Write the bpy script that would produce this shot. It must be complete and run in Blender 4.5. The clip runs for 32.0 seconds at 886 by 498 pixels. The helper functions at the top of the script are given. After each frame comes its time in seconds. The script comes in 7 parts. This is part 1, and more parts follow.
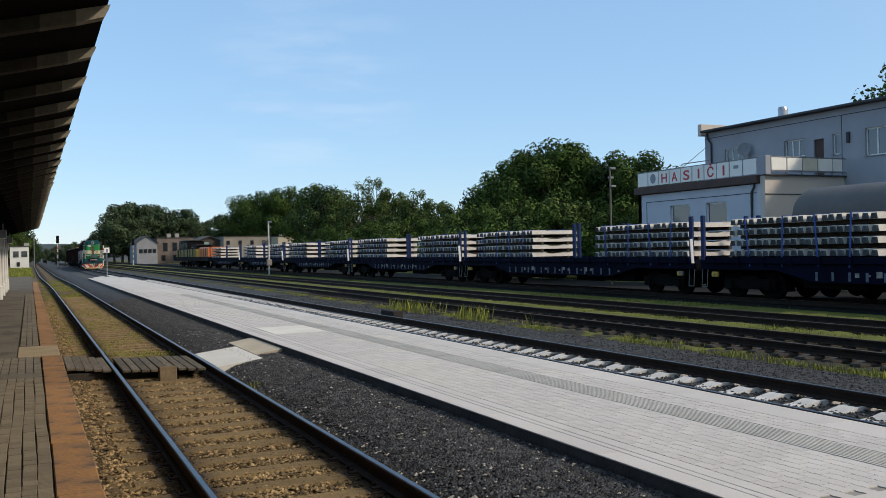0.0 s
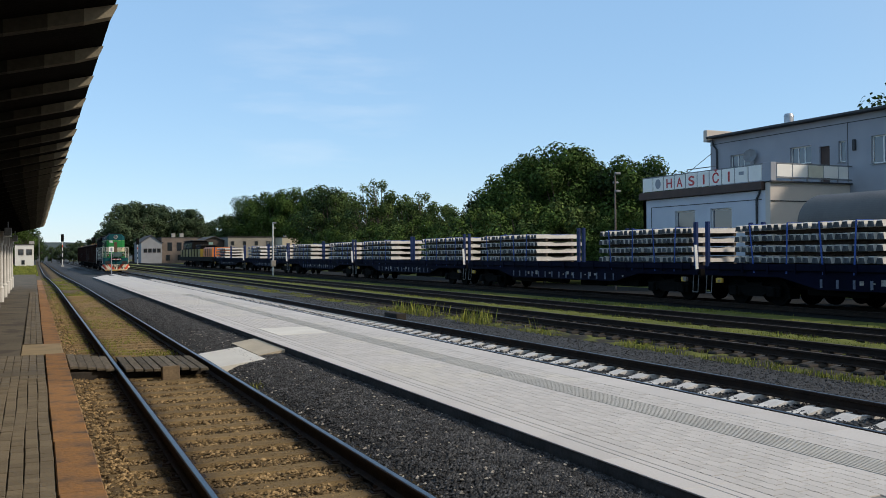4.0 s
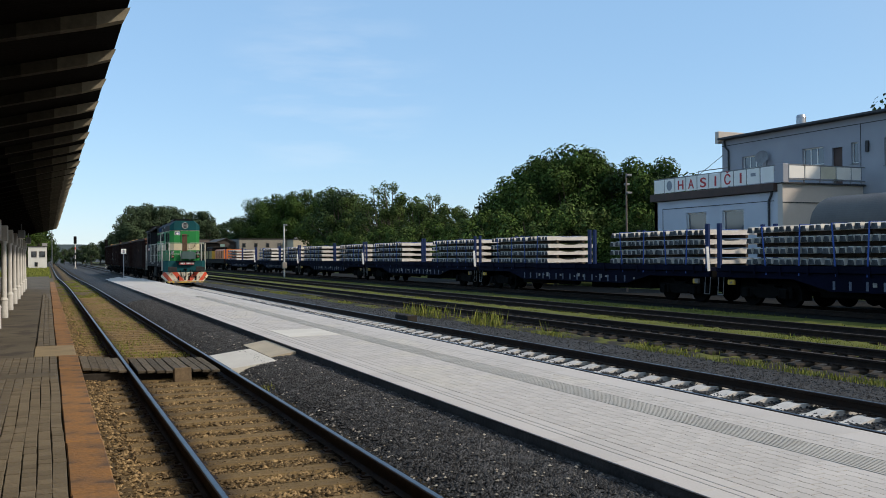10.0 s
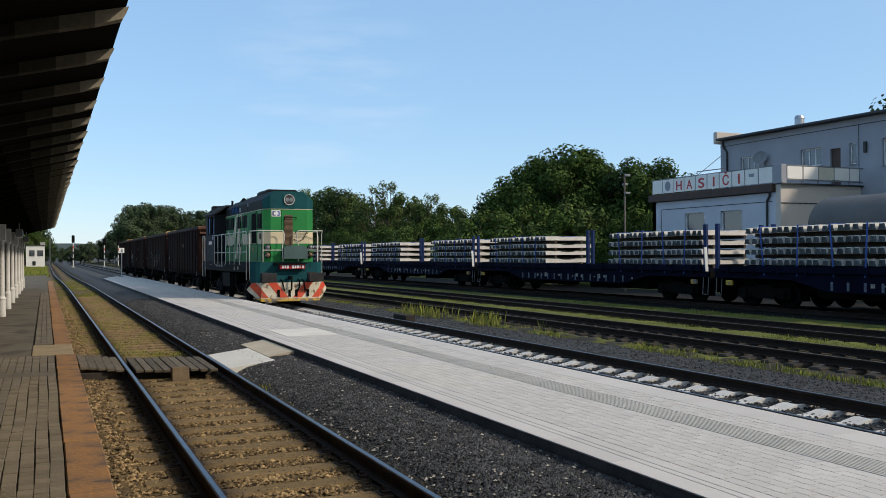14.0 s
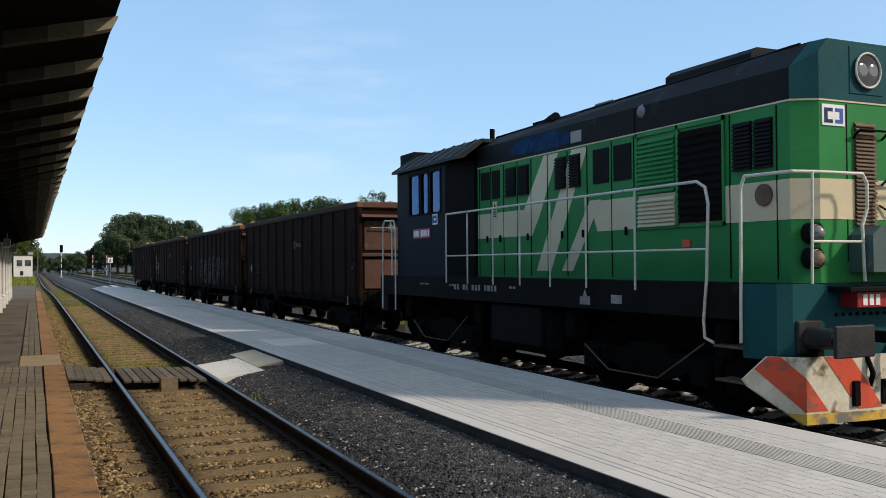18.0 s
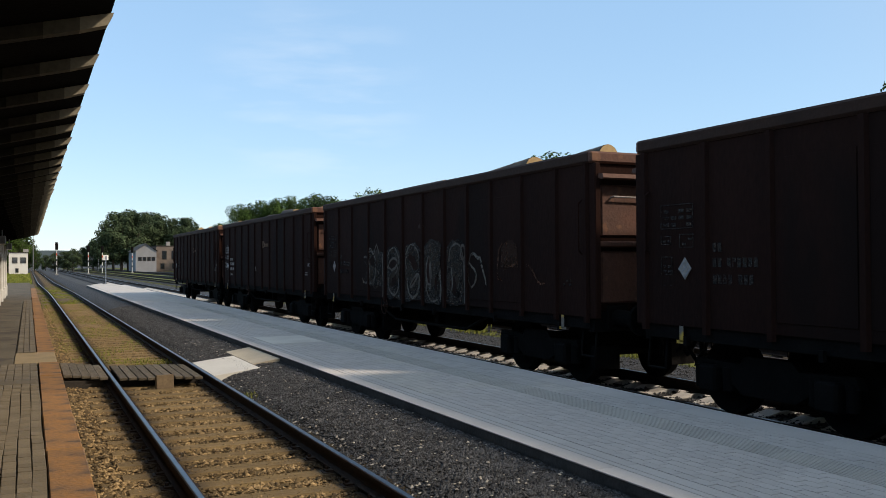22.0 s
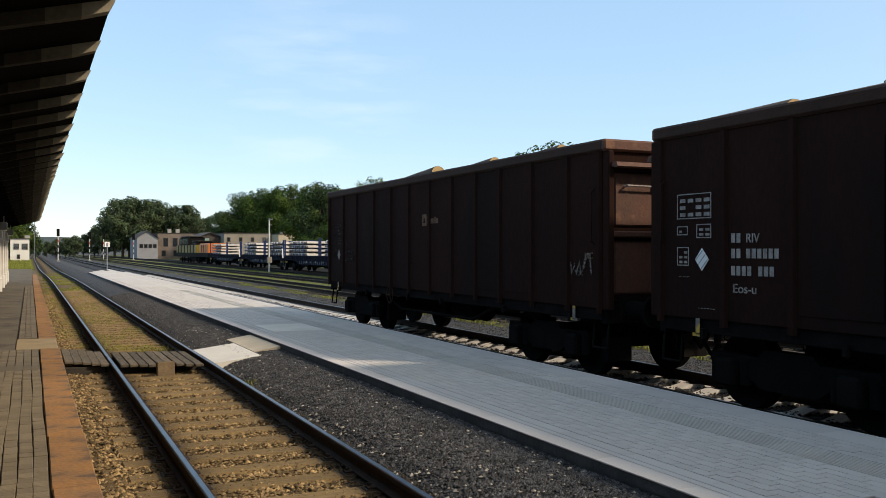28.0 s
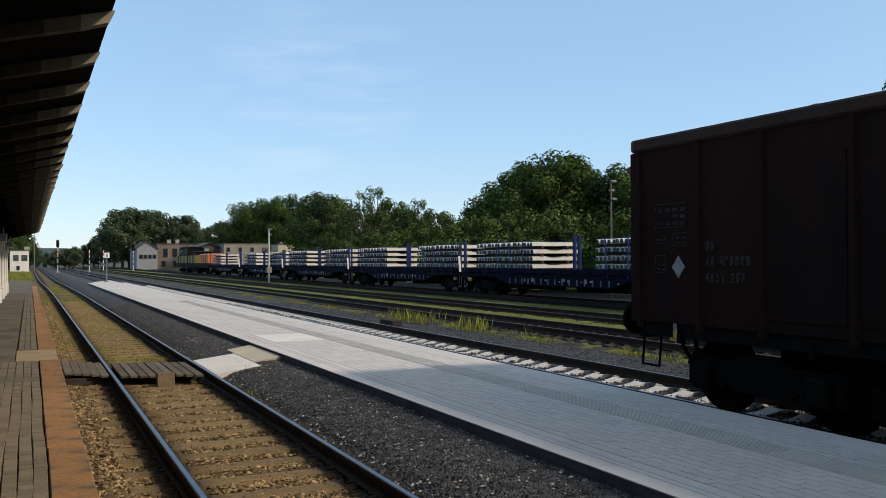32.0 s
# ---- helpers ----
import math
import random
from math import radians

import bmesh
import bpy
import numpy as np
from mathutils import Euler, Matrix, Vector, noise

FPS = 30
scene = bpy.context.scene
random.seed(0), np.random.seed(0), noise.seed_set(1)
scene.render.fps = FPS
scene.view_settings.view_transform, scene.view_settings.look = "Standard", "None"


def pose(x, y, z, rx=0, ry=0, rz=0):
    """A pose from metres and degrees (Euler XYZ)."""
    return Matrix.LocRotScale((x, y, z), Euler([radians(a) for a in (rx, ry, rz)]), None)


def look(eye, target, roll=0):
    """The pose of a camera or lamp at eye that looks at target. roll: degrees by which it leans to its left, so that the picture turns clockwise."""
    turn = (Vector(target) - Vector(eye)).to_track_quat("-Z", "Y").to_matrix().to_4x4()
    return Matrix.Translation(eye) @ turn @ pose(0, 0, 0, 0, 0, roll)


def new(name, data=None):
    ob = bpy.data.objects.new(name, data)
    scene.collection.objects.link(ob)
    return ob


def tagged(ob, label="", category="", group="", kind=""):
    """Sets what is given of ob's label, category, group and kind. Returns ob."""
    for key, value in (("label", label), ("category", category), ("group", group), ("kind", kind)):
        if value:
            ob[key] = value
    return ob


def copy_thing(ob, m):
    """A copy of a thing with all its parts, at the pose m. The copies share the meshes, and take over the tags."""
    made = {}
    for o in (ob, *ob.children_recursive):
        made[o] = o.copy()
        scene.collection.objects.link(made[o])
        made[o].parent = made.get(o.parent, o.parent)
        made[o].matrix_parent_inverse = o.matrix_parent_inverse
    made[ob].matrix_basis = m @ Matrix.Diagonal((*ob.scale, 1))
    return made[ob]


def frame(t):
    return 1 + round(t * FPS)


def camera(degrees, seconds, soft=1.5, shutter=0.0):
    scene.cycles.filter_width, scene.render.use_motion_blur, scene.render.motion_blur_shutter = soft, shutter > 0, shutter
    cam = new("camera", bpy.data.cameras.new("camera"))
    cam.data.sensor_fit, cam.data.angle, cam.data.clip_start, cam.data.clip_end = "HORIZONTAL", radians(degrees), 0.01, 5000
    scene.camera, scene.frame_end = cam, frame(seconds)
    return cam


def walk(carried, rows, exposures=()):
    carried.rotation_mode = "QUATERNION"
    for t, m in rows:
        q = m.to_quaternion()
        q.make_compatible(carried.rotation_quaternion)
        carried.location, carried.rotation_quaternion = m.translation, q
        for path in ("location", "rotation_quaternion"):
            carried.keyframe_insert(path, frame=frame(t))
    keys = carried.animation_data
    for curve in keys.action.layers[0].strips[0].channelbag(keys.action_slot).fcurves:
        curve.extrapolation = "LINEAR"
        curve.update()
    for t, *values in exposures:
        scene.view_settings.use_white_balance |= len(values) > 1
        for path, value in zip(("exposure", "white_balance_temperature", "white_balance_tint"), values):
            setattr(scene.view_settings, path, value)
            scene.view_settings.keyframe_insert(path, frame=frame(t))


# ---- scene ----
# ---- camera ----
EYE = (0.0, 0.0, 1.867)
cam = camera(52.78, 32.0, 0.9)


def aim(yaw, pitch, lean):
    """Camera pose at the eye: yaw from the track's direction, pitch up, lean (degrees)."""
    a, b = radians(yaw), radians(pitch)
    way = Vector((math.sin(a) * math.cos(b), math.cos(a) * math.cos(b), math.sin(b)))
    return look(EYE, Vector(EYE) + way, -lean)


walk(cam, [(t, aim(a, b, c)) for t, a, b, c in (
    (0, 24.85, 0.07, 1.12), (0.5, 24.81, 0.14, 0.98), (1, 24.82, 0.31, 0.99), (1.5, 24.81, 0.30, 1.04), (2, 24.81, 0.08, 0.83), (2.5, 24.81, 0.02, 0.61),
    (3, 24.64, 0.40, 0.41), (3.5, 24.59, 0.25, 0.45), (5.5, 24.50, 0.36, 0.33), (6, 24.43, 0.41, 0.27), (6.5, 24.38, 0.49, 0.43), (7, 24.31, 0.43, 0.46),
    (7.5, 24.30, 0.33, 0.52), (8, 24.42, 0.44, 0.47), (8.5, 24.21, 0.29, 0.57), (9, 24.25, 0.56, 0.56), (9.5, 24.20, 0.59, 0.47), (10, 23.90, 0.39, 0.47),
    (10.5, 23.87, 0.47, 0.39), (11, 23.64, 0.38, 0.16), (11.5, 23.74, 0.37, 0.41), (12, 23.78, 0.27, 0.29), (12.5, 23.89, 0.35, 0.36), (13, 24.10, 0.49, 0.35),
    (13.5, 23.99, 0.38, 0.29), (14, 24.01, 0.38, 0.34), (14.5, 24.07, 0.47, 0.28), (16.5, 24.24, 0.57, 0.10), (17, 24.38, 0.88, -0.05), (17.5, 24.50, 0.97, 0.09),
    (18, 24.66, 0.99, 0.38), (18.5, 24.80, 1.11, 0.33), (19, 24.71, 1.04, 0.30), (19.5, 24.86, 1.26, 0.29), (20, 25.07, 1.37, 0.42), (20.5, 24.88, 1.30, 0.29),
    (21, 24.96, 1.06, 0.34), (21.5, 24.82, 0.84, 0.47), (22, 24.91, 0.84, 0.32), (22.5, 25.00, 0.53, 0.28), (23, 25.00, 0.57, 0.46), (23.5, 24.82, 0.52, 0.20),
    (24, 24.77, 0.56, 0.09), (24.5, 24.83, 0.61, -0.01), (25, 24.80, 0.40, 0.09), (25.5, 24.67, 0.34, 0.01), (27.5, 24.68, 0.12, 0.04), (28, 24.83, 0.14, -0.07),
    (28.5, 24.76, 0.18, 0.02), (29, 24.80, 0.23, -0.02), (29.5, 24.71, 0.30, 0.09), (30, 24.66, 0.71, 0.11), (30.5, 24.69, 0.46, 0.17), (31, 24.76, 0.41, 0.32),
    (31.5, 24.81, 0.77, 0.37), (32, 24.85, 0.72, 0.25))], exposures=[(0, 0.33, 6500, 10), (15, 0.33, 6500, 10), (17, 0.43, 6550, 10), (18, 0.45, 6600, 10), (19, 0.49, 6850, 11), (21, 0.48, 6900, 11), (23, 0.58, 6900, 12), (25, 0.64, 7050, 12), (28, 0.68, 7300, 12), (30, 0.53, 7100, 12), (32, 0.38, 6750, 11)])

# ---- world and sun ----
SUN_TO = Vector((1.02, -0.88, 1.0)).normalized()
world = bpy.data.worlds.new("world")
scene.world = world
world.use_nodes = True
_sky = world.node_tree.nodes.new("ShaderNodeTexSky")
_sky.sky_type, _sky.sun_disc = "NISHITA", False
_sky.sun_elevation = math.asin(SUN_TO.z)
_sky.sun_rotation = math.atan2(SUN_TO.x, SUN_TO.y)
_sky.air_density, _sky.dust_density, _sky.ozone_density = 1.0, 0.1, 2.0
_bg = world.node_tree.nodes["Background"]
_bg.inputs["Strength"].default_value = 0.14
_mix = world.node_tree.nodes.new("ShaderNodeMix")      # a constant blue mixed in to even the sky
_mix.data_type = "RGBA"
_mix.inputs[0].default_value = 0.6
_mix.inputs[7].default_value = (1.8, 3.22, 5.0, 1)
world.node_tree.links.new(_sky.outputs[0], _mix.inputs[6])
# the clear sky turns whiter and brighter towards the sun
_dir, _dot, _map = (world.node_tree.nodes.new(k) for k in ("ShaderNodeTexCoord", "ShaderNodeVectorMath", "ShaderNodeMapRange"))
_dot.operation = "DOT_PRODUCT"
_dot.inputs[1].default_value = SUN_TO
_map.interpolation_type = "SMOOTHSTEP"
_map.inputs[1].default_value, _map.inputs[2].default_value, _map.inputs[4].default_value = 0.15, 1.0, 0.9
_aura = world.node_tree.nodes.new("ShaderNodeMix")
_aura.data_type = "RGBA"
_aura.inputs[7].default_value = (3.5, 3.4, 3.2, 1)
world.node_tree.links.new(_dir.outputs["Generated"], _dot.inputs[0])
world.node_tree.links.new(_dot.outputs["Value"], _map.inputs[0])
world.node_tree.links.new(_map.outputs[0], _aura.inputs[0])
world.node_tree.links.new(_mix.outputs[2], _aura.inputs[6])
# one faint wisp of cirrus over the yard
_near, _patch, _streak, _noise, _thin, _mul, _cirrus = (world.node_tree.nodes.new("ShaderNode" + k) for k in ("VectorMath", "MapRange", "Mapping", "TexNoise", "MapRange", "Math", "Mix"))
_near.operation, _mul.operation, _cirrus.data_type = "DOT_PRODUCT", "MULTIPLY", "RGBA"
_near.inputs[1].default_value = Vector((0.285, 0.945, 0.18)).normalized()
_patch.interpolation_type = "SMOOTHSTEP"
_patch.inputs[1].default_value, _patch.inputs[2].default_value = math.cos(radians(8)), math.cos(radians(1))
_streak.inputs["Scale"].default_value, _streak.inputs["Rotation"].default_value = (5, 5, 26), (0, radians(14), 0)
_noise.inputs["Scale"].default_value, _noise.inputs["Detail"].default_value = 1.6, 5
_thin.inputs[1].default_value, _thin.inputs[2].default_value, _thin.inputs[4].default_value = 0.45, 0.75, 0.2
_cirrus.inputs[7].default_value = (5.2, 5.6, 6.0, 1)
for a, b in ((_dir.outputs["Generated"], _near.inputs[0]), (_near.outputs["Value"], _patch.inputs[0]), (_dir.outputs["Generated"], _streak.inputs[0]), (_streak.outputs[0], _noise.inputs["Vector"]),
             (_noise.outputs[0], _thin.inputs[0]), (_patch.outputs[0], _mul.inputs[0]), (_thin.outputs[0], _mul.inputs[1]), (_mul.outputs[0], _cirrus.inputs[0]), (_aura.outputs[2], _cirrus.inputs[6]), (_cirrus.outputs[2], _bg.inputs["Color"])):
    world.node_tree.links.new(a, b)
sun = new("sun", bpy.data.lights.new("sun", "SUN"))
sun.data.energy, sun.data.angle, sun.data.color = 2.6, radians(5), (1.0, 0.88, 0.74)
sun.matrix_world = look(SUN_TO * 50, (0, 0, 0))

# ---- materials ----
def mat(name, a, b=None, rough=0.8, metal=0.0, scale=3.0, fine=40.0, bump=0.2, spot=None, spot_scale=0.6, spot_at=0.62, obj=0.0, island=0.0, stretch=(1, 1, 1), spec=0.5, rail_shade=None):
    """A surface of two mixed colours (large and fine noise), optional stains of a third, bump, and a shade per object or per island."""
    m = bpy.data.materials.new(name)
    m.use_nodes = True
    nt = m.node_tree
    N, Lk = nt.nodes, nt.links
    p = N["Principled BSDF"]
    p.inputs["Metallic"].default_value = metal
    p.inputs["Specular IOR Level"].default_value = spec
    b = b or tuple(c * 0.72 for c in a)
    geo = N.new("ShaderNodeTexCoord")
    mp = N.new("ShaderNodeMapping")
    mp.inputs["Scale"].default_value = stretch
    Lk.new(geo.outputs["Object"], mp.inputs[0])

    def nz(s, det=4.0):
        n = N.new("ShaderNodeTexNoise")
        n.inputs["Scale"].default_value, n.inputs["Detail"].default_value = s, det
        Lk.new(mp.outputs[0], n.inputs["Vector"])
        return n

    def mix(fac, c1, c2):
        x = N.new("ShaderNodeMix")
        x.data_type = "RGBA"
        Lk.new(fac, x.inputs[0])
        for i, c in ((6, c1), (7, c2)):
            if isinstance(c, tuple):
                x.inputs[i].default_value = (*c, 1)
            else:
                Lk.new(c, x.inputs[i])
        return x.outputs[2]

    def ramp(src, lo, hi):
        r = N.new("ShaderNodeMapRange")
        r.inputs[1].default_value, r.inputs[2].default_value = lo, hi
        Lk.new(src, r.inputs[0])
        return r.outputs[0]

    big, small = nz(scale), nz(fine, 6.0)
    add = N.new("ShaderNodeMath")
    add.operation = "MULTIPLY_ADD"
    Lk.new(small.outputs[0], add.inputs[0])
    add.inputs[1].default_value = 0.5
    Lk.new(big.outputs[0], add.inputs[2])
    col = mix(ramp(add.outputs[0], 0.55, 0.95), a, b)
    if spot:
        st = nz(spot_scale, 6.0)
        col = mix(ramp(st.outputs[0], spot_at, spot_at + 0.08), col, spot)
    if obj or island:
        info = N.new("ShaderNodeObjectInfo") if obj else N.new("ShaderNodeNewGeometry")
        src = info.outputs["Random"] if obj else info.outputs["Random Per Island"]
        r = N.new("ShaderNodeMapRange")
        k = obj or island
        r.inputs[3].default_value, r.inputs[4].default_value = 1 - k, 1 + k
        Lk.new(src, r.inputs[0])
        hs = N.new("ShaderNodeHueSaturation")
        Lk.new(r.outputs[0], hs.inputs["Value"])
        Lk.new(col, hs.inputs["Color"])
        col = hs.outputs[0]
    if rail_shade:        # painted rail shade with oily dirt, banded along the old track's two rails
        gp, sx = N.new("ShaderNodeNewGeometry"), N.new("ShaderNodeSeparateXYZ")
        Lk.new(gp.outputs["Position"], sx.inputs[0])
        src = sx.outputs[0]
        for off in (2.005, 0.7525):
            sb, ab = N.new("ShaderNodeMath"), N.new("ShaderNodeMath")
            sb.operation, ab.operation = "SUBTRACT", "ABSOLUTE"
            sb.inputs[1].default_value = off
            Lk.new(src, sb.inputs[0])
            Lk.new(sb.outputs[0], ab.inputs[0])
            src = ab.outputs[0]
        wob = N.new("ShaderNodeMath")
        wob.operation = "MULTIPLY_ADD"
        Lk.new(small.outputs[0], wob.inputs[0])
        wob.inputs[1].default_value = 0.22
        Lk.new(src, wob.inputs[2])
        col = mix(ramp(wob.outputs[0], 0.17, 0.46), rail_shade, col)
    Lk.new(col, p.inputs["Base Color"])
    rr = N.new("ShaderNodeMapRange")
    rr.inputs[3].default_value, rr.inputs[4].default_value = max(0.02, rough - 0.12), min(1, rough + 0.12)
    Lk.new(small.outputs[0], rr.inputs[0])
    Lk.new(rr.outputs[0], p.inputs["Roughness"])
    if bump:
        bp = N.new("ShaderNodeBump")
        bp.inputs["Strength"].default_value, bp.inputs["Distance"].default_value = bump, 0.02
        Lk.new(small.outputs[0], bp.inputs["Height"])
        Lk.new(bp.outputs[0], p.inputs["Normal"])
    return m


def speckle(name, a, b, cover=0.5, scale=3.0, fine=22.0):
    """Thin worn paint: a rough coat that lets the surface below show through in blotches."""
    m = mat(name, a, b, 0.85, scale=scale, fine=fine, bump=0, spec=0.1)
    N, Lk = m.node_tree.nodes, m.node_tree.links
    geo, n1, n2 = N.new("ShaderNodeTexCoord"), N.new("ShaderNodeTexNoise"), N.new("ShaderNodeTexNoise")
    n1.inputs["Scale"].default_value, n2.inputs["Scale"].default_value = scale, fine
    n2.inputs["Detail"].default_value = 5
    ad, rg = N.new("ShaderNodeMath"), N.new("ShaderNodeMapRange")
    Lk.new(geo.outputs["Object"], n1.inputs["Vector"])
    Lk.new(geo.outputs["Object"], n2.inputs["Vector"])
    Lk.new(n1.outputs[0], ad.inputs[0])
    Lk.new(n2.outputs[0], ad.inputs[1])
    Lk.new(ad.outputs[0], rg.inputs[0])
    rg.inputs[1].default_value, rg.inputs[2].default_value = 1.0 - cover * 0.4, 1.35 - cover * 0.4
    t, x = N.new("ShaderNodeBsdfTransparent"), N.new("ShaderNodeMixShader")
    Lk.new(rg.outputs[0], x.inputs[0])
    Lk.new(t.outputs[0], x.inputs[1])
    Lk.new(N["Principled BSDF"].outputs[0], x.inputs[2])
    Lk.new(x.outputs[0], N["Material Output"].inputs[0])
    return m


def glass(name, tint, rough=0.05):
    m = bpy.data.materials.new(name)
    m.use_nodes = True
    p = m.node_tree.nodes["Principled BSDF"]
    p.inputs["Base Color"].default_value = (*tint, 1)
    p.inputs["Roughness"].default_value = rough
    p.inputs["IOR"].default_value = 1.52
    p.inputs["Specular IOR Level"].default_value = 0.9
    return m


def clear_glass(name, gloss=0.12, tint=(0.82, 0.88, 0.95), coat=(0.8, 0.8, 0.8)):
    """A thin clear pane: mostly see-through with a fixed share of mirror; coat only tints that mirror."""
    m = bpy.data.materials.new(name)
    m.use_nodes = True
    N, Lk = m.node_tree.nodes, m.node_tree.links
    t, g, x = N.new("ShaderNodeBsdfTransparent"), N.new("ShaderNodeBsdfGlossy"), N.new("ShaderNodeMixShader")
    t.inputs[0].default_value = (*tint, 1)
    g.inputs[0].default_value = (*coat, 1)
    g.inputs["Roughness"].default_value = 0.03
    x.inputs[0].default_value = gloss
    Lk.new(t.outputs[0], x.inputs[1])
    Lk.new(g.outputs[0], x.inputs[2])
    Lk.new(x.outputs[0], N["Material Output"].inputs[0])
    return m


# blue of the reflected sky is painted into the pane's mirror tint
M_CABPANE = clear_glass("cab window pane", 0.2, (0.2, 0.34, 0.58), (0.32, 0.5, 0.85))
M_GROUND = mat("earth and dark ash", (0.05, 0.05, 0.048), (0.032, 0.033, 0.036), 0.95, scale=0.5, fine=14, bump=0.6, spot=(0.06, 0.075, 0.025), spot_scale=0.12)
M_ASH = mat("dark stone chips", (0.043, 0.043, 0.044), (0.011, 0.011, 0.0115), 0.9, scale=9, fine=42, bump=1.0, spot=(0.12, 0.116, 0.11), spot_scale=30, spot_at=0.68)
M_CHIP = mat("basalt chip", (0.082, 0.083, 0.085), (0.024, 0.0242, 0.025), 0.9, scale=8, fine=60, bump=0.2, island=0.65, spec=0.3)
M_PALE_STONE = mat("pale stone", (0.36, 0.33, 0.28), (0.22, 0.2, 0.17), 0.85, scale=10, fine=60, island=0.3)
M_BALLAST = mat("sandy ballast", (0.155, 0.106, 0.047), (0.07, 0.047, 0.022), 0.95, scale=5, fine=30, bump=1.0, spot=(0.26, 0.19, 0.095), spot_scale=22, spot_at=0.62, spec=0.2, rail_shade=(0.02, 0.015, 0.011))
M_RUBBLE = mat("brown ballast stone", (0.28, 0.193, 0.093), (0.12, 0.083, 0.042), 0.9, scale=6, fine=50, bump=0.3, island=0.7, spec=0.25, rail_shade=(0.03, 0.021, 0.014))
M_OLD_SLEEPER = mat("sandy old sleeper", (0.225, 0.156, 0.072), (0.145, 0.1, 0.047), 0.9, scale=4, fine=30, bump=0.5, obj=0.14, stretch=(1, 6, 1), spec=0.2, rail_shade=(0.035, 0.025, 0.016))
M_DARK_SLEEPER = mat("tarred sleeper", (0.05, 0.042, 0.034), (0.03, 0.026, 0.022), 0.9, scale=4, fine=30, bump=0.5, obj=0.2, stretch=(1, 6, 1), spec=0.2)
# shaded copy of the loco paint, darkness put into the colour
M_LOCO_SHADE = mat("near black loco paint with painted shade", (0.011, 0.0105, 0.011), (0.007, 0.007, 0.008), 0.65, scale=1.1, fine=24, bump=0.12, spot=(0.02, 0.026, 0.032), spot_scale=1.2, spot_at=0.6, spec=0.12)
M_CABROOF = mat("dark grey cab roof paint", (0.016, 0.019, 0.023), (0.01, 0.012, 0.015), 0.6, scale=1.4, fine=24, bump=0.15, spot=(0.03, 0.034, 0.038), spot_scale=2.0, spot_at=0.62, spec=0.15)
M_TUBE = mat("yellowed white tube paint", (0.62, 0.6, 0.53), (0.46, 0.44, 0.38), 0.55, scale=3, fine=30, bump=0.05, spot=(0.2, 0.16, 0.11), spot_scale=5, spot_at=0.66)
M_STANCHION = mat("blue stanchion paint", (0.012, 0.03, 0.11), (0.008, 0.02, 0.07), 0.6, scale=1.5, fine=25, bump=0.1, spec=0.2)
# haze of the distance painted into the leaf colour
M_LEAF_HAZE = mat("grey green far leaves, haze painted in", (0.07, 0.098, 0.05), (0.04, 0.06, 0.033), 0.9, scale=0.2, fine=2, bump=0, island=0.5, spec=0.05)
M_SLEEPER = mat("new concrete sleeper", (0.62, 0.6, 0.56), (0.47, 0.45, 0.42), 0.85, scale=4, fine=40, bump=0.25, obj=0.08)
M_LOAD = mat("fresh concrete", (0.6, 0.57, 0.51), (0.46, 0.43, 0.39), 0.85, scale=2.5, fine=30, bump=0.2, obj=0.08)
M_RAIL = mat("rusty rail steel", (0.038, 0.024, 0.016), (0.022, 0.015, 0.012), 0.85, scale=6, fine=60, bump=0.3, spec=0.2)
M_HEAD = mat("worn rail head", (0.14, 0.15, 0.165), (0.09, 0.096, 0.108), 0.34, metal=1.0, scale=3, fine=60, bump=0.05)
M_HEAD_RUST = mat("little used rail head", (0.1, 0.075, 0.06), (0.06, 0.045, 0.036), 0.7, metal=0.3, scale=3, fine=60, bump=0.1)
M_PAVE = mat("light grey paving", (0.525, 0.494, 0.46), (0.447, 0.42, 0.39), 0.85, scale=0.9, fine=45, bump=0.15, spot=(0.52, 0.487, 0.432), spot_scale=0.45, spot_at=0.53)
M_PAVER = mat("light grey paver", (0.525, 0.494, 0.46), (0.447, 0.42, 0.39), 0.85, scale=0.9, fine=45, bump=0.15, obj=0.06)
M_PAVER_I = mat("light grey pavers", (0.525, 0.494, 0.46), (0.447, 0.42, 0.39), 0.85, scale=0.9, fine=45, bump=0.15, island=0.06, spot=(0.52, 0.487, 0.432), spot_scale=0.45, spot_at=0.53)
M_TACTILE = mat("ribbed guide tile", (0.55, 0.52, 0.465), (0.46, 0.435, 0.39), 0.8, scale=1.5, fine=50, bump=0.15, obj=0.06)
M_JOINT = mat("sand joint", (0.27, 0.255, 0.23), (0.2, 0.19, 0.172), 0.95, scale=4, fine=40)
# the platform side's shade is painted into this concrete
M_EDGE_SHADE = mat("concrete edge with painted shade", (0.09, 0.09, 0.088), (0.05, 0.05, 0.05), 0.9, scale=3, fine=30, bump=0.4)
M_SLAB = mat("white concrete slab", (0.66, 0.63, 0.56), (0.57, 0.54, 0.48), 0.85, scale=1.5, fine=30)
M_SLAB2 = mat("sandy concrete slab", (0.5, 0.43, 0.31), (0.4, 0.34, 0.25), 0.85, scale=1.5, fine=30)
M_CLAY = mat("brown clay tile", (0.165, 0.135, 0.09), (0.108, 0.088, 0.06), 0.8, scale=1.1, fine=40, bump=0.25, obj=0.16, spec=0.3)
M_CLAY_I = mat("brown clay tiles", (0.165, 0.135, 0.09), (0.108, 0.088, 0.06), 0.8, scale=1.1, fine=40, bump=0.25, island=0.16, spec=0.3)
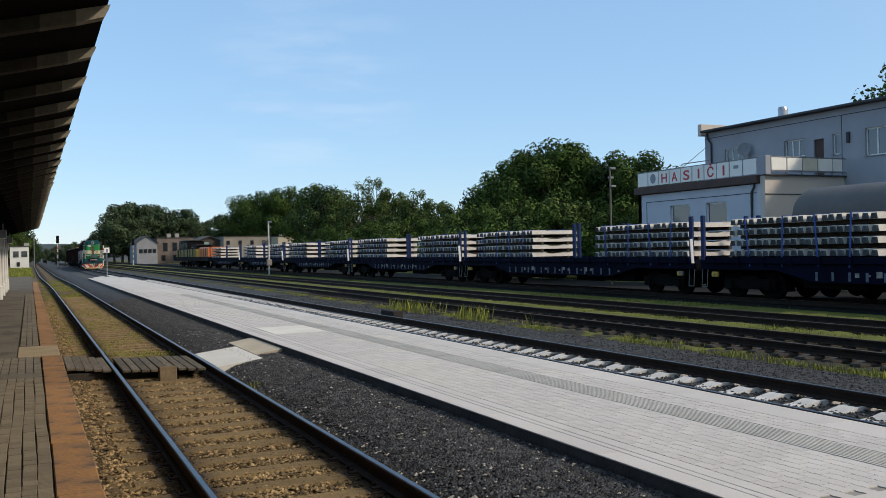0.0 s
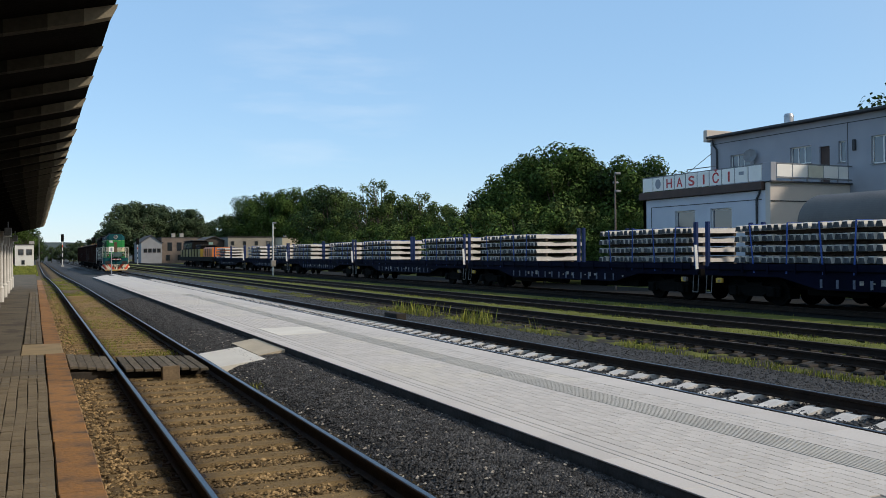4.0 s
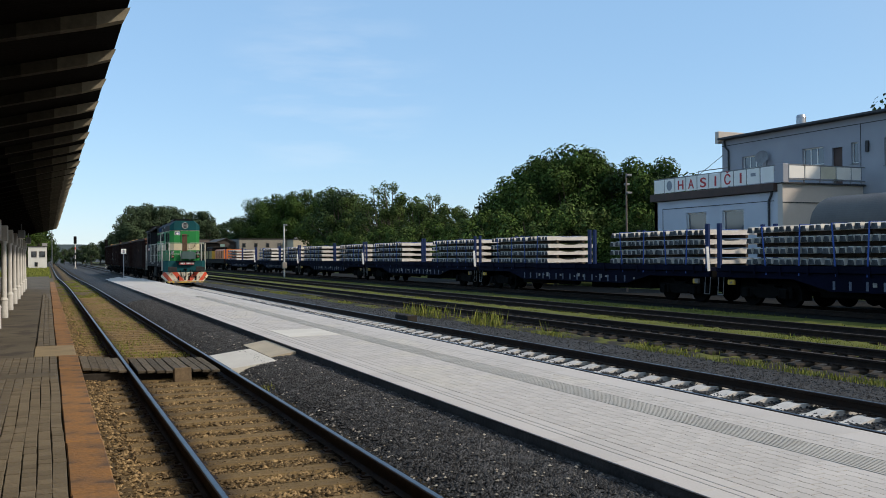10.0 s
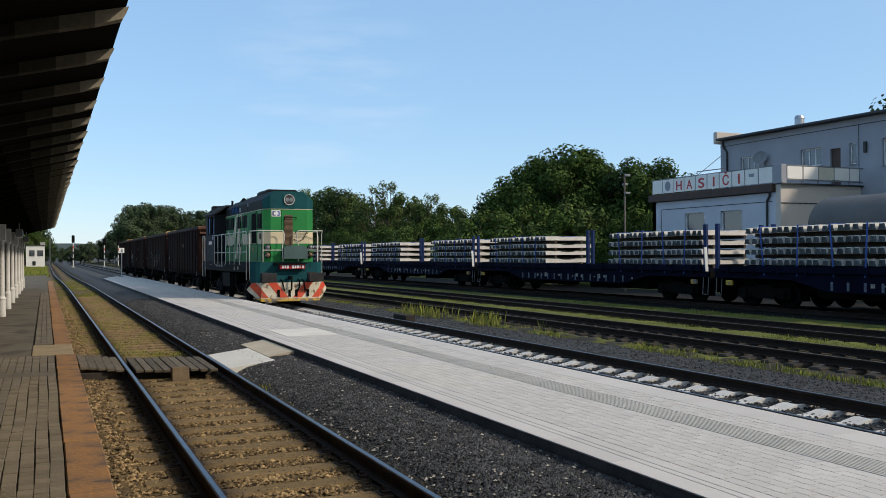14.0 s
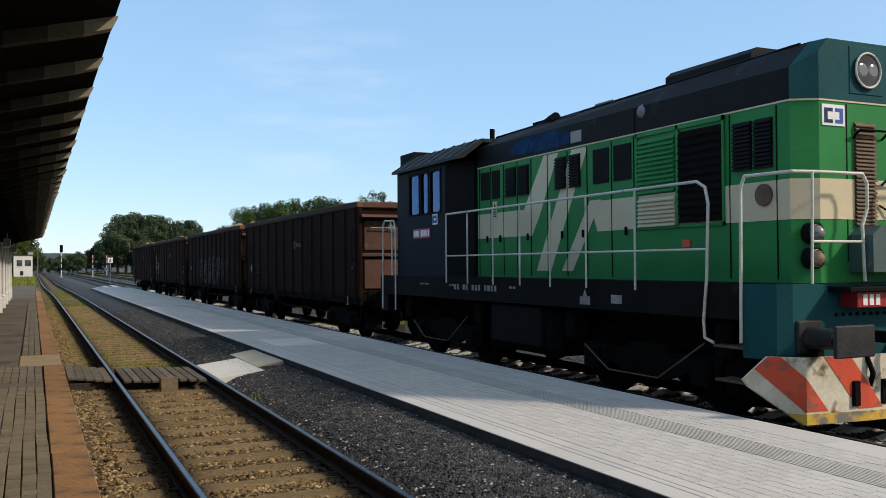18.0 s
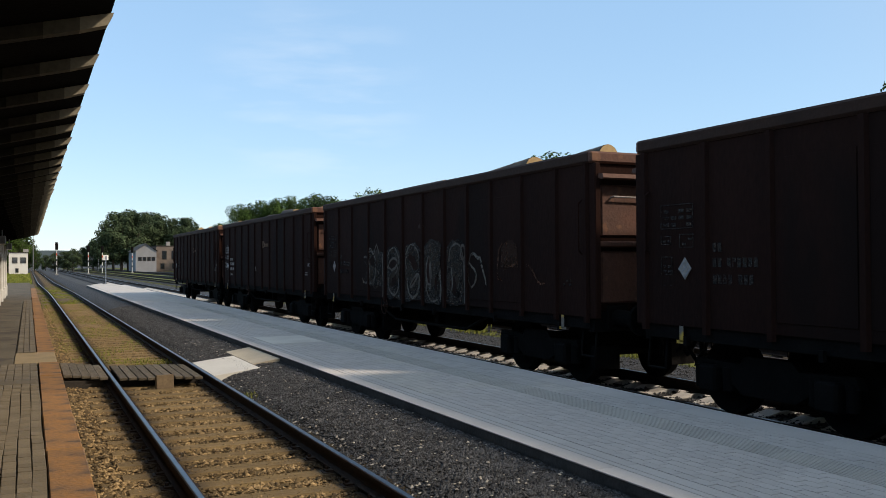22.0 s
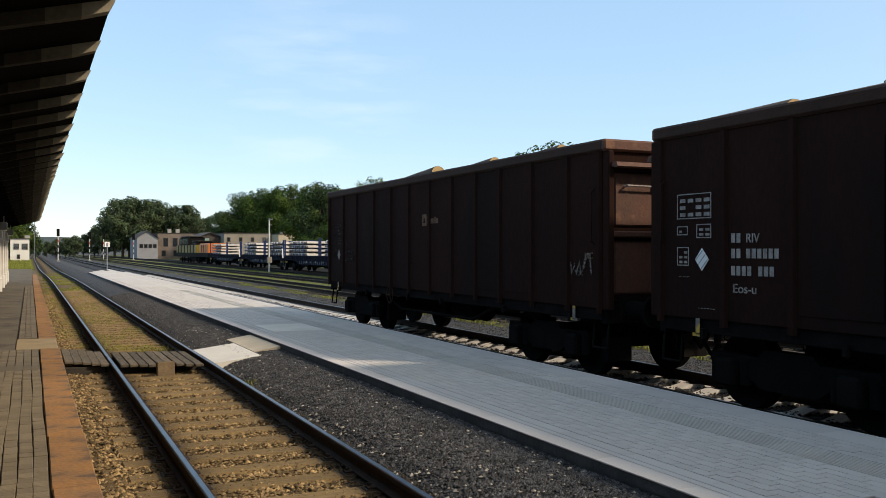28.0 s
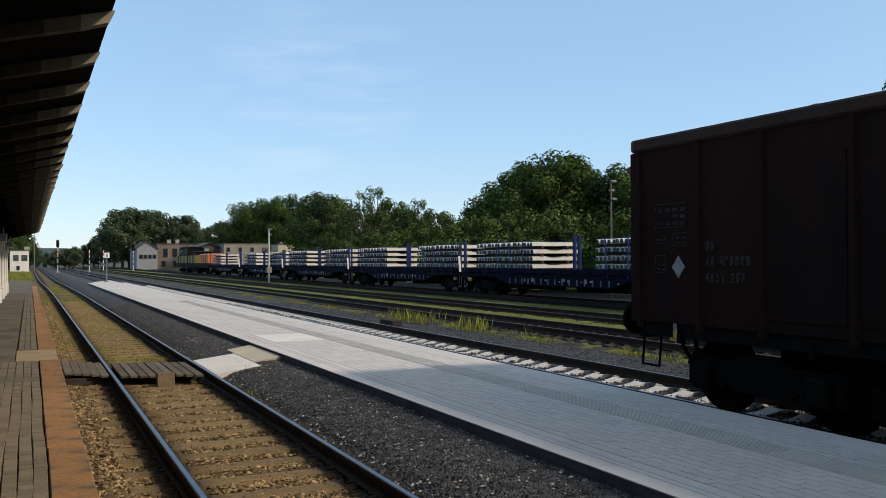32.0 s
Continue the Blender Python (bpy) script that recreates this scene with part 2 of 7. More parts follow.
M_KERB = mat("rust stained kerb stone", (0.33, 0.16, 0.05), (0.15, 0.098, 0.06), 0.85, scale=2.5, fine=25, bump=0.45, spot=(0.1, 0.066, 0.044), spot_scale=2.6, spot_at=0.53, obj=0.12, spec=0.25)
M_ASPHALT = mat("old brown asphalt", (0.14, 0.118, 0.084), (0.098, 0.083, 0.06), 0.95, scale=0.8, fine=60, bump=0.4, spec=0.2, spot=(0.075, 0.064, 0.05), spot_scale=1.3, spot_at=0.55)
M_PATCH = mat("pale concrete patch", (0.3, 0.225, 0.12), (0.21, 0.155, 0.08), 0.85, scale=2, fine=40)
M_BOARD = mat("weathered board", (0.15, 0.125, 0.09), (0.08, 0.066, 0.048), 0.9, scale=3, fine=30, bump=0.5, obj=0.25, stretch=(8, 1, 8), spec=0.2)
M_TIMBER = mat("tarred timber", (0.17, 0.12, 0.065), (0.09, 0.062, 0.036), 0.85, scale=3, fine=30, bump=0.4)
M_GRASS = mat("grass blades", (0.21, 0.22, 0.045), (0.12, 0.14, 0.028), 0.8, scale=0.7, fine=10, bump=0, island=0.45, spec=0.1)
M_TURF = mat("turf", (0.13, 0.14, 0.034), (0.075, 0.085, 0.022), 0.95, scale=1.2, fine=25, bump=0.8, spot=(0.06, 0.052, 0.036), spot_scale=0.9, spot_at=0.74, spec=0.1)
M_LEAF = mat("broad leaves", (0.072, 0.115, 0.026), (0.03, 0.056, 0.013), 0.85, scale=0.22, fine=2, bump=0, island=0.62, spec=0.1)
M_LEAF2 = mat("yellow green leaves", (0.085, 0.12, 0.034), (0.045, 0.07, 0.02), 0.85, scale=0.22, fine=2, bump=0, island=0.62, spec=0.1)
M_LEAF3 = mat("dark blue green leaves", (0.05, 0.082, 0.032), (0.026, 0.046, 0.018), 0.85, scale=0.22, fine=2, bump=0, island=0.62, spec=0.1)
M_BARK = mat("bark", (0.09, 0.07, 0.052), (0.05, 0.04, 0.03), 0.9, scale=4, fine=30, bump=0.6)
M_ROOF_UNDER = mat("near black canopy boards", (0.005, 0.0045, 0.004), (0.008, 0.007, 0.006), 0.95, scale=2, fine=25, bump=0.3, spec=0.03)
# joist tones: sunlight at the tip fading into shade, painted in
M_JOIST_FADE = [mat("joist paint, weathered %d" % k, (v, v * 0.89, v * 0.66), (v * 0.62, v * 0.55, v * 0.41), 0.82, scale=2, fine=30, bump=0.25, obj=0.12, spec=0.1) for k, v in enumerate((0.27, 0.13, 0.06, 0.026))]
# shaded copy of the concrete for the sleeper ends facing the track
M_END_SHADE = mat("concrete sleeper end with painted shade", (0.11, 0.113, 0.115), (0.045, 0.047, 0.05), 0.85, scale=6, fine=40, bump=0.2, obj=0.4, spec=0.2)
M_DARKWALL = mat("dark old brickwork", (0.07, 0.055, 0.045), (0.05, 0.04, 0.033), 0.9, scale=1, fine=20)
M_POST = mat("white painted post", (0.62, 0.61, 0.57), (0.45, 0.44, 0.41), 0.7, scale=1.5, fine=25, bump=0.1)
M_STATION = mat("beige render", (0.45, 0.39, 0.29), (0.37, 0.32, 0.24), 0.9, scale=1, fine=30)
M_GREEN = mat("leaf green loco paint", (0.026, 0.21, 0.056), (0.021, 0.165, 0.045), 0.5, scale=1.2, fine=30, bump=0.05, spot=(0.025, 0.12, 0.04), spot_scale=1.1, spot_at=0.66, spec=0.15)
M_DKGREEN = mat("dark blue green loco paint", (0.01, 0.072, 0.082), (0.008, 0.053, 0.06), 0.6, scale=1.2, fine=30, bump=0.06, spot=(0.012, 0.024, 0.024), spot_scale=1.3, spot_at=0.63, spec=0.1)
M_NAVY = mat("dark blue loco paint", (0.006, 0.0108, 0.02), (0.004, 0.008, 0.014), 0.6, scale=1.2, fine=30, bump=0.06, spec=0.08)
M_CREAM = mat("cream loco paint", (0.62, 0.53, 0.35), (0.53, 0.45, 0.3), 0.5, scale=1.2, fine=30, bump=0.05, spot=(0.4, 0.33, 0.22), spot_scale=1.5, spot_at=0.64, spec=0.25)
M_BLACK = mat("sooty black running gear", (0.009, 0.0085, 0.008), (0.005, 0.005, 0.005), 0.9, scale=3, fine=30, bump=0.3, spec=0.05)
M_FRAME = mat("dirty dark frame", (0.009, 0.0085, 0.0085), (0.006, 0.006, 0.006), 0.7, scale=2, fine=30, bump=0.2, spot=(0.028, 0.022, 0.017), spot_scale=2.0, spot_at=0.64, spec=0.06)
M_WHITE = mat("white paint", (0.8, 0.79, 0.76), (0.68, 0.67, 0.65), 0.55, scale=3, fine=30, bump=0.05)
M_RED = mat("signal red paint", (0.62, 0.085, 0.03), (0.56, 0.06, 0.024), 0.55, scale=3, fine=30, bump=0.08, spot=(0.24, 0.09, 0.05), spot_scale=5, spot_at=0.58)
M_YELLOW = mat("chipped yellow paint", (0.62, 0.4, 0.05), (0.45, 0.26, 0.04), 0.6, scale=4, fine=25, bump=0.15, spot=(0.17, 0.15, 0.13), spot_scale=4, spot_at=0.49)
M_PLOW = mat("dirty cream plough paint", (0.68, 0.63, 0.5), (0.52, 0.46, 0.34), 0.6, scale=4, fine=25, bump=0.1, spot=(0.15, 0.085, 0.04), spot_scale=3.5, spot_at=0.56)
M_PLATE = mat("red enamel plate", (0.35, 0.015, 0.02), (0.3, 0.012, 0.016), 0.4, scale=3, fine=30, bump=0)
M_LENS = glass("lamp lens", (0.16, 0.165, 0.165), 0.1)
M_LENS2 = glass("amber lamp lens", (0.24, 0.15, 0.09), 0.1)
M_LENSBOWL = mat("dark lamp bowl", (0.07, 0.07, 0.072), (0.04, 0.04, 0.042), 0.25, metal=0.4, scale=4, fine=30, bump=0.02)
M_BUFFER = mat("worn grey buffer steel", (0.042, 0.042, 0.042), (0.022, 0.022, 0.022), 0.65, metal=0.2, scale=4, fine=30, bump=0.2, spot=(0.02, 0.018, 0.016), spot_scale=5, spot_at=0.6, spec=0.2)
M_WALKPLATE = mat("worn grey green plate", (0.055, 0.105, 0.1), (0.035, 0.068, 0.066), 0.7, scale=2, fine=25, bump=0.15, spot=(0.14, 0.12, 0.09), spot_scale=4, spot_at=0.66)
M_FADED = speckle("almost worn off paint", (0.06, 0.053, 0.048), (0.03, 0.024, 0.02), 0.55, 2.2, 18)
M_GLASS = glass("cab glass", (0.02, 0.025, 0.03), 0.03)
M_GRILL = mat("rusty grille", (0.14, 0.085, 0.045), (0.08, 0.05, 0.03), 0.75, scale=4, fine=40, bump=0.2)
M_DARKGRILL = mat("dark grille", (0.012, 0.012, 0.012), (0.008, 0.008, 0.008), 0.8, scale=4, fine=40, bump=0.1, spec=0.1)
# side paint has its shade in the colour; the rusty ends keep a sunlit tone
M_WAGON_SHADE = mat("red brown wagon paint with painted shade", (0.025, 0.0108, 0.0078), (0.015, 0.0076, 0.0061), 0.9, scale=0.8, fine=25, bump=0.25, spot=(0.014, 0.008, 0.0065), spot_scale=0.7, spot_at=0.55, stretch=(1, 1, 0.35), spec=0.06)
M_WAGON_END = mat("rust red wagon end in sunlit tone", (0.098, 0.034, 0.017), (0.06, 0.023, 0.013), 0.75, scale=1.5, fine=25, bump=0.3, spot=(0.15, 0.062, 0.028), spot_scale=3.0, spot_at=0.58)
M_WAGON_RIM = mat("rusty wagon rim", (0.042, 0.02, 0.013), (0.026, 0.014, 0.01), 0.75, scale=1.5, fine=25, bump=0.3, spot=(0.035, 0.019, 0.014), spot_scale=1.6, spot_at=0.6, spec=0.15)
M_CHALK = mat("faded white stencil", (0.36, 0.33, 0.3), (0.16, 0.14, 0.13), 0.8, scale=8, fine=40, bump=0)
M_SPRAY = speckle("faded silver spray", (0.066, 0.053, 0.043), (0.028, 0.02, 0.015), 0.6, 2.2, 7)
M_SPRAY2 = speckle("faded orange spray", (0.13, 0.055, 0.03), (0.06, 0.028, 0.018), 0.6, 4, 20)
M_SPRAY3 = speckle("rust red spray", (0.06, 0.024, 0.012), (0.03, 0.014, 0.009), 0.6, 4, 20)
M_OUTLINE = speckle("pale spray outline", (0.2, 0.175, 0.15), (0.075, 0.06, 0.05), 0.85, 3.5, 20)
M_LOG = mat("log bark", (0.1, 0.07, 0.045), (0.05, 0.036, 0.025), 0.9, scale=4, fine=25, bump=0.6, obj=0.2)
M_LOGEND = mat("cut log face", (0.46, 0.31, 0.135), (0.34, 0.22, 0.1), 0.8, scale=4, fine=25, bump=0.2)
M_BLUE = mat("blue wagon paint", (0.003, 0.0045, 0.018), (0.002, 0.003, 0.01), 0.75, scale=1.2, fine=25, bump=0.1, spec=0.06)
M_STRAP = mat("blue webbing", (0.03, 0.09, 0.35), (0.025, 0.07, 0.28), 0.7, scale=5, fine=50, bump=0)
M_LATH = mat("timber lath", (0.07, 0.05, 0.032), (0.045, 0.032, 0.022), 0.9, scale=5, fine=40)
M_ORANGE = mat("orange loco paint", (0.62, 0.17, 0.025), (0.5, 0.13, 0.02), 0.5, scale=1.2, fine=25, bump=0.05)
M_LOCOYEL = mat("yellow loco paint", (0.22, 0.155, 0.012), (0.15, 0.105, 0.01), 0.5, scale=1.2, fine=25, bump=0.05)
# fire station render: bluish shade and warm sunlight painted in as separate tones
M_WALL_SHADE = mat("grey render in painted bluish shade", (0.33, 0.34, 0.375), (0.28, 0.29, 0.32), 0.9, scale=0.6, fine=25, bump=0.1)
M_ANNEX_SHADE = mat("pale render in painted bluish shade", (0.52, 0.54, 0.59), (0.46, 0.48, 0.525), 0.9, scale=0.6, fine=25, bump=0.1)
M_WALL_SUN = mat("pale render in painted sunlight", (0.56, 0.5, 0.44), (0.5, 0.445, 0.39), 0.9, scale=0.6, fine=25, bump=0.1)
M_FASCIA = mat("dark roof sheet", (0.03, 0.032, 0.038), (0.02, 0.022, 0.026), 0.6, scale=2, fine=25)
M_BROWN = mat("brown fascia", (0.075, 0.042, 0.032), (0.05, 0.03, 0.024), 0.7, scale=2, fine=25)
M_PANEL = mat("white panel", (0.82, 0.8, 0.74), (0.76, 0.74, 0.69), 0.6, scale=2, fine=20, bump=0.02)
M_PANEL2 = mat("cream panel", (0.6, 0.58, 0.46), (0.52, 0.5, 0.4), 0.6, scale=2, fine=20, bump=0.02)
M_LETTER = mat("red letter", (0.5, 0.03, 0.03), (0.42, 0.025, 0.025), 0.5, scale=5, fine=20, bump=0)
M_GREYBAR = mat("grey print", (0.25, 0.27, 0.3), (0.2, 0.21, 0.24), 0.6, scale=5, fine=20, bump=0)
M_ALU = mat("galvanised steel", (0.45, 0.46, 0.48), (0.34, 0.35, 0.37), 0.4, metal=0.8, scale=4, fine=30, bump=0.05)
M_STEEL = mat("grey steel", (0.22, 0.23, 0.24), (0.16, 0.165, 0.17), 0.6, metal=0.3, scale=4, fine=30, bump=0.05)
M_CONC = mat("grey concrete", (0.33, 0.32, 0.3), (0.25, 0.24, 0.22), 0.9, scale=2, fine=25)
M_PANE = glass("window pane", (0.045, 0.06, 0.085), 0.08)
M_BRICKY = mat("weathered grey brown render", (0.2, 0.162, 0.135), (0.125, 0.1, 0.085), 0.9, scale=0.6, fine=12)
M_OLDROOF = mat("old roof sheet", (0.055, 0.05, 0.047), (0.038, 0.035, 0.033), 0.8, scale=1, fine=12)
M_PALEWALL = mat("pale blue grey plaster", (0.27, 0.28, 0.295), (0.22, 0.228, 0.24), 0.9, scale=0.6, fine=12)
M_WHITEWALL = mat("white plaster", (0.7, 0.68, 0.63), (0.6, 0.58, 0.54), 0.9, scale=0.6, fine=12)
M_TANK = mat("dark grey roof sheet", (0.085, 0.079, 0.073), (0.06, 0.056, 0.053), 0.55, scale=1.2, fine=20, bump=0.08)
# bluish distance haze is part of this hill colour
M_HILL = mat("far wooded hill, haze painted in", (0.1, 0.135, 0.15), (0.075, 0.105, 0.12), 1.0, scale=0.02, fine=0.2, bump=0)
M_BRAND = mat("faded tan mark", (0.2, 0.125, 0.08), (0.09, 0.056, 0.037), 0.85, scale=8, fine=40, bump=0, spec=0.1)
M_BLUEPATCH = speckle("blotchy blue patch", (0.014, 0.055, 0.15), (0.01, 0.035, 0.08), 0.85, 1.2, 3)
M_GREYDEPOT = mat("grey weathered render", (0.27, 0.242, 0.205), (0.2, 0.18, 0.152), 0.9, scale=0.5, fine=12)
M_TEAL = mat("pale teal board", (0.2, 0.33, 0.3), (0.16, 0.27, 0.25), 0.7, scale=2, fine=20, bump=0)
M_PANE2 = glass("bright window pane", (0.06, 0.085, 0.12), 0.1)
M_VERGE = mat("weedy gravel verge", (0.14, 0.145, 0.036), (0.07, 0.075, 0.024), 0.95, scale=2.2, fine=25, bump=0.8, spot=(0.045, 0.041, 0.035), spot_scale=1.6, spot_at=0.46, spec=0.1)
# the parked wagons' shadow is painted into this ground colour
M_BED_SHADE = mat("black ground with painted wagon shade", (0.02, 0.0195, 0.018), (0.012, 0.0118, 0.011), 0.95, scale=2, fine=20, bump=0.6, spec=0.1)
M_TRUSS = mat("pale blue grey truss paint", (0.16, 0.175, 0.22), (0.09, 0.1, 0.14), 0.8, scale=4, fine=30, bump=0.05, spec=0.1)

# ---- mesh helpers ----
class Mesh:
    """Collects vertices and faces of one part; everything is added through the matrix `at`."""

    def __init__(self):
        self.v, self.f, self.s, self.at = [], [], [], None

    def add(self, verts, faces, smooth=False):
        n = len(self.v)
        if self.at is not None:
            verts = [tuple(self.at @ Vector(p)) for p in verts]
        self.v.extend(verts)
        self.f.extend([tuple(i + n for i in f) for f in faces])
        self.s.extend([smooth] * len(faces))
        return self

    def box(self, x0, x1, y0, y1, z0, z1, c=0.0):
        x0, x1, y0, y1, z0, z1 = min(x0, x1), max(x0, x1), min(y0, y1), max(y0, y1), min(z0, z1), max(z0, z1)
        if not c:
            return self.add([(x0, y0, z0), (x1, y0, z0), (x1, y1, z0), (x0, y1, z0), (x0, y0, z1), (x1, y0, z1), (x1, y1, z1), (x0, y1, z1)],
                            [(0, 3, 2, 1), (4, 5, 6, 7), (0, 1, 5, 4), (1, 2, 6, 5), (2, 3, 7, 6), (3, 0, 4, 7)])
        c = min(c, (x1 - x0) / 2.2, (y1 - y0) / 2.2, (z1 - z0) / 2.2)
        lo, hi = (x0, y0, z0), (x1, y1, z1)
        idx, verts = {}, []
        for k in range(8):
            s = [(k >> i) & 1 for i in range(3)]
            for ax in range(3):
                p = [hi[i] if s[i] else lo[i] for i in range(3)]
                for i in range(3):
                    if i != ax:
                        p[i] += -c if s[i] else c
                idx[tuple(s), ax] = len(verts)
                verts.append(tuple(p))
        faces = []
        for ax in range(3):
            u, w = (ax + 1) % 3, (ax + 2) % 3
            for side in (0, 1):
                ring = []
                for a, b in ((0, 0), (1, 0), (1, 1), (0, 1)):
                    s = [0, 0, 0]
                    s[ax], s[u], s[w] = side, a, b
                    ring.append(idx[tuple(s), ax])
                faces.append(tuple(ring if side else ring[::-1]))
            for a in (0, 1):
                for b in (0, 1):
                    s0, s1 = [0, 0, 0], [0, 0, 0]
                    s0[u] = s1[u] = a
                    s0[w] = s1[w] = b
                    s1[ax] = 1
                    q = [idx[tuple(s0), u], idx[tuple(s1), u], idx[tuple(s1), w], idx[tuple(s0), w]]
                    faces.append(tuple(q if (a ^ b) == 0 else q[::-1]))
        for k in range(8):
            s = tuple((k >> i) & 1 for i in range(3))
            t = [idx[s, 0], idx[s, 1], idx[s, 2]]
            faces.append(tuple(t if sum(s) % 2 else t[::-1]))
        return self.add(verts, faces)

    def prism(self, poly, axis, a, b):
        """Extrudes a polygon of (u, v) along axis; u, v are the other two axes in x, y, z order."""
        n = len(poly)

        def pt(u, v, w):
            return (w, u, v) if axis == "x" else (u, w, v) if axis == "y" else (u, v, w)
        verts = [pt(u, v, a) for u, v in poly] + [pt(u, v, b) for u, v in poly]
        faces = [(i, (i + 1) % n, n + (i + 1) % n, n + i) for i in range(n)] + [tuple(range(n))[::-1], tuple(range(n, 2 * n))]
        return self.add(verts, faces)

    def cyl(self, p, q, r, r2=None, n=12, caps=True):
        p, q = Vector(p), Vector(q)
        r2 = r if r2 is None else r2
        d = (q - p).normalized()
        u = d.orthogonal().normalized()
        w = d.cross(u)
        ring = [(math.cos(2 * math.pi * i / n), math.sin(2 * math.pi * i / n)) for i in range(n)]
        a = [tuple(p + r * (u * c + w * s)) for c, s in ring]
        b = [tuple(q + r2 * (u * c + w * s)) for c, s in ring]
        self.add(a + b, [(i, (i + 1) % n, n + (i + 1) % n, n + i) for i in range(n)], True)
        if caps:
            self.add(a, [tuple(range(n))[::-1]])
            self.add(b, [tuple(range(n))])
        return self

    def tube(self, pts, r, n=8):
        for p, q in zip(pts, pts[1:]):
            self.cyl(p, q, r, n=n)
        for p in pts[1:-1]:
            self.ball(p, r, 6, 4)
        return self

    def ball(self, c, r, n=10, m=6, sz=1.0):
        verts, faces = [], []
        for j in range(m + 1):
            a = math.pi * j / m
            for i in range(n):
                b = 2 * math.pi * i / n
                verts.append((c[0] + r * math.sin(a) * math.cos(b), c[1] + r * math.sin(a) * math.sin(b), c[2] + r * sz * math.cos(a)))
        for j in range(m):
            for i in range(n):
                faces.append((j * n + i, (j + 1) * n + i, (j + 1) * n + (i + 1) % n, j * n + (i + 1) % n))
        return self.add(verts, faces, True)

    def data(self, name, material, fix=True):
        me = bpy.data.meshes.new(name)
        me.from_pydata(self.v, [], self.f)
        if fix and len(self.f) < 60000:
            bm = bmesh.new()
            bm.from_mesh(me)
            bmesh.ops.recalc_face_normals(bm, faces=bm.faces)
            bm.to_mesh(me)
            bm.free()
        me.polygons.foreach_set("use_smooth", self.s)
        me.materials.append(material)
        me.update()
        return me


def thing(name, label, category, group="", kind="", at=None):
    """An Empty that carries the parts of one thing."""
    ob = tagged(new(name), label, category, group, kind)
    if at is not None:
        ob.matrix_basis = at
    return ob


def part(name, mesh, material, parent=None, label="", kind="", fix=True):
    ob = new(name, mesh.data(name, material, fix) if isinstance(mesh, Mesh) else mesh)
    ob.parent = parent
    return tagged(ob, label, kind=kind)


def solid(name, mesh, material, label, category, group="", kind="", fix=True):
    return tagged(new(name, mesh.data(name, material, fix)), label, category, group, kind)


def words(name, text, size, material, m, parent, label="", thick=0.004, bold=0.0, width=None):
    """Raised letters in the built-in font, turned into a mesh; m places the baseline's left end (x along, y up)."""
    cu = bpy.data.curves.new(name, "FONT")
    cu.body, cu.size, cu.extrude, cu.offset = text, size, thick, bold
    tmp = bpy.data.objects.new(name, cu)
    scene.collection.objects.link(tmp)
    dg = bpy.context.evaluated_depsgraph_get()
    me = bpy.data.meshes.new_from_object(tmp.evaluated_get(dg))
    bpy.data.objects.remove(tmp)
    bpy.data.curves.remove(cu)
    if width:
        xs = [v.co.x for v in me.vertices]
        k = width / (max(xs) - min(xs))
        for v in me.vertices:
            v.co.x *= k
    me.transform(m)
    me.materials.clear()
    me.materials.append(material)
    ob = new(name, me)
    ob.parent = parent
    return tagged(ob, label)


# writing on faces that look towards -x (baseline runs towards -y) or towards -y (baseline runs towards +x)
FACE_W = Matrix(((0, 0, -1, 0), (-1, 0, 0, 0), (0, 1, 0, 0), (0, 0, 0, 1)))


def wall_holes(name, axis, at, thick, a0, a1, z0, z1, holes, material, parent, label=""):
    """A wall with openings cut through: the wall lies across `axis` at `at`, spans a0..a1; holes are (a, b, c, d)."""
    us = sorted({a0, a1, *[h[0] for h in holes], *[h[1] for h in holes]})
    zs = sorted({z0, z1, *[h[2] for h in holes], *[h[3] for h in holes]})
    nu, nz = len(us), len(zs)

    def full(i, j):
        if not (0 <= i < nu - 1 and 0 <= j < nz - 1):
            return False
        u, z = (us[i] + us[i + 1]) / 2, (zs[j] + zs[j + 1]) / 2
        return not any(h[0] < u < h[1] and h[2] < z < h[3] for h in holes)

    m, used = Mesh(), {}

    def vert(i, j, k):
        if (i, j, k) not in used:
            used[i, j, k] = len(m.v)
            w = at + thick * k
            m.v.append((w, us[i], zs[j]) if axis == "x" else (us[i], w, zs[j]))
        return used[i, j, k]

    for i in range(nu - 1):
        for j in range(nz - 1):
            if not full(i, j):
                continue
            c = [(i, j), (i + 1, j), (i + 1, j + 1), (i, j + 1)]
            for k in (0, 1):
                m.f.append(tuple(vert(*p, k) for p in c))
            for (p, q), out in zip(zip(c, c[1:] + c[:1]), ((i, j - 1), (i + 1, j), (i, j + 1), (i - 1, j))):
                if not full(*out):
                    m.f.append((vert(*p, 0), vert(*q, 0), vert(*q, 1), vert(*p, 1)))
    m.s = [False] * len(m.f)
    return part(name, m, material, parent, label)


# ---- ground and tracks ----
HW = 1.505 / 2          # half the distance between rail centres
TRACKS = {"one": 2.005, "two": 8.755, "three": 13.85, "four": 17.65, "five": 23.75}
RND = random.Random(7)


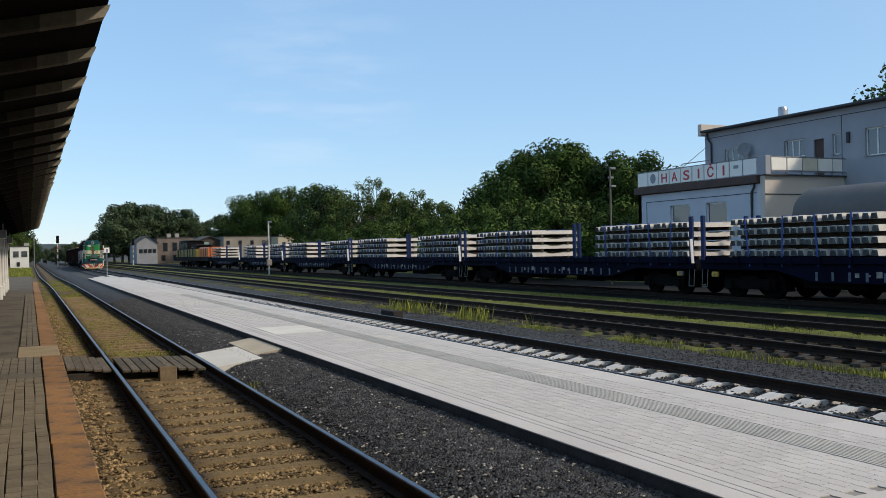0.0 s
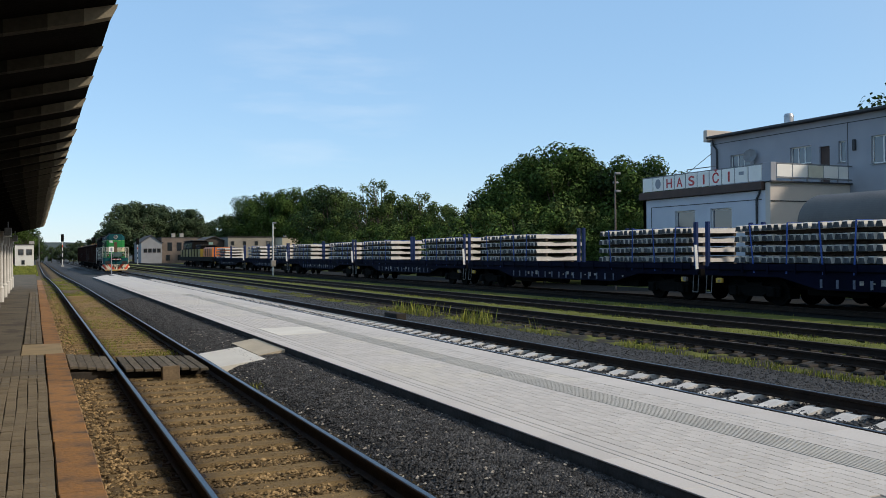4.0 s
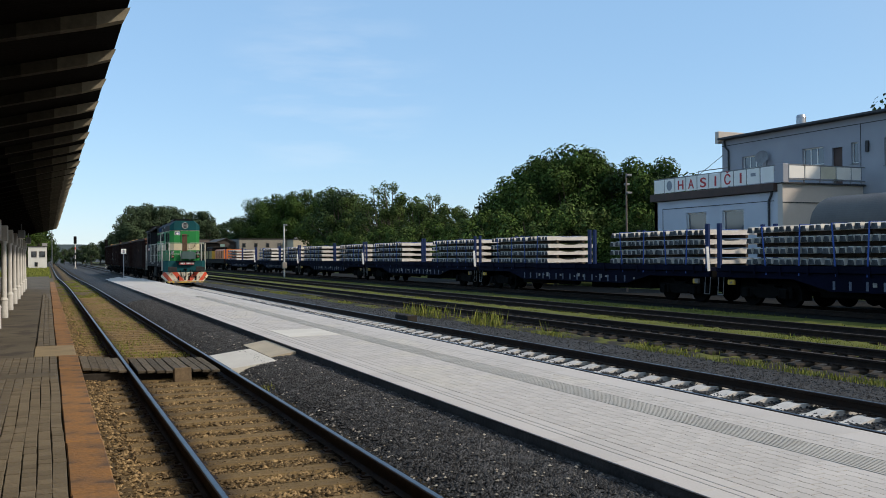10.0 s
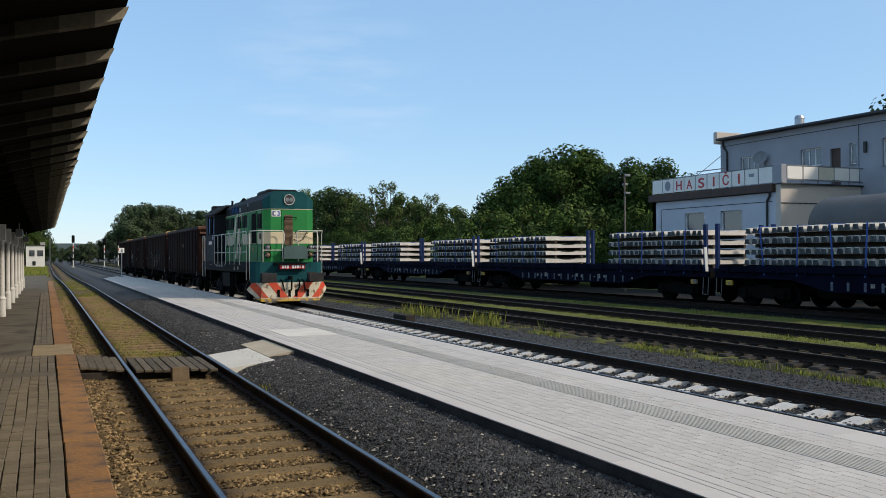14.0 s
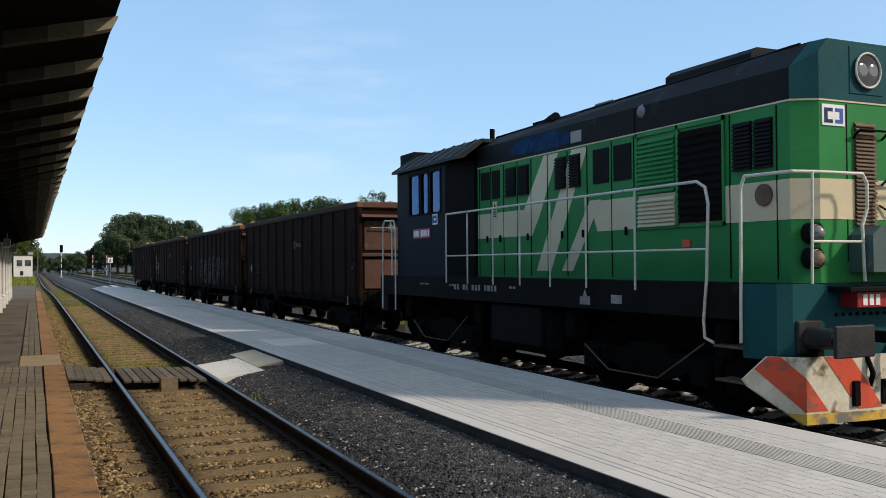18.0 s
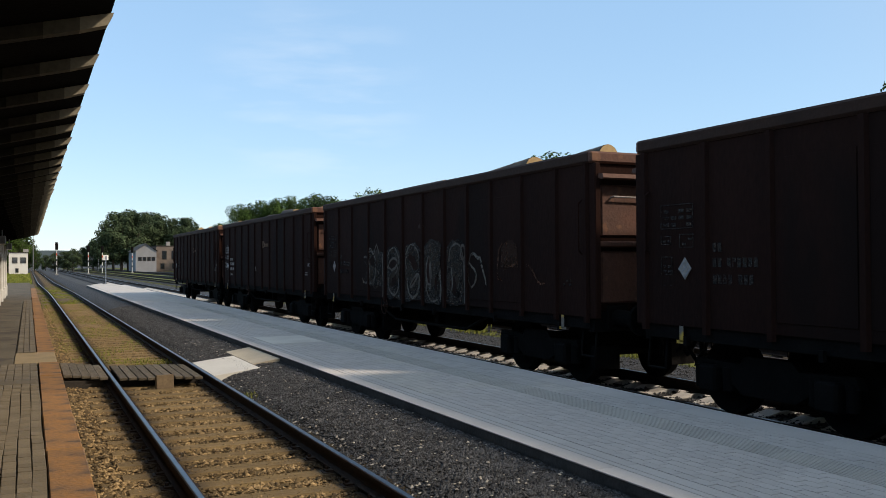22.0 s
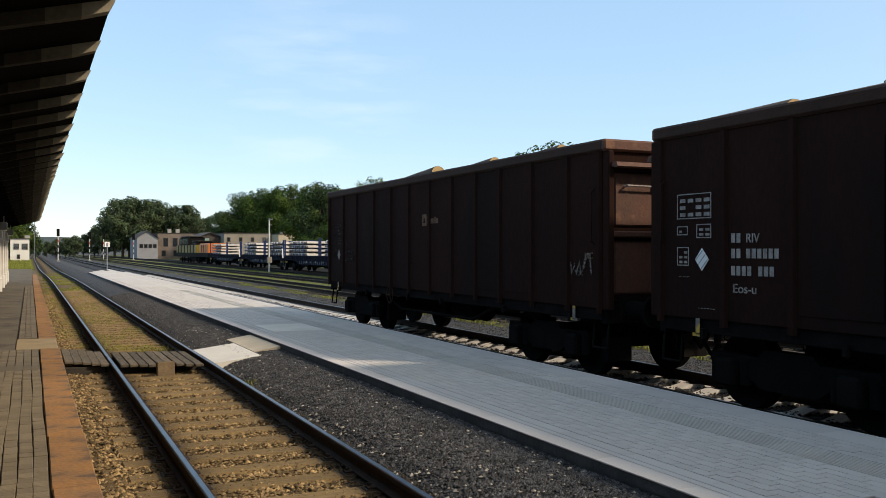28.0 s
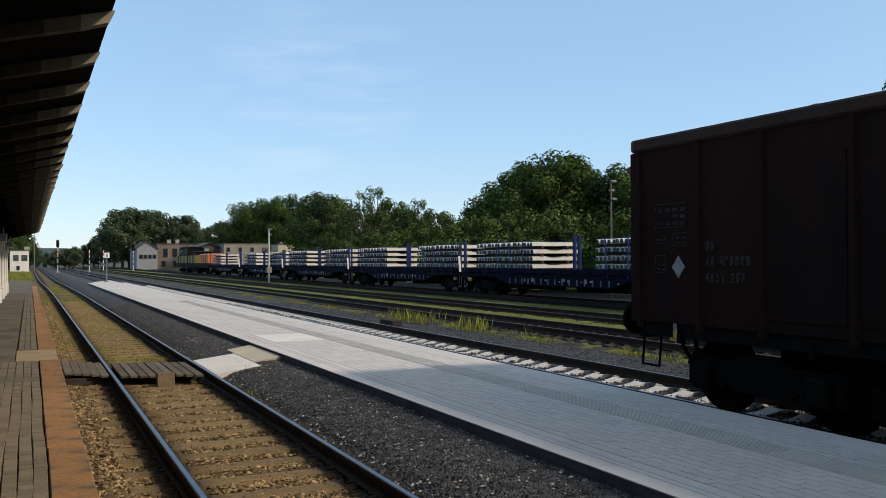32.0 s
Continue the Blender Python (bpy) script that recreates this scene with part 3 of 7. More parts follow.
def sheet(x0, x1, y0, y1, z, nx=1, ny=1, rough=0.0, edge=0.0, seed=0):
    """A grid of ground with slight unevenness; edge: how far its long borders wander."""
    m = Mesh()
    for j in range(ny + 1):
        y = y0 + (y1 - y0) * j / ny
        for i in range(nx + 1):
            x = x0 + (x1 - x0) * i / nx
            w = edge * noise.noise((x * 0.3 + seed, y * 0.7, 3.1)) if i in (0, nx) else 0
            h = rough * noise.noise((x * 2.3 + seed, y * 2.3, 1.7))
            m.v.append((x + w, y, z + h))
    for j in range(ny):
        for i in range(nx):
            a = j * (nx + 1) + i
            m.f.append((a, a + 1, a + nx + 2, a + nx + 1))
            m.s.append(True)
    return m


def strip(section, ys, rough=0.0, seed=0, sub=3):
    """A band of ground along the track: section is a list of (x, z), repeated along ys."""
    pts = []
    for (xa, za), (xb, zb) in zip(section, section[1:]):
        for k in range(sub):
            pts.append((xa + (xb - xa) * k / sub, za + (zb - za) * k / sub))
    pts.append(section[-1])
    m = Mesh()
    n = len(pts)
    for y in ys:
        for i, (x, z) in enumerate(pts):
            h = rough * noise.noise((x * 3.1 + seed, y * 2.7, 0.4)) if 0 < i < n - 1 else 0
            m.v.append((x, y, z + h))
    for j in range(len(ys) - 1):
        for i in range(n - 1):
            a = j * n + i
            m.f.append((a, a + 1, a + n + 1, a + n))
            m.s.append(True)
    return m


YS = [-30 + i * 1.0 for i in range(34)] + [4 + i * 0.25 for i in range(120)] + [34 + i * 1.5 for i in range(80)] + [160 + i * 20 for i in range(18)]
ground = solid("ground", sheet(-1500, 2500, -600, 3800, -0.42, 8, 8), M_GROUND, "dark earth and ash ground of a station yard", "ground", kind="structure")

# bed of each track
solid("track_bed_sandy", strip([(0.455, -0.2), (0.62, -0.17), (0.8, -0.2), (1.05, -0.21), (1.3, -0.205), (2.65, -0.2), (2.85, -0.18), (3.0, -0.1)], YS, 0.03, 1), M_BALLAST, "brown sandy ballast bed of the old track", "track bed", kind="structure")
solid("gravel_bank", strip([(2.96, -0.13), (3.12, -0.05), (3.4, 0.02), (3.75, 0.06), (4.125, 0.085)], YS, 0.012, 2, 4), M_ASH, "dark grey stone chippings between track and platform", "gravel", kind="structure")
solid("track_bed_dark", strip([(6.94, -0.34), (7.2, -0.255), (10.1, -0.255), (10.5, -0.27), (11.9, -0.28), (12.4, -0.3)], YS, 0.02, 3), M_ASH, "dark stone ballast of the relaid track", "track bed", kind="structure")
solid("turf_verge", strip([(12.1, -0.3), (12.4, -0.24), (12.8, -0.25), (13.0, -0.3)], YS, 0.06, 4), M_VERGE, "thin weedy grass verge beside the track", "grass", kind="structure")
solid("track_bed_weedy", strip([(12.95, -0.28), (13.3, -0.22), (14.4, -0.22), (14.8, -0.26)], YS, 0.03, 5), M_GROUND, "dark dirty ballast of a little used siding", "track bed", kind="structure")
solid("turf_strip", strip([(14.75, -0.27), (15.1, -0.16), (16.5, -0.16), (16.85, -0.27)], YS, 0.06, 6), M_TURF, "green grass strip between two sidings", "grass", kind="structure")
solid("track_bed_oily", strip([(16.8, -0.28), (17.2, -0.22), (18.7, -0.22), (19.1, -0.26)], YS, 0.03, 7), M_GROUND, "dark oily ballast of a siding", "track bed", kind="structure")
solid("turf_far", strip([(19.05, -0.27), (19.5, -0.2), (21.3, -0.2), (22.3, -0.26)], YS, 0.05, 8), M_TURF, "dark green grass strip beside the parked train", "grass", kind="structure")
solid("track_bed_far", strip([(22.2, -0.28), (22.6, -0.2), (25.2, -0.2), (26, -0.3), (27, -0.3)], YS, 0.03, 9), M_BED_SHADE, "ballast under the parked train, shade painted in", "track bed", kind="structure")

solid("yard_ground", strip([(26.9, -0.3), (29, -0.28), (33.1, -0.3)], YS, 0.04, 11), M_BED_SHADE, "dark ground behind the parked train, shade painted in", "ground", kind="structure")
solid("turf_yard", strip([(33, -0.31), (36, -0.25), (60, -0.3)], YS, 0.05, 10), M_TURF, "rough grass behind the parked train", "grass", kind="structure")

RAIL_SECTION = [(-0.0625, -0.159), (0.0625, -0.159), (0.0625, -0.148), (0.009, -0.128), (0.009, -0.045), (0.035, -0.036), (0.0355, -0.004), (0.029, 0.0), (-0.029, 0.0), (-0.0355, -0.004), (-0.035, -0.036), (-0.009, -0.045), (-0.009, -0.128), (-0.0625, -0.148)]


def bend(x, y, k):
    """The old track swings slightly aside far off."""
    s = min(1.0, max(0.0, (y - 55) / 50))
    return x - k * s * s * (3 - 2 * s)


def rail(parent, x, z, head, k=0.0):
    m, h = Mesh(), Mesh()
    ys = [-30, 20, 40, 55, 65, 75, 85, 95, 105, 130, 200, 400]
    n = len(RAIL_SECTION)
    for y in ys:
        m.v.extend([(bend(x, y, k) + u, y, z + v - 0.002) for u, v in RAIL_SECTION])
        h.v.extend([(bend(x, y, k) + u, y, z + v) for u, v in ((-0.026, -0.0035), (-0.021, 0.001), (0.021, 0.001), (0.026, -0.0035))])
    for j in range(len(ys) - 1):
        m.f.extend([(j * n + i, j * n + (i + 1) % n, (j + 1) * n + (i + 1) % n, (j + 1) * n + i) for i in range(n)])
        h.f.extend([(j * 4 + i, j * 4 + i + 1, (j + 1) * 4 + i + 1, (j + 1) * 4 + i) for i in range(3)])
    m.s, h.s = [False] * len(m.f), [False] * len(h.f)
    r = part("rail", m, M_RAIL, parent)
    part("rail_head", h, head, r, "worn running surface")


def sleeper_mesh(kind):
    m = Mesh()
    if kind == "concrete":      # waisted and dished, high under the rails
        for s in (-1, 1):
            m.prism([(s * 1.3, -0.24), (s * 1.3, -0.03), (s * 1.24, -0.01), (s * 0.52, 0.0), (s * 0.38, -0.03), (s * 0.3, -0.045), (0, -0.05), (0, -0.24)], "y", -0.13, 0.13)
        return m.data("sleeper", M_SLEEPER)
    m.box(-1.22, 1.22, -0.138, 0.138, -0.2, 0.0, 0.03)
    return m.data("sleeper", M_OLD_SLEEPER if kind == "old" else M_DARK_SLEEPER)


def fixing_mesh():
    m = Mesh()
    m.box(-0.17, 0.17, -0.07, 0.07, 0.0, 0.018)
    for s in (-1, 1):
        m.cyl((s * 0.11, 0.03, 0.0), (s * 0.11, 0.03, 0.06), 0.018, n=6)
        m.box(s * 0.06, s * 0.14, -0.04, 0.05, 0.018, 0.034)
    return m.data("rail_fastening", M_RAIL)


def track(name, cx, z, label, head, sleepers, k=0.0, first=0.0, count=0, ztop=-0.17):
    t = thing(name, label, "railway track", "station tracks", "structure")
    for s in (-1, 1):
        rail(t, cx + s * HW, z, head, k)
    if count:
        me, fx = sleeper_mesh(sleepers), fixing_mesh()
        for i in range(count):
            y = first + 0.6 * i
            ob = part("sleeper", me, None, t)
            ob.matrix_basis = pose(cx, y, z + ztop, 0, 0, RND.uniform(-0.6, 0.6))
            if y < 24:
                for s in (-1, 1):
                    f = part("rail_fastening", fx, None, ob)
                    f.matrix_basis = pose(s * HW, 0, -0.012)
    return t


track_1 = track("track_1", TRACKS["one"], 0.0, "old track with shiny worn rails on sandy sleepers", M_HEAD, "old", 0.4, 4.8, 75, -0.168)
track_2 = track("track_2", TRACKS["two"], -0.03, "relaid track on pale new concrete sleepers", M_HEAD, "concrete", 0.0, 8.04 - 0.6 * 8, 130, -0.162)
track_3 = track("track_3", TRACKS["three"], -0.02, "little used siding track with rusty rails in weeds", M_HEAD_RUST, "dark", 0.0, 9.0, 60, -0.175)
track_4 = track("track_4", TRACKS["four"], -0.02, "little used siding track with rusty rails in grass", M_HEAD_RUST, "dark", 0.0, 12.0, 50, -0.175)
track_5 = track("track_5", TRACKS["five"], -0.02, "siding track under the parked sleeper train", M_HEAD_RUST, "old", 0.0, 0.0, 0)

# ---- island platform ----
PL, PR, PZ = 4.13, 6.93, 0.2
m = Mesh()
m.add([(PL, -30, -0.4), (PR, -30, -0.4), (PR, 88, -0.4), (PL, 75, -0.4), (PL, -30, PZ - 0.052), (PR, -30, PZ - 0.052), (PR, 88, PZ - 0.052), (PL, 75, PZ - 0.052)],
      [(0, 3, 2, 1), (4, 5, 6, 7), (0, 1, 5, 4), (1, 2, 6, 5), (2, 3, 7, 6), (3, 0, 4, 7)])
platform = solid("platform_2", m, M_EDGE_SHADE, "low island platform paved in light grey concrete blocks", "platform", kind="structure")


# edge slabs of both sides, each with its two grooves on the broad side
slab = Mesh()
for a, b in ((PL - 0.01, 4.325), (4.335, 4.405), (4.415, 4.545)):
    slab.box(a, b, 0.002, 0.998, PZ - (0.012 if a < PL else 0.05), PZ, 0.002)
me_slab = slab.data("edge_slab", M_PAVER)
slab_r = Mesh().box(6.52, PR + 0.02, 0.002, 0.998, PZ - 0.05, PZ, 0.002).data("edge_slab", M_PAVER)
for i in range(72):
    for me in (me_slab, slab_r):
        part("edge_slab", me, None, platform).matrix_basis = pose(0, 3 + i, 0)
# ribbed guide tiles
tile = Mesh()
tile.box(5.695, 6.085, 0.003, 0.397, PZ - 0.05, PZ - 0.004)
for i in range(9):
    tile.box(5.71 + i * 0.041, 5.733 + i * 0.041, 0.0, 0.4, PZ - 0.004, PZ + 0.002)
me_tile = tile.data("guide_tile", M_TACTILE)
for i in range(90):
    part("guide_tile", me_tile, None, platform).matrix_basis = pose(0, 3 + i * 0.4, 0)


def wavy(lx, ly, g):
    """Outline of an interlocking paver, lx across and ly along the platform, with wavy long sides."""
    ts = [k / 8 for k in range(9)]
    wave = [(0.006 * math.sin(4 * math.pi * u), -ly / 2 + g + (ly - 2 * g) * u) for u in ts]
    return [(lx / 2 - g + w, y) for w, y in wave] + [(-lx / 2 + g + w, y) for w, y in reversed(wave)]


me_pave = Mesh().prism(wavy(0.1135, 0.2, 0.0032), "z", -0.03, 0).data("paver", M_PAVER)
far_pave = Mesh()
count = 0
for x0, nx, w in ((4.555, 10, 0.1135), (6.09, 4, 0.10625)):
    for i in range(nx):
        x = x0 + (i + 0.5) * w
        for j in range(199):
            y = 4.3 + (j + 0.5 * (i % 2)) * 0.2
            at = pose(x, y, PZ - RND.uniform(0, 0.002), RND.uniform(-0.25, 0.25), RND.uniform(-0.4, 0.4)) @ Matrix.Diagonal((w / 0.1135, 1, 1, 1))
            if 5.2 < y < 9.4 and count < 300:
                part("paver", me_pave, None, platform).matrix_basis = at
                count += 1
            else:
                far_pave.at = at
                far_pave.prism(wavy(0.1135, 0.2, 0.0032), "z", -0.03, 0)
part("paving", far_pave, M_PAVER_I, platform, kind="stuff", fix=False)
m = Mesh()
for a, b in ((4.55, 5.69), (6.09, 6.52)):
    m.add([(a, 43.8, PZ), (b, 43.8, PZ), (b, 75 + (b - PL) / 2.8 * 13, PZ), (a, 75 + (a - PL) / 2.8 * 13, PZ)], [(0, 1, 2, 3)])
part("paving", m, M_PAVE, platform)
m = Mesh().box(5.695, 6.085, 39.2, 79, PZ - 0.03, PZ - 0.001)
part("guide_strip", m, M_TACTILE, platform)
m = Mesh().box(4.545, 6.52, -30, 4.2, PZ - 0.04, PZ)
part("paving", m, M_PAVE, platform)
part("concrete_slab", Mesh().box(4.56, 5.685, 18.2, 20.0, PZ - 0.02, PZ + 0.004, 0.004), M_SLAB, platform, "smooth white concrete slab")
part("edge_face", Mesh().box(PL - 0.004, 4.32, 3, 75, PZ - 0.09, PZ - 0.0125), M_EDGE_SHADE, platform, "edge face in painted shade")
part("joint_sand", Mesh().box(PL + 0.02, PR - 0.02, 3, 74, PZ - 0.05, PZ - 0.009), M_JOINT, platform)

# ramp slabs up to the platform
ramp = thing("platform_ramp", "two concrete ramp slabs from the track crossing up to the platform", "ramp")
part("slab", Mesh().prism([(2.84, -0.12), (3.62, -0.12), (3.62, 0.066), (2.84, -0.03)], "y", 15.3, 17.55), M_SLAB, ramp, "smooth white slab")
part("slab", Mesh().prism([(3.63, -0.12), (4.105, -0.12), (4.105, 0.15), (3.63, 0.072)], "y", 15.85, 18.3), M_SLAB2, ramp, "sandy beige slab")

# board crossing of the old track
crossing = thing("board_crossing", "weathered timber board crossing over the old track", "crossing")
pl = Mesh().box(-0.066, 0.066, -1.0, 1.0, -0.05, 0.0, 0.008).data("board", M_BOARD)
for i in range(5):
    part("board", pl, None, crossing).matrix_basis = pose(0.585 + i * 0.137, 16.9 - i * 0.03 + RND.uniform(-0.04, 0.04), 0.05 - i * 0.014)
for i in range(9):
    part("board", pl, None, crossing).matrix_basis = pose(1.42 + i * 0.142, 16.55 - i * 0.05 + RND.uniform(-0.05, 0.05), -0.005 + RND.uniform(-0.006, 0.006))
# bearers coloured near black, painting in the shade under the boards
for y in (15.75, 17.3):
    part("bearer", Mesh().box(0.52, 1.15, y - 0.1 + 0.25, y + 0.1 + 0.25, -0.2, -0.055, 0.01), M_DARK_SLEEPER, crossing)
    part("bearer", Mesh().box(1.36, 2.62, y - 0.1, y + 0.1, -0.2, -0.06, 0.01), M_DARK_SLEEPER, crossing)
m = Mesh()
m.at = pose(2.02, 15.2, -0.1, -6, 0, 5)
m.box(-0.14, 0.14, -0.06, 0.06, -0.16, 0.15, 0.012)
solid("timber_block", m, M_TIMBER, "short tarred timber block leaning on the crossing", "timber")

# ---- station platform under the canopy ----
SZ = 0.2
m = Mesh().box(-6, 0.14, -30, 90, -0.4, SZ - 0.035).box(0.14, 0.44, -30, 90, -0.4, SZ - 0.16)
station_platform = solid("platform_1", m, M_ASPHALT, "station platform of worn brown clay tiles and asphalt", "platform", kind="structure")
for i in range(34):
    ln = 1.958
    k = Mesh().box(0.145, 0.455, 0, ln, -0.2, 0.0, 0.009) if i < 1 else None
    if k:
        me_kerb = k.data("kerb_stone", M_KERB)
    y = 2.9 + i * 1.96
    if 16.0 < y + 0.98 < 19.0:
        continue
    part("kerb_stone", me_kerb, None, station_platform).matrix_basis = pose(RND.uniform(-0.008, 0.008), y, SZ + RND.uniform(-0.006, 0.006), 0, 0, RND.uniform(-0.3, 0.3))
part("concrete_patch", Mesh().box(-0.22, 0.45, 16.61, 18.56, -0.1, SZ + 0.004, 0.01), M_PATCH, station_platform, "pale concrete patch")
part("asphalt", Mesh().box(-6, -0.23, 16.6, 90, 0.1, SZ - 0.002), M_ASPHALT, station_platform)
part("asphalt", Mesh().box(-0.23, 0.12, 44, 90, 0.1, SZ - 0.004), M_ASPHALT, station_platform)
# ribbed clay tiles: rows along the platform, six small ribs on each
ct = Mesh()
for k in range(4):
    ct.box(-0.0515, 0.0515, k * 0.036 + 0.006, k * 0.036 + 0.031, -0.03, 0.0, 0.004)
me_clay = ct.data("clay_tile", M_CLAY)
n_obj = 0
far_clay = Mesh()
for r in range(14):
    x = 0.078 - r * 0.11
    for j in range(280):
        y = 4.4 + j * 0.149
        if y > 16.5 and (r > 2 or y < 18.7):
            continue
        if n_obj < 300 and r < 5 and y < 13.4:
            part("clay_tile", me_clay, None, station_platform).matrix_basis = pose(x + 0.005 * math.sin(y * 1.7 + r) + RND.uniform(-0.002, 0.002), y, SZ + RND.uniform(-0.004, 0.004), RND.uniform(-0.8, 0.8), RND.uniform(-1.5, 1.5), RND.uniform(-0.8, 0.8))
            n_obj += 1
        else:
            far_clay.at = pose(x, y, SZ + RND.uniform(-0.003, 0.003))
            far_clay.box(-0.0515, 0.0515, 0.003, 0.146, -0.03, 0.0, 0.004)
part("tiling", far_clay, M_CLAY_I, station_platform, kind="stuff", fix=False)
# cross drain
part("drain_cover", Mesh().box(-1.6, 0.1, 13.75, 14.2, 0.1, SZ + 0.006, 0.006), M_ASPHALT, station_platform, "narrow grey drain cover")

# ---- canopy ----
CX, CZ, SL = 0.5, 3.55, math.tan(radians(14))
canopy = thing("platform_canopy", "dark timber platform canopy with pale joist ends", "canopy", kind="structure")
m = Mesh()
m.prism([(CX, CZ - 0.005), (CX, CZ + 0.075), (-1.6, CZ + 0.075 - 2.1 * SL), (-1.6, CZ - 0.015 - 2.1 * SL)], "y", -30, 54)
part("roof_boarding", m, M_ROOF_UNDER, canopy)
# joists run from sunlit tips to a shaded inside, painted in as colour steps
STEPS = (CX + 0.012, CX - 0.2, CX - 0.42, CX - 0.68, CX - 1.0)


def joist_piece(xa, xb):
    return Mesh().prism([(xa, -0.012 - (CX + 0.012 - xa) * SL), (xb, -0.012 - (CX + 0.012 - xb) * SL), (xb, -0.1 - (CX + 0.01 - xb) * SL), (min(xa, CX - 0.03), -0.1 - (CX + 0.01 - xa) * SL)], "y", -0.05, 0.05)


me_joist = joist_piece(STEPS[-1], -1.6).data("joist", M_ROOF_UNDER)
me_ends = [joist_piece(a, b).data("joist_end", mm) for a, b, mm in zip(STEPS, STEPS[1:], M_JOIST_FADE)]
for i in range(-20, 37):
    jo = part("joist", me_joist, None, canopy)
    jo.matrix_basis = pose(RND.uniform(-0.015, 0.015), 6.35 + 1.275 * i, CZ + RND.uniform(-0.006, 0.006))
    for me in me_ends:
        part("joist_end", me, None, jo, "joist end with painted light")
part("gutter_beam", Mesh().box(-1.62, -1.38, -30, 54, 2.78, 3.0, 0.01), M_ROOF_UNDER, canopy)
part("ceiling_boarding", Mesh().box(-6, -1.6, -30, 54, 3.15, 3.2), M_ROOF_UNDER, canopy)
post_m = Mesh().cyl((0, 0, 0.5), (0, 0, 2.5), 0.075, 0.065, 14).cyl((0, 0, 0), (0, 0, 0.5), 0.105, n=14).cyl((0, 0, 0.5), (0, 0, 0.58), 0.12, 0.08, 14)
post_m.cyl((0, 0, 2.1), (0, 0, 2.16), 0.1, n=14).box(-0.11, 0.11, -0.11, 0.11, 2.16, 2.6, 0.015)
me_post = post_m.data("canopy_post", M_POST)
for i in range(15):
    tagged(new("canopy_post", me_post), "slender white painted canopy post with a square head", "post", "canopy posts").matrix_basis = pose(-1.12, -5.6 + 4.2 * i, SZ)
lampb = thing("platform_lamp", "grey boxy lamp under the canopy", "lamp", "canopy lamps")
part("housing", Mesh().box(-0.12, 0.12, -0.3, 0.3, 0, 0.28, 0.02), M_STEEL, lampb)
part("diffuser", Mesh().box(-0.1, 0.1, -0.27, 0.27, -0.04, 0.0, 0.01), M_PANEL, lampb)
part("hanger", Mesh().cyl((0, 0, 0.27), (0, 0, 0.64), 0.02, n=8), M_STEEL, lampb)
lampb.matrix_basis = pose(-0.86, 36.0, 2.62)
copy_thing(lampb, pose(-0.86, 48.6, 2.62))
# unseen wall added to close the place and bound the light
wall = solid("wall_station", Mesh().box(-6.3, -6, -40, 54, -0.4, 3.5), M_STATION, "unseen beige wall closing the station side", "wall", kind="structure")

# ---- goods train ----
def wheelset_mesh(r):
    m = Mesh()
    for s in (-1, 1):
        x = s * 0.75
        m.cyl((x - 0.065, 0, 0), (x + 0.065, 0, 0), r, n=28)
        m.cyl((x - s * 0.065, 0, 0), (x - s * 0.09, 0, 0), r + 0.028, n=28)
        m.cyl((x + s * 0.066, 0, 0), (x + s * 0.1, 0, 0), 0.16, n=12)
        for k in range(6):      # ring of bolts
            a = k * math.pi / 3
            m.cyl((x + s * 0.066, 0.24 * math.cos(a), 0.24 * math.sin(a)), (x + s * 0.085, 0.24 * math.cos(a), 0.24 * math.sin(a)), 0.03, n=6)
    m.cyl((-0.95, 0, 0), (0.95, 0, 0), 0.08, n=12)
    return m


WHEELS = []     # (wheelset, radius, rest pose, distance of its train at rest)


def bogie(parent, y, base, r, material, name="bogie_frame"):
    m = Mesh()
    for s in (-1, 1):
        m.prism([(y - base / 2 - 0.35, r + 0.1), (y - base / 2 - 0.3, r + 0.22), (y - 0.45, r + 0.2), (y - 0.35, r + 0.3), (y + 0.35, r + 0.3), (y + 0.45, r + 0.2), (y + base / 2 + 0.3, r + 0.22), (y + base / 2 + 0.35, r + 0.1),
                 (y + base / 2 - 0.2, r + 0.02), (y + 0.4, r - 0.16), (y - 0.4, r - 0.16), (y - base / 2 + 0.2, r + 0.02)], "x", s * 0.96, s * 1.08)
        for d in (-base / 2, base / 2):
            m.box(s * 0.93, s * 1.2, y + d - 0.15, y + d + 0.15, r - 0.17, r + 0.16, 0.03)
            for e in (-0.24, 0.24):
                m.cyl((s * 1.05, y + d + e, r - 0.14), (s * 1.05, y + d + e, r + 0.14), 0.075, n=10)
        m.box(s * 0.5, s * 0.95, y - base / 2 - 0.62, y - base / 2 - 0.5, 0.25, 0.6)
    m.box(-1.0, 1.0, y - 0.25, y + 0.25, r - 0.1, r + 0.25, 0.03)
    fr = part(name, m, material, parent)
    for d in (-base / 2, base / 2):
        w = part("wheelset", wheelset_mesh(r), M_BLACK, parent)
        w.matrix_basis = pose(0, y + d, r)
        WHEELS.append((w, r, y + d))
    return fr


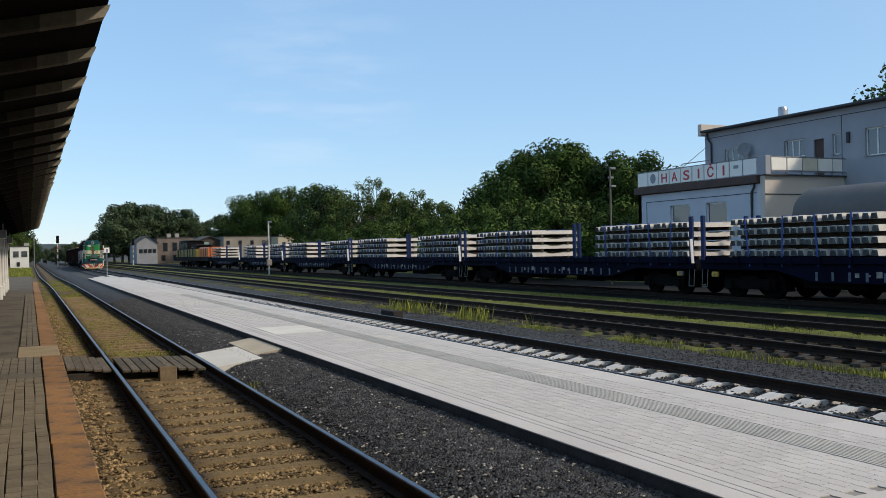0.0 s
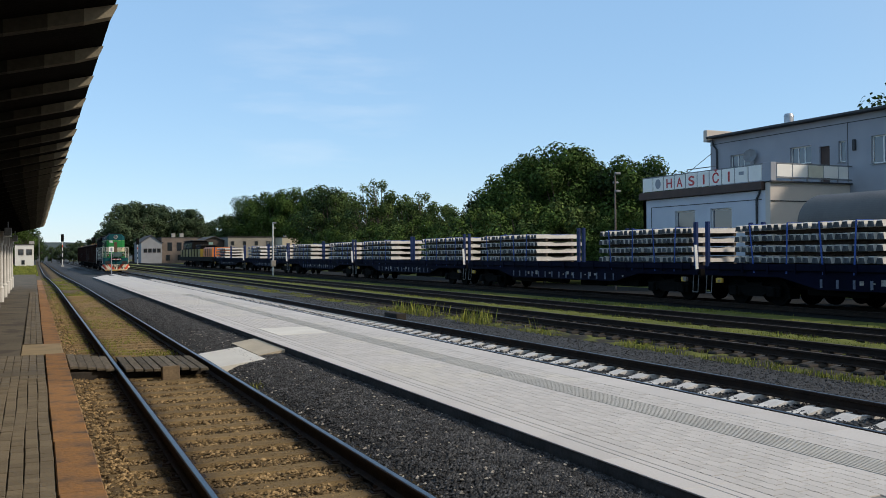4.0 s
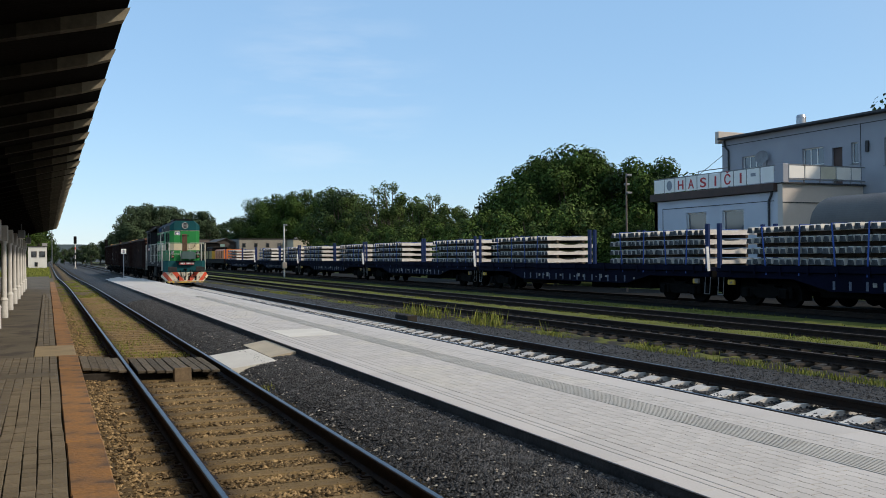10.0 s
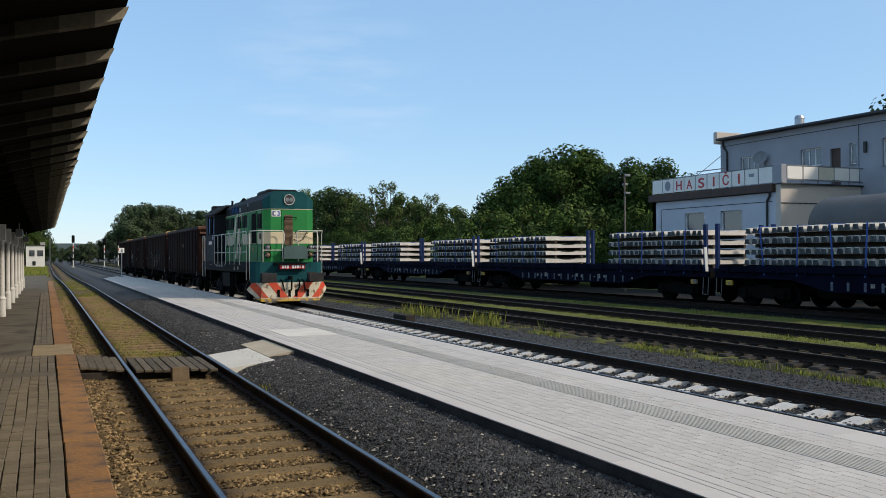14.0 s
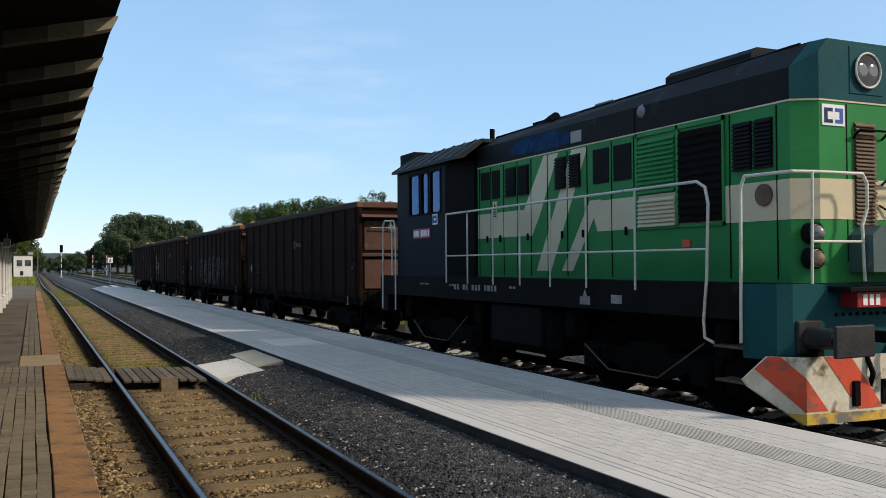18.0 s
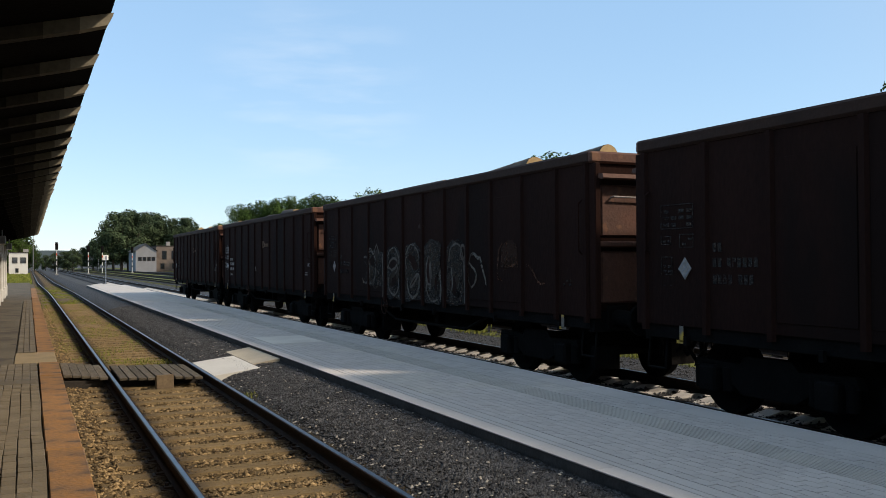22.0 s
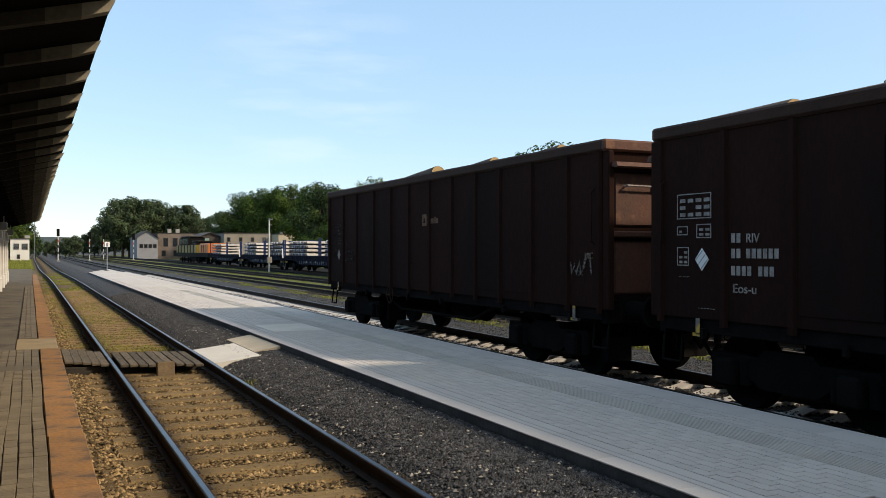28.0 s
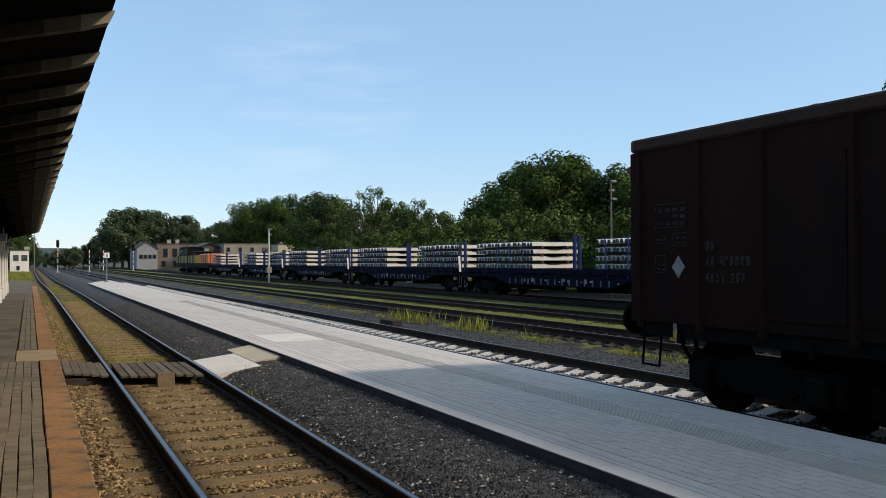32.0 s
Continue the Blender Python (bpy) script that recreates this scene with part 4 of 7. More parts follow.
def buffers(parent, y, way, z=1.06, body=None, xs=(-0.875, 0.875), plate="round"):
    for x in xs:
        m = Mesh()
        m.box(x - 0.19, x + 0.19, y - 0.03, y + 0.03, z - 0.19, z + 0.19, 0.02)
        m.cyl((x, y, z), (x, y + way * 0.4, z), 0.13, 0.11, 14)
        m.cyl((x, y + way * 0.4, z), (x, y + way * 0.58, z), 0.08, n=12)
        if plate == "round":
            m.cyl((x, y + way * 0.58, z), (x, y + way * 0.62, z), 0.225, n=20)
        else:
            m.box(x - 0.29, x + 0.29, y + way * 0.58, y + way * 0.63, z - 0.17, z + 0.17, 0.015)
        part("buffer", m, body or M_BLACK, parent)
    h = Mesh().box(-0.06, 0.06, y, y + way * 0.3, z - 0.08, z + 0.05, 0.015)
    h.tube([(0, y + way * 0.3, z), (0.0, y + way * 0.38, z - 0.1), (0.0, y + way * 0.36, z - 0.45), (0.0, y + way * 0.28, z - 0.5)], 0.035, 8)
    part("draw_hook", h, M_BLACK, parent)
    for x, b in ((-0.33, 0.1), (0.36, -0.1), (0.52, 0.06)):
        part("brake_hose", Mesh().tube([(x, y, z - 0.1), (x, y + way * 0.22, z - 0.14), (x + b * 0.4, y + way * 0.3, z - 0.4), (x + b, y + way * 0.2, z - 0.58), (x + b * 1.6, y + way * 0.12, z - 0.42)], 0.028, 8), M_BLACK, parent)


def louvres(parent, x, y0, y1, z0, z1, n, material, face="x", back=M_DARKGRILL):
    """A framed louvred panel on a face that looks towards -x or -y."""
    b = Mesh()
    if face == "x":
        b.box(x - 0.004, x + 0.02, y0, y1, z0, z1)
    else:
        b.box(y0, y1, x - 0.004, x + 0.02, z0, z1)
    g = part("grille", b, back, parent)
    m = Mesh()
    for i in range(n):
        z = z0 + (z1 - z0) * (i + 0.5) / n
        h = (z1 - z0) / n * 0.36
        if face == "x":
            m.prism([(y0, z - h), (y1, z - h), (y1, z - h + 0.008), (y0, z - h + 0.008)], "x", x - 0.035, x - 0.006)
            m.prism([(x - 0.035, z - h), (x - 0.006, z + h), (x - 0.006, z + h - 0.012), (x - 0.035, z - h - 0.012)], "y", y0, y1)
        else:
            m.prism([(x - 0.035, z - h), (x - 0.006, z + h), (x - 0.006, z + h - 0.012), (x - 0.035, z - h - 0.012)], "x", y0, y1)
    part("slat", m, material, g)
    return g


def locomotive():
    L = thing("diesel_locomotive", "green and cream diesel locomotive with striped snow plough", "locomotive")
    HX, ZF = 1.0, 1.66          # hood half width, frame top
    # frame with rounded front corners
    fr = [(-1.44, 12.1), (-1.44, 0.62), (-1.3, 0.3), (-1.15, 0.22), (1.15, 0.22), (1.3, 0.3), (1.44, 0.62), (1.44, 12.1), (1.3, 12.35), (-1.3, 12.35)]
    part("main_frame", Mesh().prism([p for p in fr], "z", 1.24, ZF), M_FRAME, L, "dirty dark frame")
    part("front_beam", Mesh().prism([(-1.445, 0.66), (-1.445, 0.61), (-1.305, 0.29), (-1.15, 0.21), (1.15, 0.21), (1.305, 0.29), (1.445, 0.61), (1.445, 0.66)], "z", 0.82, ZF - 0.006), M_DKGREEN, L, "dark blue green buffer beam")
    part("rear_beam", Mesh().box(-1.4, 1.4, 11.9, 12.4, 0.84, ZF - 0.008, 0.02), M_FRAME, L)
    # hood: green below, dark roof band above, one chamfered front
    low = [(-HX, 8.15), (-HX, 0.37), (-0.73, 0.2), (0.73, 0.2), (HX, 0.37), (HX, 8.15)]
    part("hood", Mesh().prism(low, "z", ZF, 3.72), M_GREEN, L, "leaf green engine hood")
    m = Mesh()
    m.prism([(x * 1.012, y + (0.006 if y > 1 else -0.012)) for x, y in low], "z", 3.74, 4.1)
    m.add([(-1.012, 8.15, 4.1), (-1.012, 0.358, 4.1), (-0.74, 0.188, 4.27), (0.74, 0.188, 4.27), (1.012, 0.358, 4.1), (1.012, 8.15, 4.1),
           (-0.6, 8.15, 4.34), (-0.68, 0.37, 4.42), (-0.6, 0.189, 4.43), (0.6, 0.189, 4.43), (0.68, 0.37, 4.42), (0.6, 8.15, 4.34)],
          [(0, 1, 7, 6), (1, 2, 8, 7), (2, 3, 9, 8), (3, 4, 10, 9), (4, 5, 11, 10), (6, 7, 10, 11), (7, 8, 9, 10), (0, 6, 11, 5), (0, 5, 4, 3, 2, 1)])
    m.prism([(-0.7395, 4.1), (0.7395, 4.1), (0.7395, 4.268), (0.6, 4.428), (-0.6, 4.428), (-0.7395, 4.268)], "y", 0.1885, 0.25)
    m.add([(-1.0115, 0.359, 4.1), (-0.739, 0.189, 4.1), (-0.739, 0.189, 4.269), (1.0115, 0.359, 4.1), (0.739, 0.189, 4.1), (0.739, 0.189, 4.269)], [(0, 1, 2), (3, 5, 4)])
    hr = part("hood_roof", m, M_DKGREEN, L, "blue green roof front, sides and top in painted shade")
    hr.data.materials.append(M_LOCO_SHADE)
    # faces turned from the sunlit front get the painted shade tone
    for f in hr.data.polygons:
        if f.center.y > 0.6 and (abs(f.normal.x) > 0.3 or f.normal.z > 0.3):
            f.material_index = 1
    part("roof_joint", Mesh().box(-1.02, -1.0, 3.2, 3.22, 3.75, 4.1), M_FRAME, L)
    part("roof_rail", Mesh().cyl((-0.68, 0.5, 4.425), (-0.61, 8.1, 4.345), 0.016, n=6), M_LOCO_SHADE, L)
    m = Mesh()
    m.prism([(x * 1.01, y - 0.01 if y < 1 else y) for x, y in low], "z", 3.72, 3.745)
    part("cream_line", m, M_CREAM, L, "thin cream line")
    # cream band, broken by the slanted side stripes
    e = 0.006
    band = Mesh()
    band.prism([(-HX - e, 2.2), (-HX - e, 0.37), (-0.73 - e * 0.5, 0.2 - e), (0.73 + e * 0.5, 0.2 - e), (HX + e, 0.37), (HX + e, 2.2), (HX - 0.01, 2.2), (HX - 0.01, 0.38), (0.72, 0.21), (-0.72, 0.21), (-HX + 0.01, 0.38), (-HX + 0.01, 2.2)], "z", 2.38, 2.84)
    part("cream_band", band, M_CREAM, L, "broad cream band")
    for s in (-1, 1):
        xa, xb = s * (HX + e), s * (HX - 0.01)
        for q in ([(2.2, 2.38), (2.2, 2.84), (4.35, 2.84), (4.15, 2.38)], [(6.35, 2.38), (6.35, 2.84), (8.12, 2.84), (8.12, 2.38)]):
            part("cream_band", Mesh().prism(q, "x", xa, xb), M_CREAM, L)
        for q in ([(4.84, 1.78), (5.16, 1.78), (4.35, 2.86), (4.05, 2.86)], [(5.49, 1.78), (5.95, 1.78), (4.85, 3.7), (4.4, 3.7)], [(6.5, 2.38), (6.35, 2.86), (5.7, 3.7), (5.25, 3.7), (5.85, 2.7), (6.1, 2.38)]):
            part("slant_stripe", Mesh().prism(q, "x", xa - s * 0.002, xb), M_CREAM, L, "slanted cream stripe")
    # hood doors and louvres on both sides
    for s in (-1,):
        x = -HX - 0.008
        for y0, y1, n, mm in ((0.62, 0.9, 12, M_LOCO_SHADE), (0.95, 1.25, 12, M_LOCO_SHADE)):
            louvres(L, x, y0, y1, 3.0, 3.58, 12, mm)
        louvres(L, x - 0.004, 1.45, 2.25, 2.42, 3.62, 12, M_BLACK)
        louvres(L, x - 0.004, 2.33, 3.12, 2.86, 3.62, 12, M_GREEN, back=M_GREEN)
        louvres(L, x - 0.006, 2.33, 3.12, 2.4, 2.8, 7, M_CREAM, back=M_CREAM)
        fm = Mesh()
        for a, b, c, d in ((1.4, 1.44, 2.36, 3.72), (2.26, 2.31, 2.36, 3.72), (3.14, 3.18, 2.36, 3.72)):
            fm.box(x - 0.02, x, a, b, c, d)
        fm.box(x - 0.02, x, 1.4, 3.18, 3.66, 3.72).box(x - 0.02, x, 1.4, 3.18, 2.36, 2.4)
        part("grille_frame", fm, M_GREEN, L)
        for y0, y1 in ((3.3, 3.72), (3.85, 4.25), (4.6, 4.9), (5.02, 5.32), (6.2, 6.55), (6.65, 7.0), (7.25, 7.55), (7.65, 8.0)):
            if 4.5 < y0 < 5.4 or 6.1 < y0 < 6.9:
                louvres(L, x, y0, y1, 3.1, 3.62, 11, M_LOCO_SHADE)
            else:
                part("dark_opening", Mesh().box(x - 0.006, x + 0.02, y0, y1, 3.1, 3.62), M_DARKGRILL, L)
        for y in (0.56, 1.32, 3.24, 3.78, 4.42, 4.98, 5.58, 6.12, 6.6, 7.1, 7.6, 8.06):
            part("door_joint", Mesh().box(x - 0.003, x + 0.01, y - 0.006, y + 0.006, 1.7, 3.7), M_FRAME, L)
        for y in (3.4, 4.5, 5.1, 6.2, 7.2, 7.7):
            part("door_handle", Mesh().box(x - 0.035, x, y, y + 0.03, 2.3, 2.42, 0.006), M_BLACK, L)
        part("round_cap", Mesh().cyl((x - 0.03, 0.75, 2.68), (x, 0.75, 2.68), 0.13, n=20), M_GRILL, L, "rusty round cap")
        part("first_aid_mark", Mesh().box(x - 0.008, x, 2.05, 2.2, 2.1, 2.2), M_RED, L, "small red mark")
        wp = part("warning_plate", Mesh().box(x - 0.012, x, 7.34, 7.5, 2.72, 3.05), M_CREAM, L, "small white warning plate")
        part("warning_mark", Mesh().prism([(7.36, 2.9), (7.48, 2.9), (7.42, 3.01)], "x", x - 0.016, x - 0.008), M_BLACK, wp)
        for z in (2.77, 2.81, 2.85):
            part("warning_mark", Mesh().box(x - 0.016, x - 0.008, 7.365, 7.475, z, z + 0.018), M_BLACK, wp)
    # front details
    yf = 0.2
    part("headlight", Mesh().cyl((0.0, yf - 0.05, 4.1), (0.0, yf + 0.05, 4.1), 0.2, n=28), M_LENSBOWL, L, "round headlight with dark glass")
    part("lamp_plate", Mesh().box(-0.27, 0.27, yf - 0.022, yf, 3.82, 4.38, 0.01), M_DKGREEN, L, "square lamp backing plate")
    ring = Mesh()
    for k in range(24):
        a, b = 2 * math.pi * k / 24, 2 * math.pi * (k + 1) / 24
        ring.cyl((0.2 * math.cos(a), yf - 0.055, 4.1 + 0.2 * math.sin(a)), (0.2 * math.cos(b), yf - 0.055, 4.1 + 0.2 * math.sin(b)), 0.014, n=6)
    part("lamp_ring", ring, M_TUBE, L)
    for x in (-0.085, 0.085):
        part("lens", Mesh().cyl((x, yf - 0.058, 4.1), (x, yf - 0.05, 4.1), 0.06, 0.082, 20), M_LENS, L, "dim round reflector")
    for x in (-0.85, 0.85):
        for z, mm in ((2.22, M_LENS), (1.94, M_LENS2)):
            lamp = part("marker_lamp", Mesh().cyl((x, 0.26, z), (x, 0.14, z), 0.12, n=20), M_BLACK, L)
            part("lens", Mesh().ball((x, 0.14, z), 0.085, 14, 8, 1.0), mm, lamp, "round glass lens")
            part("lamp_ring", Mesh().cyl((x, 0.15, z), (x, 0.128, z), 0.1, 0.095, 20, False), M_WHITE, lamp)
    louvres(L, yf - 0.006, -0.19, 0.14, 2.32, 3.5, 26, M_GRILL, "y", M_GRILL)
    part("front_door_joint", Mesh().box(-0.31, -0.295, yf - 0.004, yf + 0.01, 1.9, 3.7), M_FRAME, L)
    logo = part("operator_sign", Mesh().box(-0.69, -0.34, yf - 0.012, yf, 3.44, 3.68), M_WHITE, L, "white sign with a two colour mark")
    part("mark", Mesh().prism([(-0.66, 3.47), (-0.53, 3.47), (-0.53, 3.51), (-0.61, 3.51), (-0.61, 3.6), (-0.53, 3.6), (-0.53, 3.64), (-0.66, 3.64)], "y", yf - 0.016, yf - 0.008), M_STANCHION, logo, "dark bracket mark")
    part("mark", Mesh().prism([(-0.37, 3.47), (-0.49, 3.47), (-0.49, 3.51), (-0.42, 3.51), (-0.42, 3.6), (-0.49, 3.6), (-0.49, 3.64), (-0.37, 3.64)], "y", yf - 0.016, yf - 0.008), M_STRAP, logo, "blue bracket mark")
    for a, b in (((-0.2, 3.4), (0.27, 3.4)), ((0.25, 2.86), (0.75, 2.86))):
        part("hand_bar", Mesh().tube([(a[0], yf, a[1] - 0.08), (a[0], yf - 0.1, a[1]), (b[0], yf - 0.1, b[1]), (b[0], yf, b[1] - 0.08)], 0.014, 6), M_BLACK if a[1] > 3 else M_DKGREEN, L)
    part("jumper_cable", Mesh().tube([(0.18, yf - 0.02, 2.55), (0.35, yf - 0.06, 2.46), (0.55, yf - 0.06, 2.55), (0.7, yf - 0.05, 2.85)], 0.012, 6), M_BLACK, L)
    cb = Mesh().prism([(-0.28, 1.78), (0.66, 1.78), (0.66, 2.2), (0.5, 2.3), (-0.15, 2.3), (-0.28, 2.2)], "y", -0.12, yf)
    part("front_step_plate", cb, M_WALKPLATE, L, "folded grey green walkway plate")
    pl_ = part("number_plate", Mesh().box(-0.42, 0.58, -0.02, 0.24, 1.38, 1.56, 0.01), M_PLATE, L, "red number plate with pale bars")
    for i, w in enumerate((0.09, 0.09, 0.09, 0, 0.09, 0.09, 0.09, 0.04, 0.09)):
        if w:
            part("bar", Mesh().box(-0.34 + i * 0.1, -0.34 + i * 0.1 + w * 0.75, -0.028, -0.018, 1.41, 1.53), M_WHITE, pl_)
    part("buffer_beam_rail", Mesh().box(-0.62, 0.66, -0.1, 0.22, 1.56, 1.62, 0.01), M_FRAME, L)
    for i in range(11):
        part("rivet", Mesh().cyl((-0.5 + i * 0.11, 0.22, 1.3), (-0.5 + i * 0.11, 0.19, 1.3), 0.02, n=8), M_BLACK, L)
    buffers(L, 0.2, -1, 1.06, M_BUFFER, (-0.93, 0.93), "flat")
    buffers(L, 12.4, 1, 1.06, M_BLACK)
    # snow plough: a folded plate with swept wings, slanted stripes and a chipped lower edge
    outline = [(-1.42, 0.86), (1.42, 0.86), (1.6, 0.6), (1.56, 0.52), (1.17, 0.13), (-1.17, 0.13), (-1.56, 0.52), (-1.6, 0.6)]

    def cut(poly, fn):
        """Keeps the part of a polygon where fn is positive."""
        res = []
        for p, q in zip(poly, poly[1:] + poly[:1]):
            a, b = fn(p), fn(q)
            if a >= 0:
                res.append(p)
            if a * b < 0:
                k = a / (a - b)
                res.append((p[0] + (q[0] - p[0]) * k, p[1] + (q[1] - p[1]) * k))
        return res

    def fold(poly, lift, thick):
        m = Mesh()
        for lo, hi in ((-1.7, -1.15), (-1.15, -0.3), (-0.3, 0.3), (0.3, 1.15), (1.15, 1.7)):
            q = cut(cut(poly, lambda p: p[0] - lo), lambda p: hi - p[0])
            if len(q) < 3:
                continue
            n = len(q)

            def dep(u):
                u = abs(u)
                return -0.04 + max(0, u - 0.3) * 0.09 + max(0, u - 1.15) * 0.95
            f = [(u, dep(u) - lift, z) for u, z in q]
            b = [(u, dep(u) - lift + thick, z) for u, z in q]
            m.add(f + b, [tuple(range(n)), tuple(range(n, 2 * n))[::-1]] + [(k, (k + 1) % n, n + (k + 1) % n, n + k) for k in range(n)])
        return m

    P = part("snow_plough", fold(outline, 0.0, 0.03), M_PLOW, L, "dirty cream snow plough with red stripes")
    part("plough_edge", fold(cut(outline, lambda p: 0.24 + 0.03 * math.sin(p[0] * 9) - p[1]), 0.006, 0.01), M_YELLOW, P, "chipped yellow lower edge")
    for s in (-1, 1):
        for k, wd in ((-1.66, 0.3), (-0.94, 0.36)):
            q = [(s * k, 0.9), (s * (k + wd), 0.9), (s * (k + wd + 0.5), 0.27), (s * (k + 0.5), 0.27)]
            if s > 0:
                q = q[::-1]
            q = [p for p in q]
            for a, b in zip(outline, outline[1:] + outline[:1]):
                q = cut(q, lambda p, a=a, b=b: -((b[0] - a[0]) * (p[1] - a[1]) - (b[1] - a[1]) * (p[0] - a[0])))
                if len(q) < 3:
                    break
            if len(q) >= 3:
                part("stripe", fold(q, 0.005, 0.008), M_RED, P, "red slanted stripe")
    for x in (-0.48, -0.05, 0.22, 0.68):
        part("slot", Mesh().box(x - 0.05, x + 0.05, -0.06, 0.03, 0.3, 0.58, 0.01), M_BLACK, P)
    for x in (-0.9, 0.9):
        part("plough_bracket", Mesh().box(x - 0.05, x + 0.05, 0.06, 0.5, 0.6, 0.95), M_BLACK, P)
    # cab
    holes = [(8.95, 9.43, 2.94, 3.78), (9.54, 9.89, 2.94, 3.78), (10.01, 10.54, 2.94, 3.78)]
    cab = part("cab", Mesh().prism([(-1.42, 8.73), (-1.0, 8.3), (1.0, 8.3), (1.42, 8.73), (1.39, 8.77), (0.98, 8.34), (-0.98, 8.34), (-1.39, 8.77)], "z", ZF, 3.9), M_LOCO_SHADE, L, "dark blue driver's cab with a near black front")
    part("cab_back", Mesh().box(-1.4, 1.4, 11.21, 11.25, ZF, 3.86), M_NAVY, cab)
    # short rear hood behind the cab
    rear = [(-HX, 11.26), (-HX, 12.06), (-0.88, 12.16), (0.88, 12.16), (HX, 12.06), (HX, 11.26)]
    hood2 = part("rear_hood", Mesh().prism(rear, "z", ZF, 3.72), M_GREEN, L, "leaf green short rear hood")
    grow_ = [(x * 1.012, y + (0.012 if y > 11.5 else 0)) for x, y in rear]
    part("rear_roof", Mesh().prism(grow_, "z", 3.745, 4.42), M_FRAME, hood2, "dark rear hood top")
    part("cream_line", Mesh().prism([(x * 1.01, y + (0.01 if y > 11.5 else 0)) for x, y in rear], "z", 3.72, 3.744), M_CREAM, hood2)
    part("cream_band", Mesh().prism([(x * 1.006, y + (0.006 if y > 11.5 else 0)) for x, y in rear], "z", 2.38, 2.84), M_CREAM, hood2, "broad cream band")
    for y0 in (11.3, 11.7):
        louvres(L, -HX - 0.008, y0, y0 + 0.3, 3.0, 3.55, 11, M_LOCO_SHADE)
    part("door_joint", Mesh().box(-HX - 0.011, -HX, 11.645, 11.655, 1.7, 3.7), M_FRAME, L)
    for s in (-1, 1):
        at = -1.42 if s < 0 else 1.38
        wall_holes("cab_side", "x", at, 0.04, 8.735, 11.25, ZF, 3.9, holes, M_NAVY, cab)
        for h in holes:
            part("pane", Mesh().box(at + 0.015, at + 0.021, *h), M_CABPANE, cab).visible_shadow = False
    cr = part("cab_roof", Mesh().prism([(-1.54, 3.88), (-1.53, 3.94), (-1.0, 4.29), (1.0, 4.29), (1.53, 3.94), (1.54, 3.88), (1.4, 3.9), (0.98, 4.22), (-0.98, 4.22), (-1.4, 3.9)], "y", 7.95, 11.3), M_CABROOF, cab, "dark grey overhanging cab roof")
    for k in range(7):
        y = 8.2 + k * 0.48
        part("roof_seam", Mesh().prism([(-1.535, 3.945), (-1.0, 4.298), (-1.0, 4.315), (-1.535, 3.962)], "y", y - 0.012, y + 0.012), M_LOCO_SHADE, cr)
    # the frames have rounded inner corners
    for y0, y1 in ((8.95, 9.43), (9.54, 9.89), (10.01, 10.54)):
        wf = Mesh().box(-1.435, -1.42, y0 - 0.03, y1 + 0.03, 2.91, 2.95).box(-1.435, -1.42, y0 - 0.03, y1 + 0.03, 3.77, 3.81).box(-1.435, -1.42, y0 - 0.03, y0 + 0.012, 2.95, 3.77).box(-1.435, -1.42, y1 - 0.012, y1 + 0.03, 2.95, 3.77)
        for yc, sy in ((y0, 1), (y1, -1)):
            for zc, sz in ((2.94, 1), (3.78, -1)):
                wf.prism([(yc, zc), (yc + sy * 0.09, zc), (yc + sy * 0.03, zc + sz * 0.03), (yc, zc + sz * 0.09)], "x", -1.434, -1.42)
        part("cab_window", wf, M_FRAME, cab)
    part("cab_floor", Mesh().box(-1.36, 1.36, 8.78, 11.2, ZF, ZF + 0.6), M_BLACK, cab)
    sp = part("number_plate", Mesh().box(-1.432, -1.41, 9.45, 10.35, 2.44, 2.64, 0.006), M_PLATE, cab, "red number plate with pale bars")
    for i, w_ in enumerate((1, 1, 1, 0, 1, 1, 1, 0.5, 1)):
        if w_:
            part("bar", Mesh().box(-1.438, -1.43, 10.28 - i * 0.09, 10.28 - i * 0.09 - 0.07 * w_, 2.475, 2.605), M_WHITE, sp)
    lg = part("operator_sign", Mesh().box(-1.43, -1.41, 9.1, 9.32, 2.7, 2.91), M_WHITE, cab, "small white sign with a blue mark")
    part("mark", Mesh().box(-1.434, -1.428, 9.12, 9.3, 2.73, 2.88), M_STRAP, lg)
    part("mark_gap", Mesh().box(-1.437, -1.43, 9.16, 9.24, 2.78, 2.83), M_WHITE, lg)
    # writing on the frame becomes bars
    for y, w_, h in ((7.42, 1.75, 0.1), (8.4, 0.25, 0.04), (6.0, 0.25, 0.04), (9.7, 0.5, 0.03)):
        n = max(2, int(w_ / 0.12))
        for i in range(n):
            if n < 6 or i not in (2, 5, 9):
                part("stencil_bar", Mesh().box(-1.446, -1.438, y - i * w_ / n + w_ / 2, y - i * w_ / n + w_ / 2 - 0.62 * w_ / n, 1.52 - h, 1.52), M_CHALK, L)
    part("stencil_mark", Mesh().prism([(3.72, 1.3), (3.98, 1.3), (3.98, 1.42), (3.9, 1.42), (3.85, 1.52), (3.8, 1.42), (3.72, 1.42)], "x", -1.446, -1.438), M_CHALK, L)
    part("stencil_mark", Mesh().box(-1.446, -1.438, 2.95, 3.2, 1.34, 1.46), M_CHALK, L)
    # side railing
    for s in (-1, 1):
        x = s * 1.456
        ys = [1.22, 2.63, 3.79, 4.79, 5.74, 6.69, 7.69, 8.62]
        for y in ys[1:]:
            part("railing_post", Mesh().cyl((x, y, ZF - 0.12), (x, y, 2.87), 0.016, n=8), M_TUBE, L)
